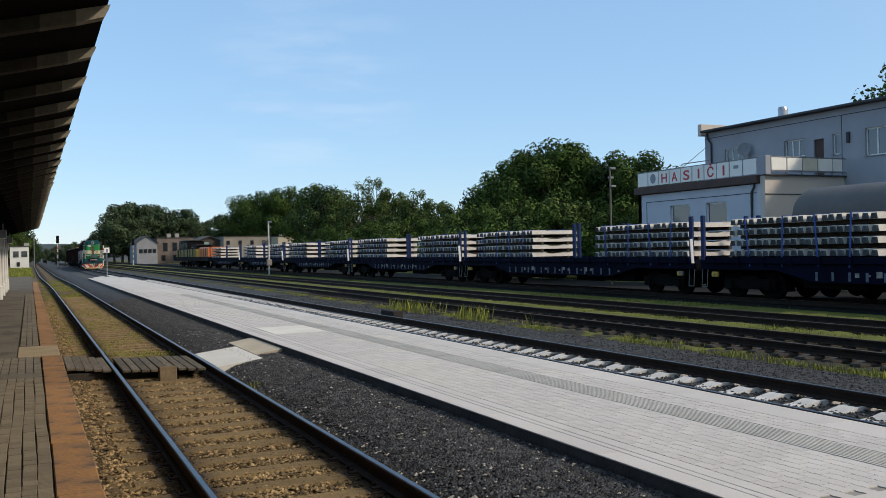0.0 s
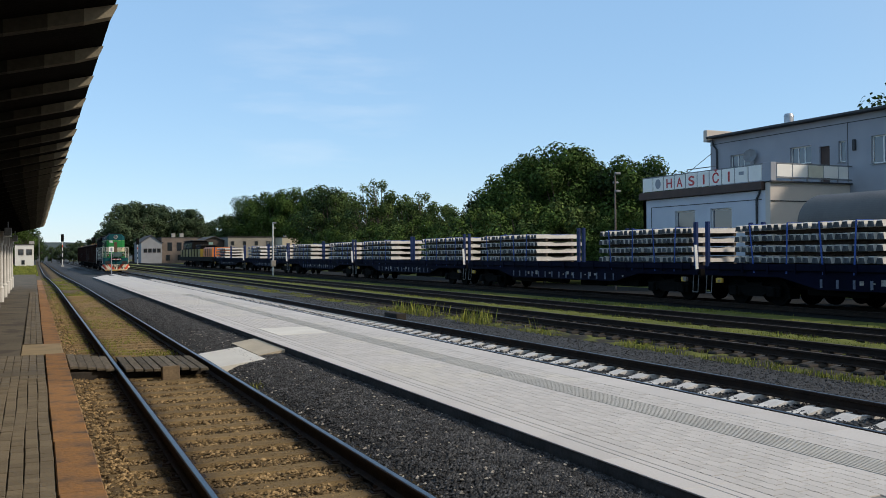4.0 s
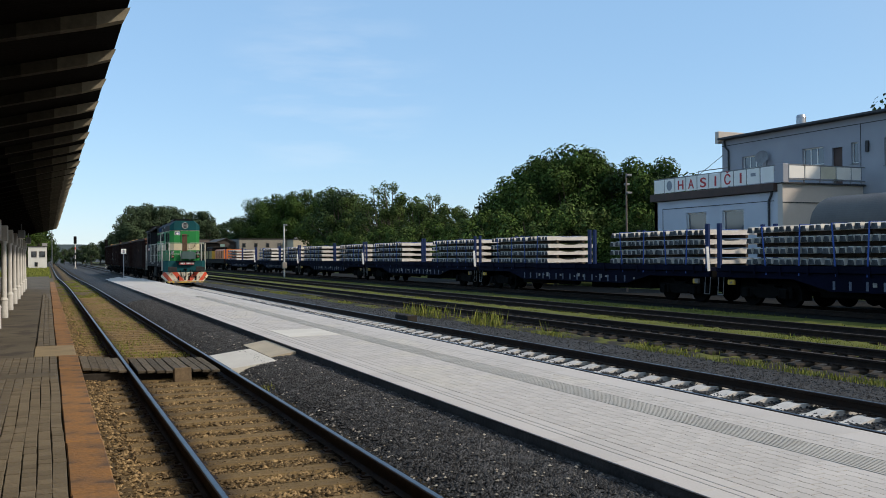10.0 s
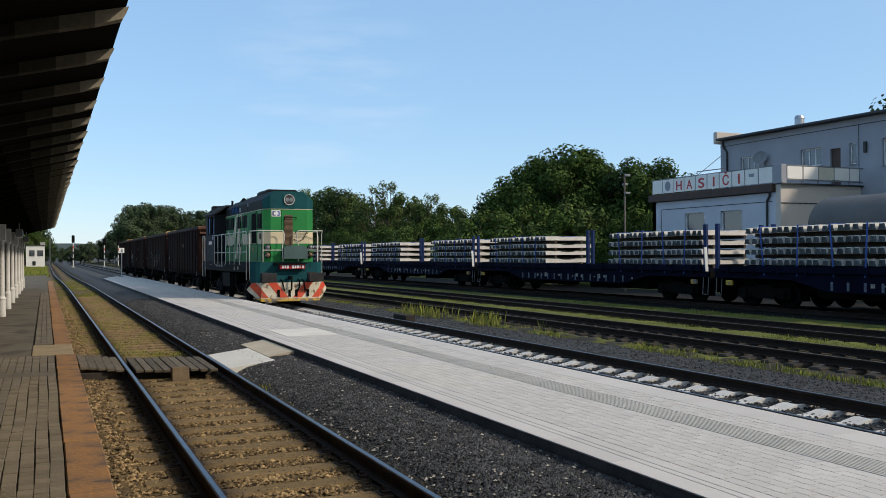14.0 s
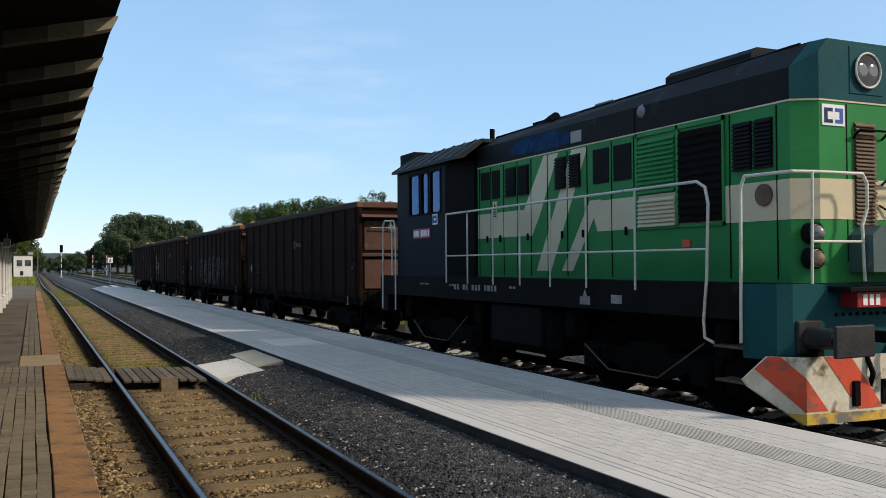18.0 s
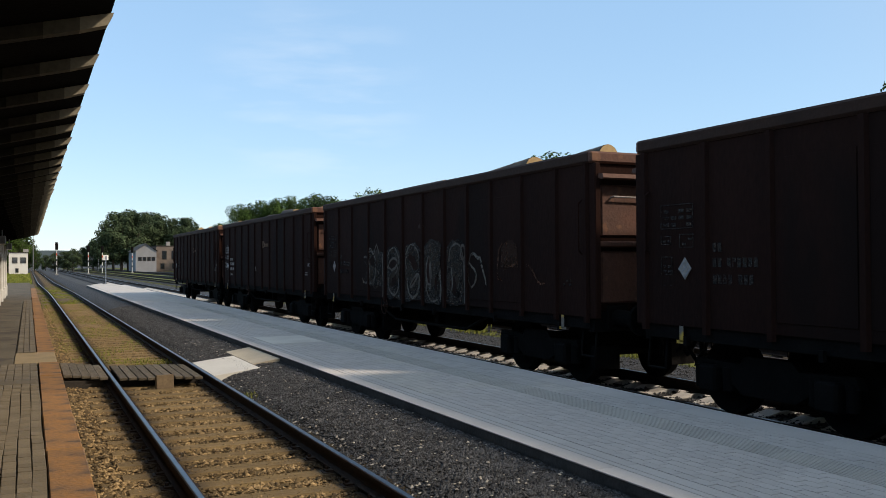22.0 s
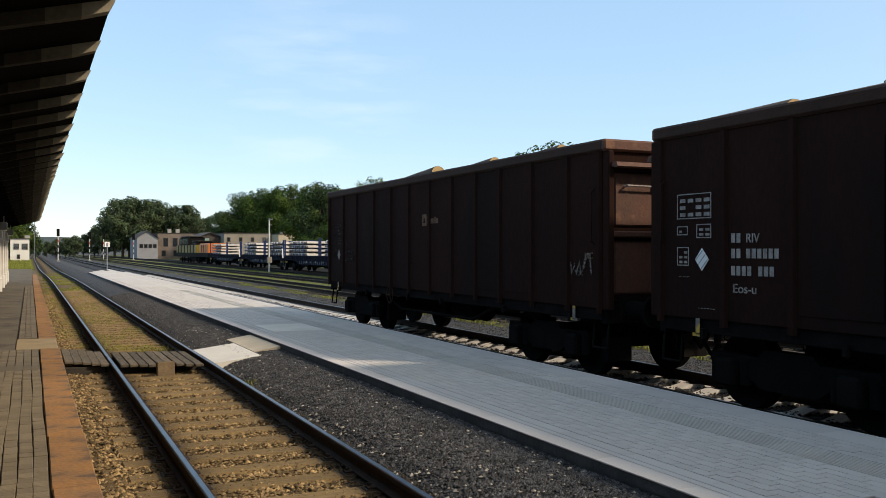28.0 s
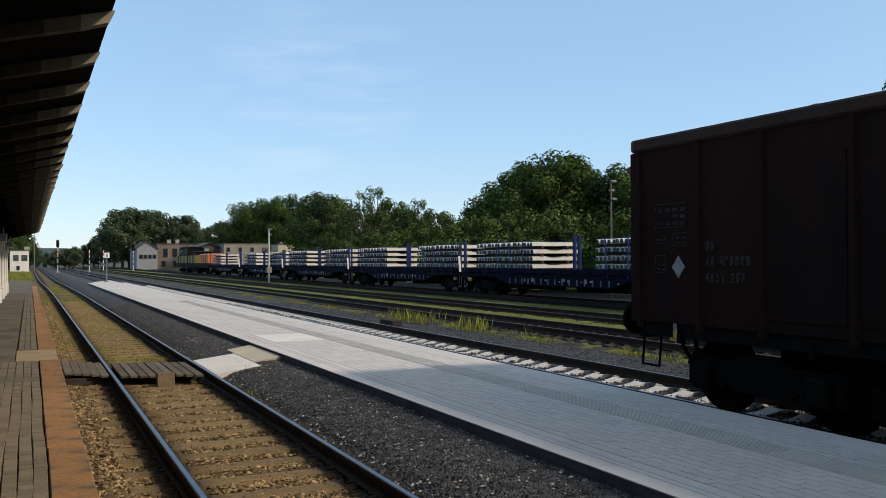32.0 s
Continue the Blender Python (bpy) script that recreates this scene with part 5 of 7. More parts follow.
        part("hand_rail", Mesh().tube([(x, 8.62, 2.87), (x, 1.4, 2.88), (x, 1.25, 2.8), (x, 1.2, 2.6), (x, 1.24, 1.7), (x, 1.3, 1.2), (x, 1.28, 1.0), (x + s * 0.03, 1.1, 0.96)], 0.019, 8), M_TUBE, L, "white tubular hand rail")
        part("hand_rail", Mesh().cyl((x, 8.62, 2.06), (x, 1.22, 2.06), 0.014, n=8), M_TUBE, L)
        # front corner rail
        part("hand_rail", Mesh().tube([(x, 0.68, 0.98), (x, 0.66, 2.75), (x, 0.6, 2.87), (s * 1.3, 0.05, 2.88), (s * 0.98, -0.02, 2.88), (s * 0.32, -0.02, 2.88), (s * 0.25, -0.02, 2.78), (s * 0.25, -0.02, 2.5), (s * 0.33, -0.02, 2.3), (s * 0.3, -0.02, 1.68)], 0.019, 8), M_TUBE, L, "white tubular hand rail")
        part("railing_post", Mesh().cyl((s * 1.08, 0.0, 1.66), (s * 1.08, -0.02, 2.88), 0.016, n=8), M_TUBE, L)
        part("hand_rail", Mesh().tube([(s * 1.08, -0.01, 2.12), (s * 0.3, -0.02, 2.12)], 0.016, 8), M_TUBE, L)
        part("step", Mesh().box(s * 1.1, s * 1.38, 0.72, 1.2, 0.5, 0.53), M_GRILL, L, "rusty footstep")
        part("step", Mesh().box(s * 1.1, s * 1.4, 0.72, 1.2, 0.9, 0.93), M_GRILL, L, "rusty footstep")
        # rear ladder rails
        part("hand_rail", Mesh().tube([(x, 11.3, 0.9), (x, 11.3, 2.75), (x, 11.4, 2.88), (x, 11.95, 2.9), (x, 12.05, 2.8), (x, 12.1, 0.9)], 0.019, 8), M_TUBE, L)
        part("hand_rail", Mesh().tube([(x, 11.5, 1.66), (x, 11.5, 2.7), (x, 11.6, 2.86)], 0.02, 8), M_TUBE, L)
        part("step_well", Mesh().box(s * 1.0, s * 1.12, 0.66, 1.3, 0.3, 1.24), M_BLACK, L)
    # roof gear
    part("roof_cowl", Mesh().prism([(-0.66, 4.2), (-0.66, 4.5), (-0.56, 4.58), (0.56, 4.58), (0.66, 4.5), (0.66, 4.2)], "y", 1.3, 2.95), M_LOCO_SHADE, L, "dark roof cowl")
    part("roof_bar", Mesh().tube([(-0.6, 4.3, 4.27), (-0.6, 4.3, 4.42), (-0.6, 4.75, 4.42), (-0.6, 4.85, 4.27)], 0.018, 6), M_STEEL, L)
    part("roof_box", Mesh().box(-0.75, -0.35, 5.1, 5.5, 4.2, 4.36, 0.04), M_LOCO_SHADE, L)
    part("horn", Mesh().cyl((-0.6, 6.3, 4.4), (-0.6, 5.95, 4.4), 0.03, 0.1, 14).box(-0.62, -0.58, 6.3, 6.7, 4.3, 4.42), M_BLACK, L)
    part("horn", Mesh().cyl((-0.35, 6.6, 4.36), (-0.35, 6.3, 4.38), 0.03, 0.09, 14).box(-0.37, -0.33, 6.4, 6.7, 4.22, 4.36), M_BLACK, L)
    part("exhaust_pipe", Mesh().cyl((-0.7, 8.1, 4.1), (-0.7, 8.1, 4.5), 0.05, n=12), M_BLACK, L)
    part("side_lamp", Mesh().ball((-0.95, 3.05, 4.02), 0.11, 12, 8), M_STEEL, L)
    part("blue_repaint", Mesh().prism([(4.9, 3.8), (5.9, 3.78), (6.7, 3.82), (6.9, 3.95), (6.4, 4.07), (5.2, 4.08), (4.86, 3.98)], "x", -1.0185, -1.0), M_BLUEPATCH, L, "blotchy blue roof patch")
    part("pale_patch", Mesh().box(-1.02, -1.0, 4.55, 4.85, 3.8, 3.98), M_CONC, L, "pale repair patch")
    # running gear
    # added black boxes close the bright gaps between frame and bogies
    part("centre_sill", Mesh().box(-0.45, 0.45, 0.9, 11.9, 0.55, 1.25), M_BLACK, L)
    for y in (2.9, 9.4):
        for s in (-1, 1):
            part("brake_rigging", Mesh().box(s * 0.6, s * 0.72, y - 1.75, y + 1.75, 0.72, 1.22), M_BLACK, L)
    part("fuel_tank", Mesh().box(-1.3, 1.3, 4.9, 7.2, 0.42, 1.24, 0.12), M_BLACK, L)
    part("battery_box", Mesh().box(-1.38, -1.0, 5.2, 6.9, 0.55, 1.2, 0.03), M_FRAME, L)
    for y in (2.9, 9.4):
        bogie(L, y, 2.4, 0.5, M_BLACK)
        part("guard_bar", Mesh().tube([(-1.36, y - 1.5, 0.92), (-1.36, y - 0.6, 0.4), (-1.36, y + 0.5, 0.4), (-1.36, y + 1.1, 0.72)], 0.012, 6), M_GRILL, L)
        for d in (-0.7, 0.7):
            part("sand_box", Mesh().box(-1.25, -0.95, y + d * 2.4 - 0.15, y + d * 2.4 + 0.15, 0.75, 1.2, 0.03), M_BLACK, L)
    return L


def open_wagon(label, no):
    """A four-axle open wagon 12.9 m long over its body; y runs from its leading end."""
    W = thing("open_wagon", label, "goods wagon", "open wagons of the train")
    Z0, Z1, X, LEN = 1.16, 3.33, 1.33, 12.9
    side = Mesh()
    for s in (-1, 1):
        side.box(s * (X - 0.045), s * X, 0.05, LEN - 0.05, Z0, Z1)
    part("side_wall", side, M_WAGON_SHADE, W, "red brown steel side with painted shade")
    part("floor_plate", Mesh().box(-X, X, 0.05, LEN - 0.05, Z0 - 0.08, Z0), M_WAGON_SHADE, W)
    # top rim
    rim = Mesh()
    for s in (-1, 1):
        rim.box(s * (X - 0.1), s * (X + 0.05), 0, LEN, Z1, Z1 + 0.17, 0.03)
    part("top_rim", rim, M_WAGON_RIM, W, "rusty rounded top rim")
    for y0, way in ((0, -1), (LEN, 1)):
        e = Mesh()
        e.box(-X + 0.06, X - 0.06, y0 - way * 0.06, y0 - way * 0.02, Z0, Z1 + 0.1)
        end = part("end_wall", e, M_WAGON_SHADE, W, "dark end wall with rusty orange brown panels")
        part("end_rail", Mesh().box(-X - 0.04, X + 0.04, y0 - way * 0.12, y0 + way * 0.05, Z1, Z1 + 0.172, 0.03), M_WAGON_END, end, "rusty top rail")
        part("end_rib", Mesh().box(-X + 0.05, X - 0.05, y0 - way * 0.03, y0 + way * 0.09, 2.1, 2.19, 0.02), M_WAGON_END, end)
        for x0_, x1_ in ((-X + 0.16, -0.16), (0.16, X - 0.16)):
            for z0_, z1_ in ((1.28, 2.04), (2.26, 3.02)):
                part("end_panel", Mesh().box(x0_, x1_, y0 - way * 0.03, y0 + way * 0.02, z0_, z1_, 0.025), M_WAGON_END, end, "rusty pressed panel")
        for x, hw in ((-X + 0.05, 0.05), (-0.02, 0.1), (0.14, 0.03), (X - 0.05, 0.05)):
            part("end_post", Mesh().box(x - hw, x + hw, y0 - way * 0.1, y0 + way * 0.1, Z0 - 0.1, Z1, 0.015), M_WAGON_END if hw < 0.04 else M_WAGON_SHADE, end)
        part("end_bar", Mesh().tube([(-1.0, y0 + way * 0.02, 2.83), (-1.0, y0 + way * 0.1, 2.84), (-0.25, y0 + way * 0.1, 2.83)], 0.014, 6), M_CHALK, end, "pale shunter's rod")
        part("end_bracket", Mesh().box(-0.52, -0.34, y0 + way * 0.02, y0 + way * 0.05, 2.74, 2.92, 0.01), M_PALE_STONE, end, "flaked pale patch")
        part("end_cap", Mesh().prism([(0, 0), (way * 0.18, -0.02), (way * 0.2, -0.08), (way * 0.16, -0.1), (0, -0.06)] , "x", -X + 0.05, X - 0.05).data("end_cap", M_WAGON_END), None, end).matrix_basis = pose(0, y0 + way * 0.04, 3.18)
        buffers(W, y0 - way * 0.02, way)
        part("head_stock", Mesh().box(-1.28, 1.28, y0 - way * 0.14, y0 - way * 0.02, 0.86, 1.2, 0.01), M_BLACK, W)
        for s in (-1, 1):
            part("end_step", Mesh().tube([(s * 1.2, y0 - way * 0.4, 1.0), (s * 1.25, y0 - way * 0.4, 0.5), (s * 1.25, y0 - way * 0.05, 0.5), (s * 1.2, y0 - way * 0.05, 1.0)], 0.018, 6), M_BLACK, W)
            part("hand_grip", Mesh().tube([(s * (X + 0.02), y0 - way * 0.22, 2.0), (s * (X + 0.08), y0 - way * 0.22, 2.05), (s * (X + 0.08), y0 - way * 0.22, 2.75), (s * (X + 0.02), y0 - way * 0.22, 2.8)], 0.014, 6), M_WAGON_SHADE, W)
    # vertical ribs and the two double doors of each side
    rib = Mesh().prism([(0.0, -0.06), (0.0, 0.06), (0.045, 0.035), (0.045, -0.035)], "z", Z0 - 0.16, Z1)
    me_rib = rib.data("side_rib", M_WAGON_SHADE)
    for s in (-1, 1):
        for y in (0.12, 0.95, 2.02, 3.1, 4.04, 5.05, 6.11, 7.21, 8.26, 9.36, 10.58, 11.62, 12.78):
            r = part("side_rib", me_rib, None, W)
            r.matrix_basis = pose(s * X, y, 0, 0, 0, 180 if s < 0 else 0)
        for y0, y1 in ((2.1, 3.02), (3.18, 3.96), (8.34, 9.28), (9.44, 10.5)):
            part("side_door", Mesh().box(s * (X + 0.002), s * (X + 0.012), y0, y1, Z0 + 0.05, 3.02, 0.006), M_WAGON_SHADE, W)
        part("sole_bar", Mesh().box(s * (X - 0.16), s * (X - 0.04), 0.1, LEN - 0.1, 0.9, Z0 - 0.06, 0.01), M_BLACK, W)
        # truss and brake gear
        part("truss_rod", Mesh().tube([(s * 1.1, 3.6, 0.92), (s * 1.1, 4.6, 0.6), (s * 1.1, 8.2, 0.6), (s * 1.1, 9.3, 0.92)], 0.03, 6), M_BLACK, W)
        bw = Mesh().cyl((s * 1.1, 8.33, 0.91), (s * 1.36, 8.33, 0.91), 0.03, n=8)
        rim_ = [(s * 1.34, 8.33 + 0.19 * math.cos(k * math.pi / 9), 0.91 + 0.19 * math.sin(k * math.pi / 9)) for k in range(19)]
        bw.tube(rim_, 0.011, 6)
        for k in range(0, 18, 6):
            bw.cyl((s * 1.34, 8.33, 0.91), rim_[k], 0.01, n=6)
        part("brake_wheel", bw, M_WAGON_RIM, W, "rusty open hand wheel")
        for y in (0.9, 3.0, 5.6, 7.3, 9.9, 12.0):
            part("rope_hook", Mesh().box(s * (X - 0.03), s * (X + 0.02), y - 0.03, y + 0.03, 0.84, 0.96), M_BLACK, W)
        for y in (0.78, LEN - 0.82):
            part("jack_mark", Mesh().box(s * (X + 0.002), s * (X + 0.008), y - 0.035, y + 0.035, 0.88, 1.08).box(s * (X + 0.002), s * (X + 0.008), y - 0.09, y + 0.09, 0.86, 0.9), M_YELLOW, W, "yellow lifting mark")
    part("air_tank", Mesh().cyl((-0.6, 5.0, 0.72), (-0.6, 6.2, 0.72), 0.2, n=14), M_BLACK, W)
    part("brake_gear", Mesh().box(-0.9, 0.9, 6.3, 6.5, 0.55, 0.95).box(-0.05, 0.05, 3.5, 9.5, 0.6, 0.68).cyl((0.4, 6.6, 0.7), (0.4, 7.2, 0.7), 0.17, n=14), M_BLACK, W)
    for y in (2.0, 10.9):
        bogie(W, y, 1.8, 0.46, M_BLACK)
    return W


def stencil_block(W, y, z, cols, rows, w, h, frame_=True, ink=None):
    """A boxed table of unreadable stencil marks on the wagon's near side; y is its leading edge."""
    x = -1.336
    m = Mesh()
    if frame_:
        for zz in (z, z + h):
            m.box(x - 0.004, x, y, y + w, zz, zz + 0.012)
        for yy in (y, y + w - 0.012):
            m.box(x - 0.004, x, yy, yy + 0.012, z, z + h)
    for r in range(rows):
        for c in range(cols):
            if RND.random() < 0.85:
                a = y + 0.03 + (w - 0.04) * c / cols
                b = z + 0.03 + (h - 0.04) * r / rows
                m.box(x - 0.004, x, a, a + (w - 0.06) / cols * 0.7, b, b + (h - 0.05) / rows * 0.55)
    part("stencil_table", m, ink or M_CHALK, W, "faded white stencil marks", kind="stuff")


def wagon_marks(W, dim=False, brand=True, back=0.0):
    """The painted data of the near side."""
    X = -1.336
    stencil_block(W, 11.84, 2.3, 4, 3, 0.62, 0.3, ink=M_FADED if dim else None)
    stencil_block(W, 12.26, 2.1, 2, 1, 0.2, 0.1, ink=M_FADED if dim else None)
    stencil_block(W, 11.84, 2.06, 2, 2, 0.26, 0.16, ink=M_FADED if dim else None)
    stencil_block(W, 12.24, 1.72, 2, 3, 0.22, 0.22, ink=M_FADED if dim else None)
    stencil_block(W, 12.2, 1.55, 3, 1, 0.26, 0.06, False, ink=M_FADED if dim else None)
    stencil_block(W, 11.75, 1.18, 6, 1, 0.34, 0.04, False, ink=M_FADED if dim else None)
    d = Mesh()
    d.prism([(11.88, 1.8), (12.0, 1.94), (12.12, 1.8), (12.0, 1.66)], "x", X - 0.006, X)
    part("diamond_sign", d, M_CHALK if dim else M_WHITE, W, "small pale diamond sign with a grid")
    g = Mesh()
    for k in (-0.05, 0, 0.05):
        g.prism([(12.0 + k - 0.068, 1.8 + k + 0.06), (12.0 + k - 0.06, 1.8 + k + 0.068), (12.0 + k + 0.068, 1.8 + k - 0.06), (12.0 + k + 0.06, 1.8 + k - 0.068)], "x", X - 0.008, X - 0.002)
    part("grid", g, M_GREYBAR, W)
    if not dim:
        words("stencil_text", "RIV", 0.15, M_CHALK, Matrix.Translation((X - 0.002, 11.27, 2.0)) @ FACE_W, W, width=0.2)
        words("stencil_text", "Eos-u", 0.15, M_CHALK, Matrix.Translation((X - 0.002, 11.48, 1.42)) @ FACE_W, W, width=0.36)
    for z, n0, n1, y0 in ((2.0, 2, 0, 11.5), (1.82, 2, 0, 11.5), (1.82, 6, 0, 11.26), (1.62, 9, 4, 11.5)):
        m = Mesh()
        for i in range(n0):
            if n1 and i in (4, 8):
                continue
            m.box(X - 0.004, X, y0 - i * 0.085, y0 - i * 0.085 - 0.06, z, z + 0.11)
        part("stencil_table", m, M_FADED if dim else M_CHALK, W, kind="stuff")
    if brand:
        words("stencil_text", "UIC", 0.13, M_BRAND if dim else M_CHALK, Matrix.Translation((X - 0.002, 0.49, 1.79)) @ FACE_W, W, width=0.2)
    if brand:
        mk = part("operator_mark", Mesh().box(X - 0.004, X, 5.82 + back, 6.04 + back, 2.42, 2.66), M_BRAND, W, "faded tan mark with bars")
        part("mark_core", Mesh().prism([(5.87 + back, 2.48), (5.99 + back, 2.48), (5.93 + back, 2.6)], "x", X - 0.007, X - 0.002), M_WAGON_SHADE, mk)
        for k, (y, w_, h) in enumerate(((5.78, 0.12, 0.15), (5.63, 0.08, 0.1), (5.53, 0.06, 0.1), (5.44, 0.08, 0.13), (5.33, 0.08, 0.1))):
            part("mark_bar", Mesh().box(X - 0.004, X, y - w_ + back, y + back, 2.46, 2.46 + h), M_BRAND, mk)
    stencil_block(W, 0.5, 1.5, 3, 2, 0.3, 0.16, False, ink=M_FADED if dim else None)
    stencil_block(W, 7.0, 1.6, 2, 3, 0.2, 0.2, False, ink=M_FADED if dim else None)


def log_load(lift, seed):
    """Logs that show above the rim, one pile of kind stuff per wagon plus single big logs."""
    r = random.Random(seed)
    T = thing("log_load", "pile of cut logs filling the open wagon", "logs", "log loads")
    for k in range(26):
        y = 0.4 + 12.0 * (k % 9) / 9 + r.uniform(-0.3, 0.6)
        x = -0.95 + 0.95 * (k // 9) + r.uniform(-0.15, 0.15)
        ln = r.uniform(1.6, 3.2)
        y1 = min(12.6, y + ln)
        z = 3.16 + r.uniform(0.0, 0.2) + (0.08 if 9 <= k < 18 else 0) + lift
        rad = r.uniform(0.11, 0.2)
        tilt = r.uniform(-0.08, 0.12)
        m = Mesh().cyl((x, y, z), (x + r.uniform(-0.2, 0.2), y1, z + tilt), rad, rad * r.uniform(0.8, 1.0), 12, False)
        lg = part("log", m, M_LOG, T)
        part("cut_end", Mesh().cyl((x, y - 0.002, z), (x, y + 0.004, z), rad * 0.98, n=12), M_LOGEND, lg)
    part("log_bed", Mesh().box(-1.22, 1.22, 0.12, 12.75, 1.3, 3.1), M_LOG, T)
    return T


def curl(pts, r=0.03, x=-1.352):
    """A sprayed line on the near side: pts are (y, z); thicker in its middle."""
    m = Mesh()
    n = len(pts)
    w = [r * (0.55 + 0.45 * math.sin(math.pi * (k + 0.5) / n)) for k in range(n)]
    rows = []
    for k, (a, b) in enumerate(pts):
        p, q = pts[max(0, k - 1)], pts[min(n - 1, k + 1)]
        dy, dz = q[0] - p[0], q[1] - p[1]
        ln = math.hypot(dy, dz) or 1
        rows.append(((a - dz / ln * w[k], b + dy / ln * w[k]), (a + dz / ln * w[k], b - dy / ln * w[k])))
    m.v = [(x, u, v) for row in rows for u, v in row]
    m.f = [(2 * k, 2 * k + 1, 2 * k + 3, 2 * k + 2) for k in range(n - 1)]
    m.s = [False] * (n - 1)
    return m


def sprayed(y0, y1, zb, zt, seed, x, rag=0.1):
    """A sprayed panel with a ragged top and sides, between two ribs."""
    r = random.Random(seed)
    top = [(y0 + (y1 - y0) * k / 9, zt + r.uniform(-rag, rag) * 0.4 - 0.12 * (abs(k - 4.5) / 4.5) ** 3) for k in range(10)]
    right = [(y1 + r.uniform(-0.03, 0.0), zt - (zt - zb) * k / 6) for k in range(1, 6)]
    low = [(y1 - (y1 - y0) * k / 5, zb + r.uniform(-0.03, 0.05)) for k in range(6)]
    left = [(y0 + r.uniform(0, 0.05), zb + (zt - zb) * k / 6) for k in range(1, 6)]
    return Mesh().prism(top + right + low + left, "x", x - 0.0015, x)


def lens_shape(yc, zc, ry, rz, lean, x, seed):
    r = random.Random(seed)
    pts = []
    for k in range(16):
        a = k * math.pi / 8
        u, v = ry * math.cos(a) * r.uniform(0.88, 1.1), rz * math.sin(a) * abs(math.sin(a)) ** 0.3 * r.uniform(0.88, 1.1)
        pts.append((yc + u, zc + v + lean * u))
    return pts, Mesh().prism(pts, "x", x - 0.0015, x)


def graffiti(W):
    """Faded sprayed shapes across one wagon side: ragged fills with dark holes and pale outlines, no letters."""
    for i, (y0, y1, zb, zt) in enumerate(((8.36, 9.33, 1.32, 2.2), (7.34, 8.15, 1.08, 2.26), (6.22, 7.06, 1.06, 2.3), (5.18, 6.02, 1.06, 2.34), (4.1, 4.95, 1.08, 2.3))):
        part("spray_fill", sprayed(y0, y1, zb, zt, 30 + i, -1.3445), M_FADED, W, "hazy grey spray")
        part("spray_fill", sprayed(y0 + 0.05, y1 - 0.02, zb + (0.25 if i else 0.05), zt - 0.08, 50 + i, -1.3465), M_SPRAY, W, "blotchy silver spray")
        holes = (((0.62, 0.66, 0.3, 0.13, 0.2),), ((0.5, 0.66, 0.26, 0.13, -0.15), (0.45, 0.34, 0.2, 0.12, -0.5)), ((0.45, 0.68, 0.26, 0.15, 0.45), (0.4, 0.36, 0.22, 0.06, -0.6)),
                 ((0.72, 0.5, 0.12, 0.28, 0.0), (0.3, 0.3, 0.06, 0.2, 0.0)), ((0.6, 0.3, 0.16, 0.2, 0.2), (0.12, 0.82, 0.1, 0.14, 0.0)))[i]
        for k, (u, v, ry, rz, lean) in enumerate(holes):
            pts, hole = lens_shape(y0 + u * (y1 - y0), zb + v * (zt - zb), ry, rz, lean, -1.3485, i * 5 + k)
            part("spray_gap", hole, M_WAGON_SHADE, W)
            part("spray_line", curl(pts + pts[:2], 0.03), M_OUTLINE if (i + k) % 2 else M_SPRAY, W, "pale spray outline")
    r = random.Random(9)
    for yc, zc, ry, rz, a0, a1 in ((9.18, 1.78, 0.34, 0.4, 40, 300), (9.12, 1.8, 0.24, 0.27, 60, 330), (8.86, 1.6, 0.3, 0.3, 180, 420), (7.75, 1.92, 0.34, 0.3, 20, 250), (7.72, 1.45, 0.32, 0.28, 160, 400), (6.65, 1.95, 0.36, 0.32, -40, 190),
                                   (6.6, 1.5, 0.34, 0.34, 150, 380), (5.6, 1.85, 0.3, 0.42, 30, 215), (5.55, 1.4, 0.34, 0.3, 200, 400), (4.5, 1.9, 0.32, 0.36, -20, 200), (4.55, 1.45, 0.3, 0.34, 140, 330), (3.7, 1.72, 0.3, 0.36, -60, 110)):
        arc_ = [(yc + ry * math.cos(radians(a)) * r.uniform(0.94, 1.05), zc + rz * math.sin(radians(a)) * r.uniform(0.94, 1.05)) for a in range(a0, a1, 16)]
        part("spray_line", curl(arc_, r.uniform(0.018, 0.034), -1.3525), M_OUTLINE if ry > 0.3 else M_SPRAY, W)
    zig = [(9.33 - 0.09 * k, 2.1 + 0.12 * math.sin(k * 1.3) + 0.1 * math.sin(k * 0.3)) for k in range(11)]
    part("spray_line", curl(zig, 0.022), M_OUTLINE, W, "pale spray outline")
    part("spray_line", curl([(9.55 + 0.3 * math.cos(a * 0.4), 1.72 + 0.32 * math.sin(a * 0.4)) for a in range(3, 15)], 0.03), M_OUTLINE, W)
    part("spray_line", curl([(9.6 + 0.14 * math.cos(a * 0.4), 1.72 + 0.2 * math.sin(a * 0.4)) for a in range(3, 15)], 0.022), M_SPRAY, W)
    for y, z0, z1 in ((8.38, 1.1, 2.15), (5.21, 1.15, 1.75), (4.13, 1.12, 2.0), (4.68, 1.35, 1.8), (5.72, 1.3, 2.0)):
        part("spray_line", curl([(y + 0.02 * math.sin(k), z1 + (z0 - z1) * k / 7) for k in range(8)], 0.034), M_OUTLINE, W)
    part("spray_line", curl([(3.9 - 0.04 * k, 2.0 + 0.05 * math.sin(k * 0.5)) for k in range(9)] + [(3.5 - 0.03 * k, 1.97 - 0.06 * k) for k in range(5)] + [(3.3, 1.6), (3.27, 1.48)], 0.034), M_OUTLINE, W)
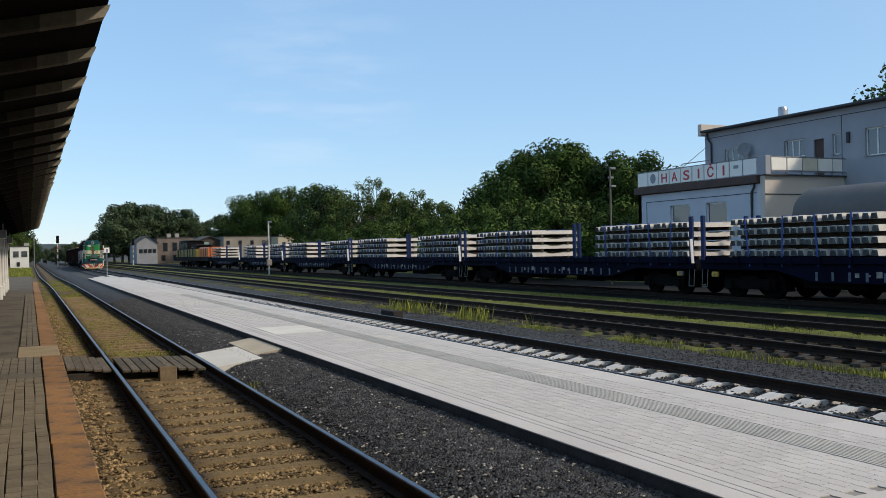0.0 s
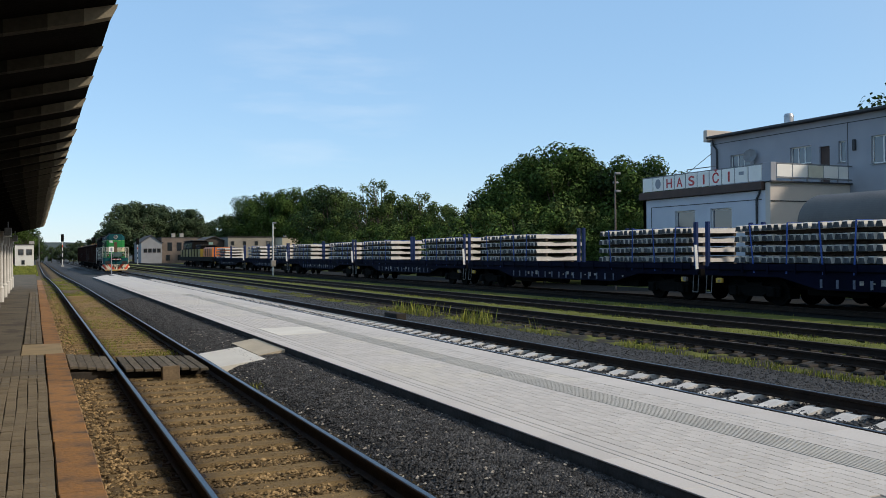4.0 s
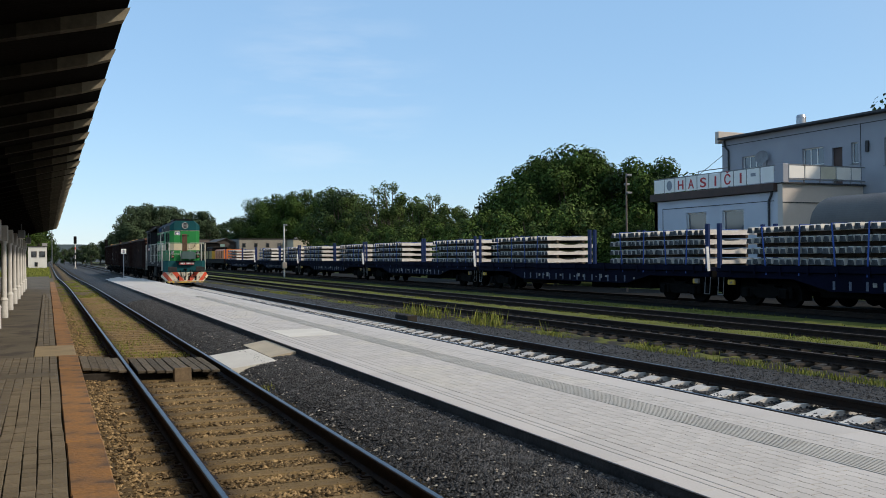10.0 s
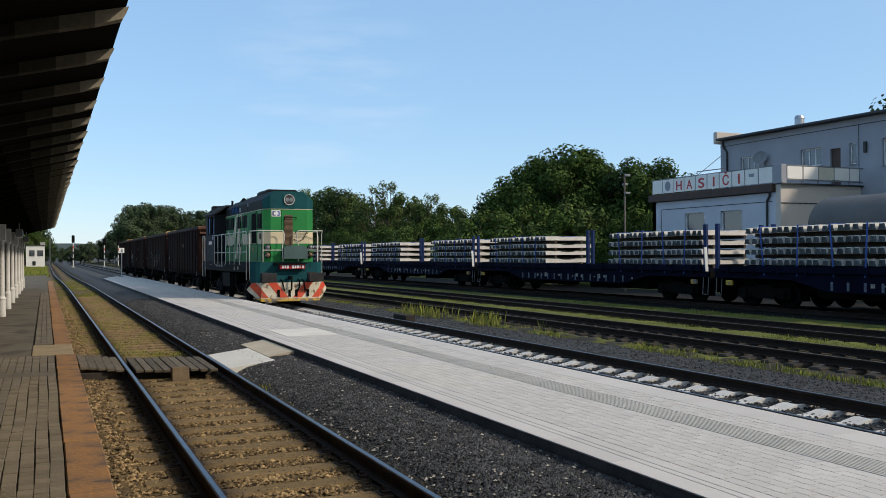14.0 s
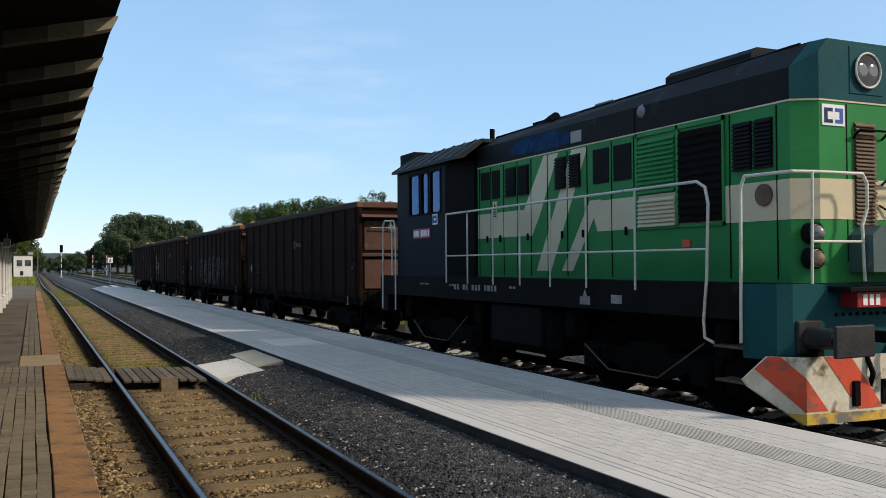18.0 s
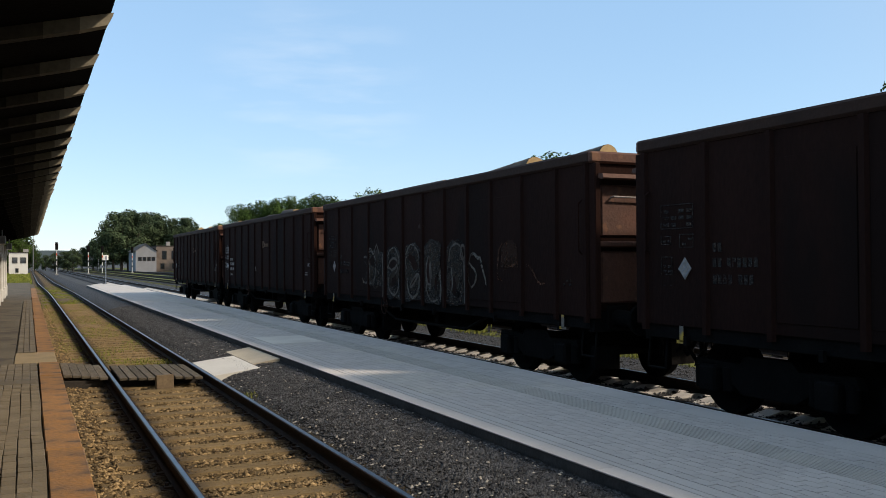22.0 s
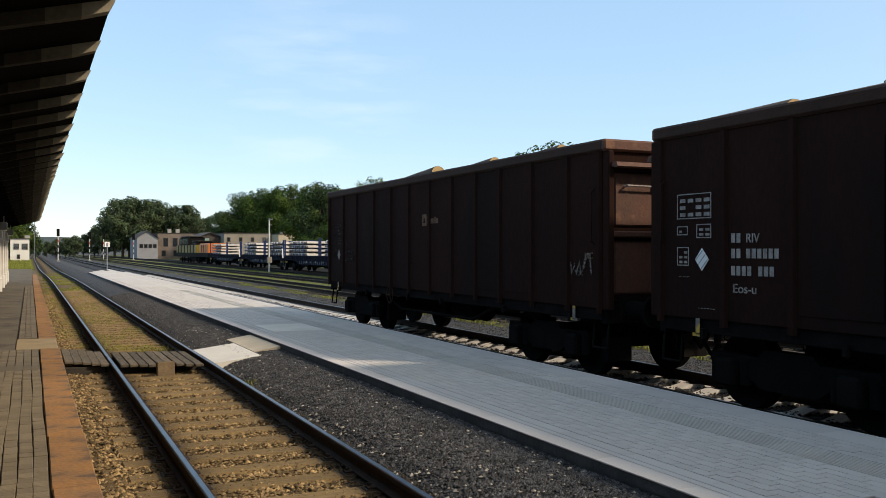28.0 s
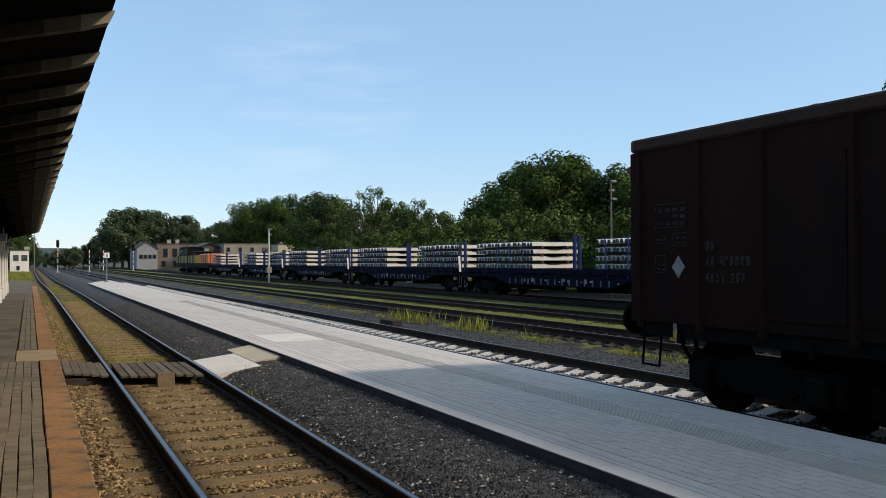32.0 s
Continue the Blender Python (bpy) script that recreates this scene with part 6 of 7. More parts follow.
    part("spray_line", curl([(3.92, 1.88), (3.85, 1.82), (3.72, 1.76), (3.66, 1.68), (3.66, 1.58), (3.74, 1.48), (3.86, 1.42)], 0.026), M_OUTLINE, W)
    part("spray_line", curl([(2.66, 2.22), (2.78, 2.1), (2.82, 1.9), (2.84, 1.7), (2.8, 1.6), (2.7, 1.58), (2.66, 1.7)], 0.024), M_SPRAY2, W, "faded orange spray outline")
    part("spray_fill", sprayed(2.12, 2.72, 1.8, 2.25, 71, -1.3465, 0.05), M_SPRAY3, W, "faded rust spray")
    part("spray_line", curl([(2.62, 1.74), (2.5, 1.8), (2.35, 1.84), (2.16, 1.86)], 0.022), M_SPRAY2, W)
    part("spray_line", curl([(1.86, 1.86), (1.72, 1.8), (1.6, 1.7), (1.5, 1.58), (1.38, 1.54), (1.28, 1.56)], 0.022), M_SPRAY2, W)
    part("spray_line", curl([(6.3 - 0.05 * k, 2.62 + 0.04 * (k % 2)) for k in range(6)], 0.05), M_WAGON_RIM, W)


locomotive_1 = locomotive()
WAGON_AT = [14.2 + 14.04 * k for k in range(4)]
wagons = [open_wagon(lb, i) for i, lb in enumerate((
    "dark red brown open wagon coupled to the locomotive", "dark red brown open wagon with faded silver graffiti",
    "dark red brown open wagon with white stencilled data", "dark red brown open wagon at the train's tail"))]
for i, w in enumerate(wagons):
    wagon_marks(w, i != 2, i != 1, 0.45 if i == 3 else 0.0)
graffiti(wagons[1])
part("spray_line", curl([(0.84, 1.74), (0.82, 1.56), (0.74, 1.7), (0.7, 1.56), (0.6, 1.74), (0.58, 1.56), (0.5, 1.66), (0.42, 1.86), (0.34, 1.86), (0.3, 1.56)], 0.03), M_OUTLINE, wagons[3], "white sprayed scribble")
loads = [log_load((0.0, 0.0, 0.1, 0.0)[i], 11 + i) for i in range(4)]
for xa, ya, za, yb_, zb_, rad in ((-0.86, 2.35, 3.5, 5.0, 3.38, 0.2), (-0.9, 5.9, 3.45, 8.2, 3.47, 0.16), (-0.7, 0.45, 3.52, 2.0, 3.46, 0.17), (-0.9, 8.6, 3.47, 10.4, 3.43, 0.13)):
    big = part("log", Mesh().cyl((xa, ya, za), (xa + 0.05, yb_, zb_), rad, rad * 0.9, 16, False), M_LOG, loads[1], "thick log above the rim")
    part("cut_end", Mesh().cyl((xa, ya - 0.002, za), (xa, ya + 0.004, za), rad * 0.98, n=16), M_LOGEND, big)
for k, (xa, ya, za, yb_, rad) in enumerate(((-0.9, 9.2, 3.44, 11.6, 0.17), (-0.85, 4.4, 3.46, 7.0, 0.16))):
    big = part("log", Mesh().cyl((xa, ya, za), (xa + 0.05, yb_, za - 0.04), rad, rad * 0.9, 16, False), M_LOG, loads[2], "thick log above the rim")
    part("cut_end", Mesh().cyl((xa, ya - 0.002, za), (xa, ya + 0.004, za), rad * 0.98, n=16), M_LOGEND, big)
for k, (xa, ya, za, yb_, rad) in enumerate(((-0.92, 6.6, 3.54, 8.6, 0.16), (-0.9, 4.1, 3.52, 6.0, 0.13), (-0.88, 10.2, 3.52, 11.4, 0.09), (-0.9, 1.8, 3.53, 3.6, 0.11))):
    big = part("log", Mesh().cyl((xa, ya, za), (xa + 0.06, yb_, za - 0.08), rad, rad * 0.88, 16, False), M_LOG, loads[3], "thick log above the rim")
    part("cut_end", Mesh().cyl((xa, ya - 0.002, za), (xa, ya + 0.004, za), rad * 0.98, n=16), M_LOGEND, big)
# ---- parked train with concrete sleepers ----
TX = TRACKS["five"]


def flat_wagon():
    """A bogie flat wagon 19.3 m over its deck; y runs away from its near end."""
    W = thing("flat_wagon", "blue bogie flat wagon with stanchions", "goods wagon", "parked flat wagons")
    LEN = 19.3
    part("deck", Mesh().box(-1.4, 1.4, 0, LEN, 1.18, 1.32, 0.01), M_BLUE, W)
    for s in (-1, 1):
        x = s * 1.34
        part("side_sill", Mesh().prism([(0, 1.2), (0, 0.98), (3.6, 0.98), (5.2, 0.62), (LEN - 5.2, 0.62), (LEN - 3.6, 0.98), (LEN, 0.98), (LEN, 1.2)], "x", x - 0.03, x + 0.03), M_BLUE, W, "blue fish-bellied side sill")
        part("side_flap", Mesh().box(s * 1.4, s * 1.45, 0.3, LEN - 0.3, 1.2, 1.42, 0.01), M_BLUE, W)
        for i in range(16):
            y = 0.8 + i * 1.18
            part("flap_rib", Mesh().box(s * 1.45, s * 1.48, y - 0.04, y + 0.04, 1.1, 1.42), M_BLUE, W)
        if s < 0:
            for k in range(15):
                y = 5.3 + k * 0.62
                part("truss_post", Mesh().box(x - 0.045, x - 0.031, y - 0.045, y + 0.045, 0.68, 0.95), M_TRUSS, W)
        for y in (0.12, 7.6, 8.0, LEN - 0.12):
            part("stanchion", Mesh().box(x - 0.06, x + 0.06, y - 0.08, y + 0.08, 1.2, 2.95, 0.012), M_STANCHION, W)
        for k, y in enumerate((4.6, 6.6, 7.0, 7.4, 8.4, 8.8, 9.2, 10.4, 11.6, 12.0, 12.4)):
            if s < 0:
                part("stencil_mark", Mesh().box(s * 1.371, s * 1.378, y, y + 0.1 + 0.05 * (k % 3), 0.8 + 0.04 * (k % 2), 0.88 + 0.05 * (k % 3)), M_CHALK, W, "white stencil mark")
    # black boxes added to block the bright view beneath the deck
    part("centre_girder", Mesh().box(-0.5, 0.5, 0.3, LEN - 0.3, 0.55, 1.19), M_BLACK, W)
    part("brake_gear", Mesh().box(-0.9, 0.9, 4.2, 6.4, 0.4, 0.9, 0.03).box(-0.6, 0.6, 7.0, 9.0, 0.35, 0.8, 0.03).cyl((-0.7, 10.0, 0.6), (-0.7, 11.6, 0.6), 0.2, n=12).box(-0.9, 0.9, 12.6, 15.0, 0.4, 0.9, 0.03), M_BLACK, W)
    part("tail_strip", Mesh().prism([(-1.5, 1.2), (-1.38, 1.2), (-1.44, 2.1), (-1.56, 2.1)], "y", -0.06, -0.03), M_WHITE, W, "white reflective post strip")
    for y, way in ((0, -1), (LEN, 1)):
        part("head_stock", Mesh().box(-1.3, 1.3, y, y + way * 0.08, 0.86, 1.2), M_BLACK, W)
        buffers(W, y + way * 0.06, way)
        part("brake_crank", Mesh().box(-1.42, -1.3, y - way * 0.9, y - way * 0.6, 0.72, 0.9, 0.02), M_YELLOW, W, "yellow brake handle")
        part("end_step", Mesh().tube([(-1.3, y - way * 0.3, 1.0), (-1.35, y - way * 0.3, 0.35), (-1.35, y - way * 0.02, 0.35), (-1.3, y - way * 0.02, 1.0)], 0.016, 6), M_STEEL, W)
    for y in (2.1, LEN - 2.1):
        n0 = len(WHEELS)
        bogie(W, y, 1.8, 0.46, M_BLACK)
        del WHEELS[n0:]
    return W


def sleeper_stack(n=20):
    """Four layers of concrete sleepers on timber laths, tied down with blue straps; y from its near face."""
    T = thing("sleeper_stack", "stack of new concrete sleepers in four layers with blue straps", "sleepers", "sleeper stacks")
    prof = [(-1.3, -0.2), (1.3, -0.2), (1.3, -0.03), (1.24, 0.0), (0.52, 0.0), (0.38, -0.04), (0.25, -0.06), (-0.25, -0.06), (-0.38, -0.04), (-0.52, 0.0), (-1.24, 0.0), (-1.3, -0.03)]
    block = Mesh().prism(prof, "y", -0.13, 0.13)
    block.v = [(u, v * (0.72 if w > -0.1 else 1.0), w) for u, v, w in block.v]
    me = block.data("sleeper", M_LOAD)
    me.materials.append(M_END_SHADE)
    # end faces get their shade as a darker colour
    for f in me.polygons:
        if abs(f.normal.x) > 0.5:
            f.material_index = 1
    lath = Mesh().box(-0.06, 0.06, 0, n * 0.305, 0, 0.13).data("lath", M_LATH)
    for lay in range(4):
        z = 1.32 + 0.14 + lay * 0.365
        for x in (-0.75, 0.75):
            part("lath", lath, None, T).matrix_basis = pose(x, 0, z - 0.13)
        for i in range(n):
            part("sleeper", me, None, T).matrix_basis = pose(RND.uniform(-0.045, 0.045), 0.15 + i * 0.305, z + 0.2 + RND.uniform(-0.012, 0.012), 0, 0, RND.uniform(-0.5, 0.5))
    for y, k in ((0.9, 0.1), (2.3, -0.14), (3.6, 0.06), (5.3, -0.2)):
        m = Mesh().prism([(y - 0.028, 2.765), (y + 0.028, 2.765), (y + k + 0.028, 1.1), (y + k - 0.028, 1.1)], "x", -1.375, -1.362)
        m.box(-1.37, 1.37, y - 0.028, y + 0.028, 2.765, 2.78)
        part("strap", m, M_STRAP, T, "blue ratchet strap")
    return T


flat = flat_wagon()
stack = sleeper_stack()
Y0 = 26.2
flat.matrix_basis = pose(TX, Y0, 0)
stack.matrix_basis = pose(TX, Y0 + 0.35, 0)
copy_thing(stack, pose(TX, Y0 + 11.75, 0))
for i in (-1, 1, 2, 3, 4):
    y = Y0 + 19.7 * i
    copy_thing(flat, pose(TX, y, 0))
    if i < 4:
        copy_thing(stack, pose(TX, y + 0.35, 0))
    copy_thing(stack, pose(TX, y + 11.75, 0))


def track_machine():
    """A rail-bound works machine: dark cabs over a yellow body, an orange unit at its near end."""
    S = thing("track_machine", "yellow works machine with dark cabs and an orange end unit", "rail vehicle")
    part("frame", Mesh().box(-1.35, 1.35, 0, 29.5, 0.95, 1.6, 0.03), M_FRAME, S)
    part("end_unit", Mesh().prism([(-1.3, 1.6), (-1.3, 2.75), (-1.1, 2.95), (1.1, 2.95), (1.3, 2.75), (1.3, 1.6)], "y", 0.4, 7.6), M_ORANGE, S, "orange rounded end unit")
    for y in (2.2, 4.0, 5.8):
        part("rib", Mesh().box(-1.33, -1.29, y - 0.12, y + 0.12, 1.65, 2.75), M_FRAME, S)
    part("body", Mesh().prism([(-1.38, 1.6), (-1.38, 2.75), (1.38, 2.75), (1.38, 1.6)], "y", 9.8, 29.3), M_LOCOYEL, S, "yellow body")
    for y in (12.4, 15.2, 17.6, 21.0, 24.2, 27.0):
        part("body_rib", Mesh().box(-1.42, -1.37, y - 0.3, y + 0.3, 1.6, 2.75), M_FRAME, S)
    for y0, y1, z in ((10.2, 14.8, 3.3), (17.8, 27.0, 4.1)):
        cab = part("cab", Mesh().prism([(-1.3, 2.74), (-1.25, z - 0.2), (-0.9, z), (0.9, z), (1.25, z - 0.2), (1.3, 2.74)], "y", y0, y1), M_FRAME, S, "dark cab")
        for k in range(3):
            a = y0 + 0.5 + (y1 - y0 - 1) * k / 3
            part("pane", Mesh().box(-1.31, -1.24, a, a + (y1 - y0 - 1) / 3 - 0.4, 2.95, z - 0.35 if z > 4 else 3.08), M_PANE, cab)
        part("roof_edge", Mesh().box(-1.2, 1.2, y0 - 0.2, y1 + 0.2, z, z + 0.1), M_OLDROOF, cab)
    part("fuel_tank", Mesh().box(-1.2, 1.2, 11.2, 15.6, 0.4, 0.95, 0.1), M_BLACK, S)
    for y in (3.2, 13.5 - 3.5, 20.0, 26.0):
        n0 = len(WHEELS)
        bogie(S, y, 2.2, 0.46, M_BLACK)
        del WHEELS[n0:]
    buffers(S, 0, -1)
    return S


track_machine().matrix_basis = pose(TX, 125.6, 0)

# covered wagon with a round roof behind the parked train
cv = thing("covered_wagon", "dark grey round-roofed covered wagon behind the parked train", "goods wagon")
arc = [(-1.45, 2.2), (-1.45, 3.1)] + [(-1.45 * math.cos(math.pi * k / 40), 3.1 + 1.15 * math.sin(math.pi * k / 40)) for k in range(1, 40)] + [(1.45, 3.1), (1.45, 2.2)]
part("body", Mesh().prism(arc, "y", 0, 13), M_TANK, cv)
part("under_frame", Mesh().box(-1.4, 1.4, 0.1, 12.9, 0.9, 2.21), M_BLACK, cv)
part("roof_hatch", Mesh().prism([(2.2, 4.1), (3.6, 4.1), (3.6, 4.22), (2.2, 4.22)], "x", -0.75, -0.35), M_FRAME, cv)
n0 = len(WHEELS)
for y in (2.0, 11.0):
    bogie(cv, y, 1.8, 0.46, M_BLACK)
del WHEELS[n0:]
cv.matrix_basis = pose(28.4, 12.8, -0.2)

# ---- fire station ----
AX, MX = 35.0, 40.8
house = thing("fire_station", "grey rendered fire station with a lower annex and flat roof", "building")


def window(parent, x, y0, y1, z0, z1, mull=1, blind=False, pane=None):
    """A window in a wall that looks towards -x, set back in its opening."""
    w = part("window", Mesh().box(x + 0.12, x + 0.2, y0, y1, z0, z0 + 0.07).box(x + 0.12, x + 0.2, y0, y1, z1 - 0.07, z1).box(x + 0.12, x + 0.2, y0, y0 + 0.07, z0, z1).box(x + 0.12, x + 0.2, y1 - 0.07, y1, z0, z1), M_WHITE, parent, "white window frame")
    for k in range(mull + 1):
        a, b = y0 + 0.07 + (y1 - y0 - 0.14) * k / (mull + 1), y0 + 0.07 + (y1 - y0 - 0.14) * (k + 1) / (mull + 1)
        part("pane", Mesh().box(x + 0.15, x + 0.165, a + 0.03, b - 0.03, z0 + 0.07, z1 - 0.07), pane or M_PANE, w)
        if k:
            part("mullion", Mesh().box(x + 0.12, x + 0.2, a - 0.035, a + 0.035, z0 + 0.07, z1 - 0.07), M_WHITE, w)
    if blind:
        part("curtain", Mesh().box(x + 0.24, x + 0.26, y0 + 0.1, (y0 + y1) / 2, z0 + 0.1, z1 - 0.1), M_PANEL, w)
    part("sill", Mesh().box(x - 0.06, x + 0.14, y0 - 0.05, y1 + 0.05, z0 - 0.05, z0), M_STEEL, w)


ann = [(38.16, 39.85, 2.9, 4.26), (41.2, 42.96, 2.9, 4.26)]
# track-side walls carry the shade tone, the sunward side wall the sunlit one
wall_holes("annex_wall", "x", AX, 0.35, 35.65, 46.0, -0.4, 5.05, ann, M_ANNEX_SHADE, house, "rendered annex wall with painted bluish shade")
part("annex_side", Mesh().box(AX, MX, 35.3, 35.65, -0.4, 5.45), M_WALL_SUN, house, "annex side wall with painted sunlight")
part("annex_end", Mesh().box(AX, MX, 45.7, 46.0, -0.4, 5.05), M_ANNEX_SHADE, house)
for h in ann:
    window(house, AX, *h, 0, False)
    part("room_dark", Mesh().box(AX + 0.36, AX + 0.4, h[0] - 0.3, h[1] + 0.3, h[2] - 0.3, h[3] + 0.3), M_DARKGRILL, house)
part("annex_fascia", Mesh().box(AX - 0.25, AX + 0.3, 35.68, 46.15, 5.08, 5.52, 0.02), M_BROWN, house, "brown roof edge board")
part("annex_roof", Mesh().box(AX, MX, 35.3, 46, 5.46, 5.52), M_FASCIA, house)
part("cable_line", Mesh().box(AX - 0.02, AX, 35.9, 45.2, 4.56, 4.6).box(AX - 0.02, AX, 45.16, 45.2, 3.3, 4.58), M_FASCIA, house)
part("down_pipe", Mesh().tube([(AX - 0.08, 36.0, 5.1), (AX - 0.08, 36.0, 4.9), (AX - 0.08, 36.2, 4.6), (AX - 0.08, 36.2, 2.0)], 0.06, 8), M_FASCIA, house)
part("cornice", Mesh().box(AX - 0.1, MX - 0.02, 35.1, 35.3, 5.45, 5.52), M_FASCIA, house)
part("cornice", Mesh().box(AX, MX - 0.02, 35.27, 35.3, 4.45, 4.5), M_FASCIA, house)

mw = [(42.84, 44.55, 7.0, 8.0), (37.99, 39.56, 6.9, 7.94), (36.66, 37.38, 5.6, 7.76), (35.58, 36.06, 6.74, 7.92), (31.9, 33.91, 6.46, 7.96), (27.0, 29.0, 6.46, 7.96)]
wall_holes("main_wall", "x", MX, 0.4, 20, 46.4, -0.4, 9.25, mw, M_WALL_SHADE, house, "grey rendered wall with painted bluish shade")
part("main_end", Mesh().box(MX + 0.4, MX + 11, 46.05, 46.4, -0.4, 9.25), M_WALL_SHADE, house)
part("main_end", Mesh().box(MX + 0.4, MX + 11, 20, 20.4, -0.4, 9.25), M_WALL_SUN, house)
part("main_back", Mesh().box(MX + 10.6, MX + 11, 20.4, 46.05, -0.4, 9.25), M_WALL_SHADE, house)
for i, h in enumerate(mw):
    if i == 2:
        part("balcony_door", Mesh().box(MX + 0.12, MX + 0.2, *h), M_BROWN, house, "brown balcony door")
    else:
        window(house, MX, *h, 2 if h[1] - h[0] > 1 else 0, i in (1, 4), M_PANE2)
    part("room_dark", Mesh().box(MX + 0.42, MX + 0.46, h[0] - 0.3, h[1] + 0.3, h[2] - 0.3, h[3] + 0.3), M_DARKGRILL, house)
part("roof", Mesh().box(MX - 0.5, MX + 11.4, 19.6, 46.3, 9.26, 9.4, 0.02), M_FASCIA, house, "dark flat roof edge")
part("roof_band", Mesh().box(MX - 0.02, MX, 20, 46.4, 8.86, 8.9), M_FASCIA, house)
part("parapet", Mesh().box(MX - 0.3, MX + 1.9, 46.4, 46.75, 9.1, 9.88, 0.02), M_WALL_SUN, house, "pale parapet block")
part("roof_vent", Mesh().cyl((MX + 1.0, 40.6, 9.38), (MX + 1.0, 40.6, 10.0), 0.3, 0.27, 16).cyl((MX + 1.0, 40.6, 10.0), (MX + 1.0, 40.6, 10.18), 0.3, 0.24, 16), M_ALU, house, "galvanised roof ventilator")
part("down_pipe", Mesh().tube([(MX - 0.1, 46.1, 9.2), (MX - 0.1, 46.0, 8.8), (MX - 0.1, 45.7, 8.5), (MX - 0.1, 45.7, 5.6)], 0.06, 8), M_FASCIA, house)
part("wall_joint", Mesh().box(MX - 0.015, MX, 35.4, 35.44, 5.6, 8.86), M_FASCIA, house)
part("wall_lamp", Mesh().box(MX - 0.15, MX, 34.85, 35.05, 7.3, 7.9, 0.03), M_FASCIA, house)

# balustrade with the sign panels
rail_ = thing("sign_balustrade", "white panel balustrade with red lettering on the annex roof", "sign")
ya, yb = 45.9, 35.75
word = {2: "H", 3: "A", 4: "S", 5: "I", 6: "\u010c", 7: "I"}
for i in range(10):
    p0 = ya - (ya - yb) * i / 10
    p1 = ya - (ya - yb) * (i + 1) / 10
    pn = part("panel", Mesh().box(AX - 0.12, AX - 0.09, p1 + 0.04, p0 - 0.04, 5.58, 6.4), M_PANEL, rail_, "white sign panel")
    part("panel_post", Mesh().box(AX - 0.1, AX - 0.04, p0 - 0.03, p0 + 0.03, 5.3, 6.46), M_STEEL, rail_)
    if i in word:
        wd = {"I": 0.14}.get(word[i], 0.52)
        words("letter", word[i], 0.78, M_LETTER, Matrix.Translation((AX - 0.125, (p0 + p1) / 2 + wd / 2, 5.7)) @ FACE_W, pn, "red letter", 0.006, 0.012, wd)
    if i == 1:
        part("emblem", Mesh().prism([(0.26 * math.cos(k * math.pi / 8) + (p0 + p1) / 2, 0.3 * math.sin(k * math.pi / 8) + 6.0) for k in range(16)], "x", AX - 0.128, AX - 0.118), M_GREYBAR, pn, "grey round emblem")
    if i == 8:
        part("print_bar", Mesh().box(AX - 0.128, AX - 0.118, (p0 + p1) / 2 - 0.18, (p0 + p1) / 2 + 0.18, 5.98, 6.16), M_GREYBAR, pn)
part("top_bar", Mesh().box(AX - 0.12, AX - 0.05, yb, ya, 6.42, 6.47), M_STEEL, rail_)
for i in range(5):
    q0, q1 = AX + 0.3 + i * 1.12, AX + 0.3 + (i + 1) * 1.12
    if i == 4:
        q1 = q0 + 0.75
    part("panel", Mesh().box(q0 + 0.04, q1 - 0.04, 35.16, 35.2, 5.75, 6.4), M_PANEL2 if i == 2 else M_PANEL, rail_, "cream side panel" if i == 2 else "white side panel")
    part("panel_post", Mesh().box(q0 - 0.03, q0 + 0.03, 35.2, 35.26, 5.5, 6.46), M_STEEL, rail_)
part("corner_post", Mesh().box(AX - 0.1, AX + 0.28, 35.15, 35.7, 5.5, 6.5, 0.02), M_WALL_SHADE, rail_)
part("top_bar", Mesh().box(AX, MX, 35.16, 35.24, 6.42, 6.47).box(AX + 0.3, MX, 35.16, 35.24, 5.66, 5.72), M_STEEL, rail_)
part("inner_rail", Mesh().tube([(AX + 2.5, 44.8, 6.5), (AX + 2.5, 38, 6.5)], 0.03, 6).tube([(AX + 2.5, 44.8, 7.0), (AX + 2.5, 42.2, 7.0)], 0.03, 6).tube([(AX + 2.5, 44.8, 5.5), (AX + 2.5, 44.8, 7.0)], 0.03, 6), M_STEEL, rail_)
dish = thing("satellite_dish", "grey satellite dish on the fire station wall", "dish")
dm = Mesh()
for k in range(5):
    r0, r1 = 0.42 * k / 5, 0.42 * (k + 1) / 5
    dm.cyl((0, 0, 0.35 * r0 * r0), (0, 0, 0.35 * r1 * r1 + 0.001), max(r0, 0.01), r1, 20, False)
dm.at = None
d1 = part("reflector", dm, M_STEEL, dish)
d1.matrix_basis = pose(0, 0, 0, 0, -75, 25)
part("arm", Mesh().tube([(0, 0, -0.1), (0.35, 0, -0.2), (0.35, 0, -0.5)], 0.03, 6), M_STEEL, dish)
dish.matrix_basis = pose(MX - 0.4, 42.4, 7.75)
part("wire", Mesh().tube([(MX - 0.1, 46.2, 8.3), (AX + 2.5, 45.6, 6.4)], 0.02, 4), M_FASCIA, house)

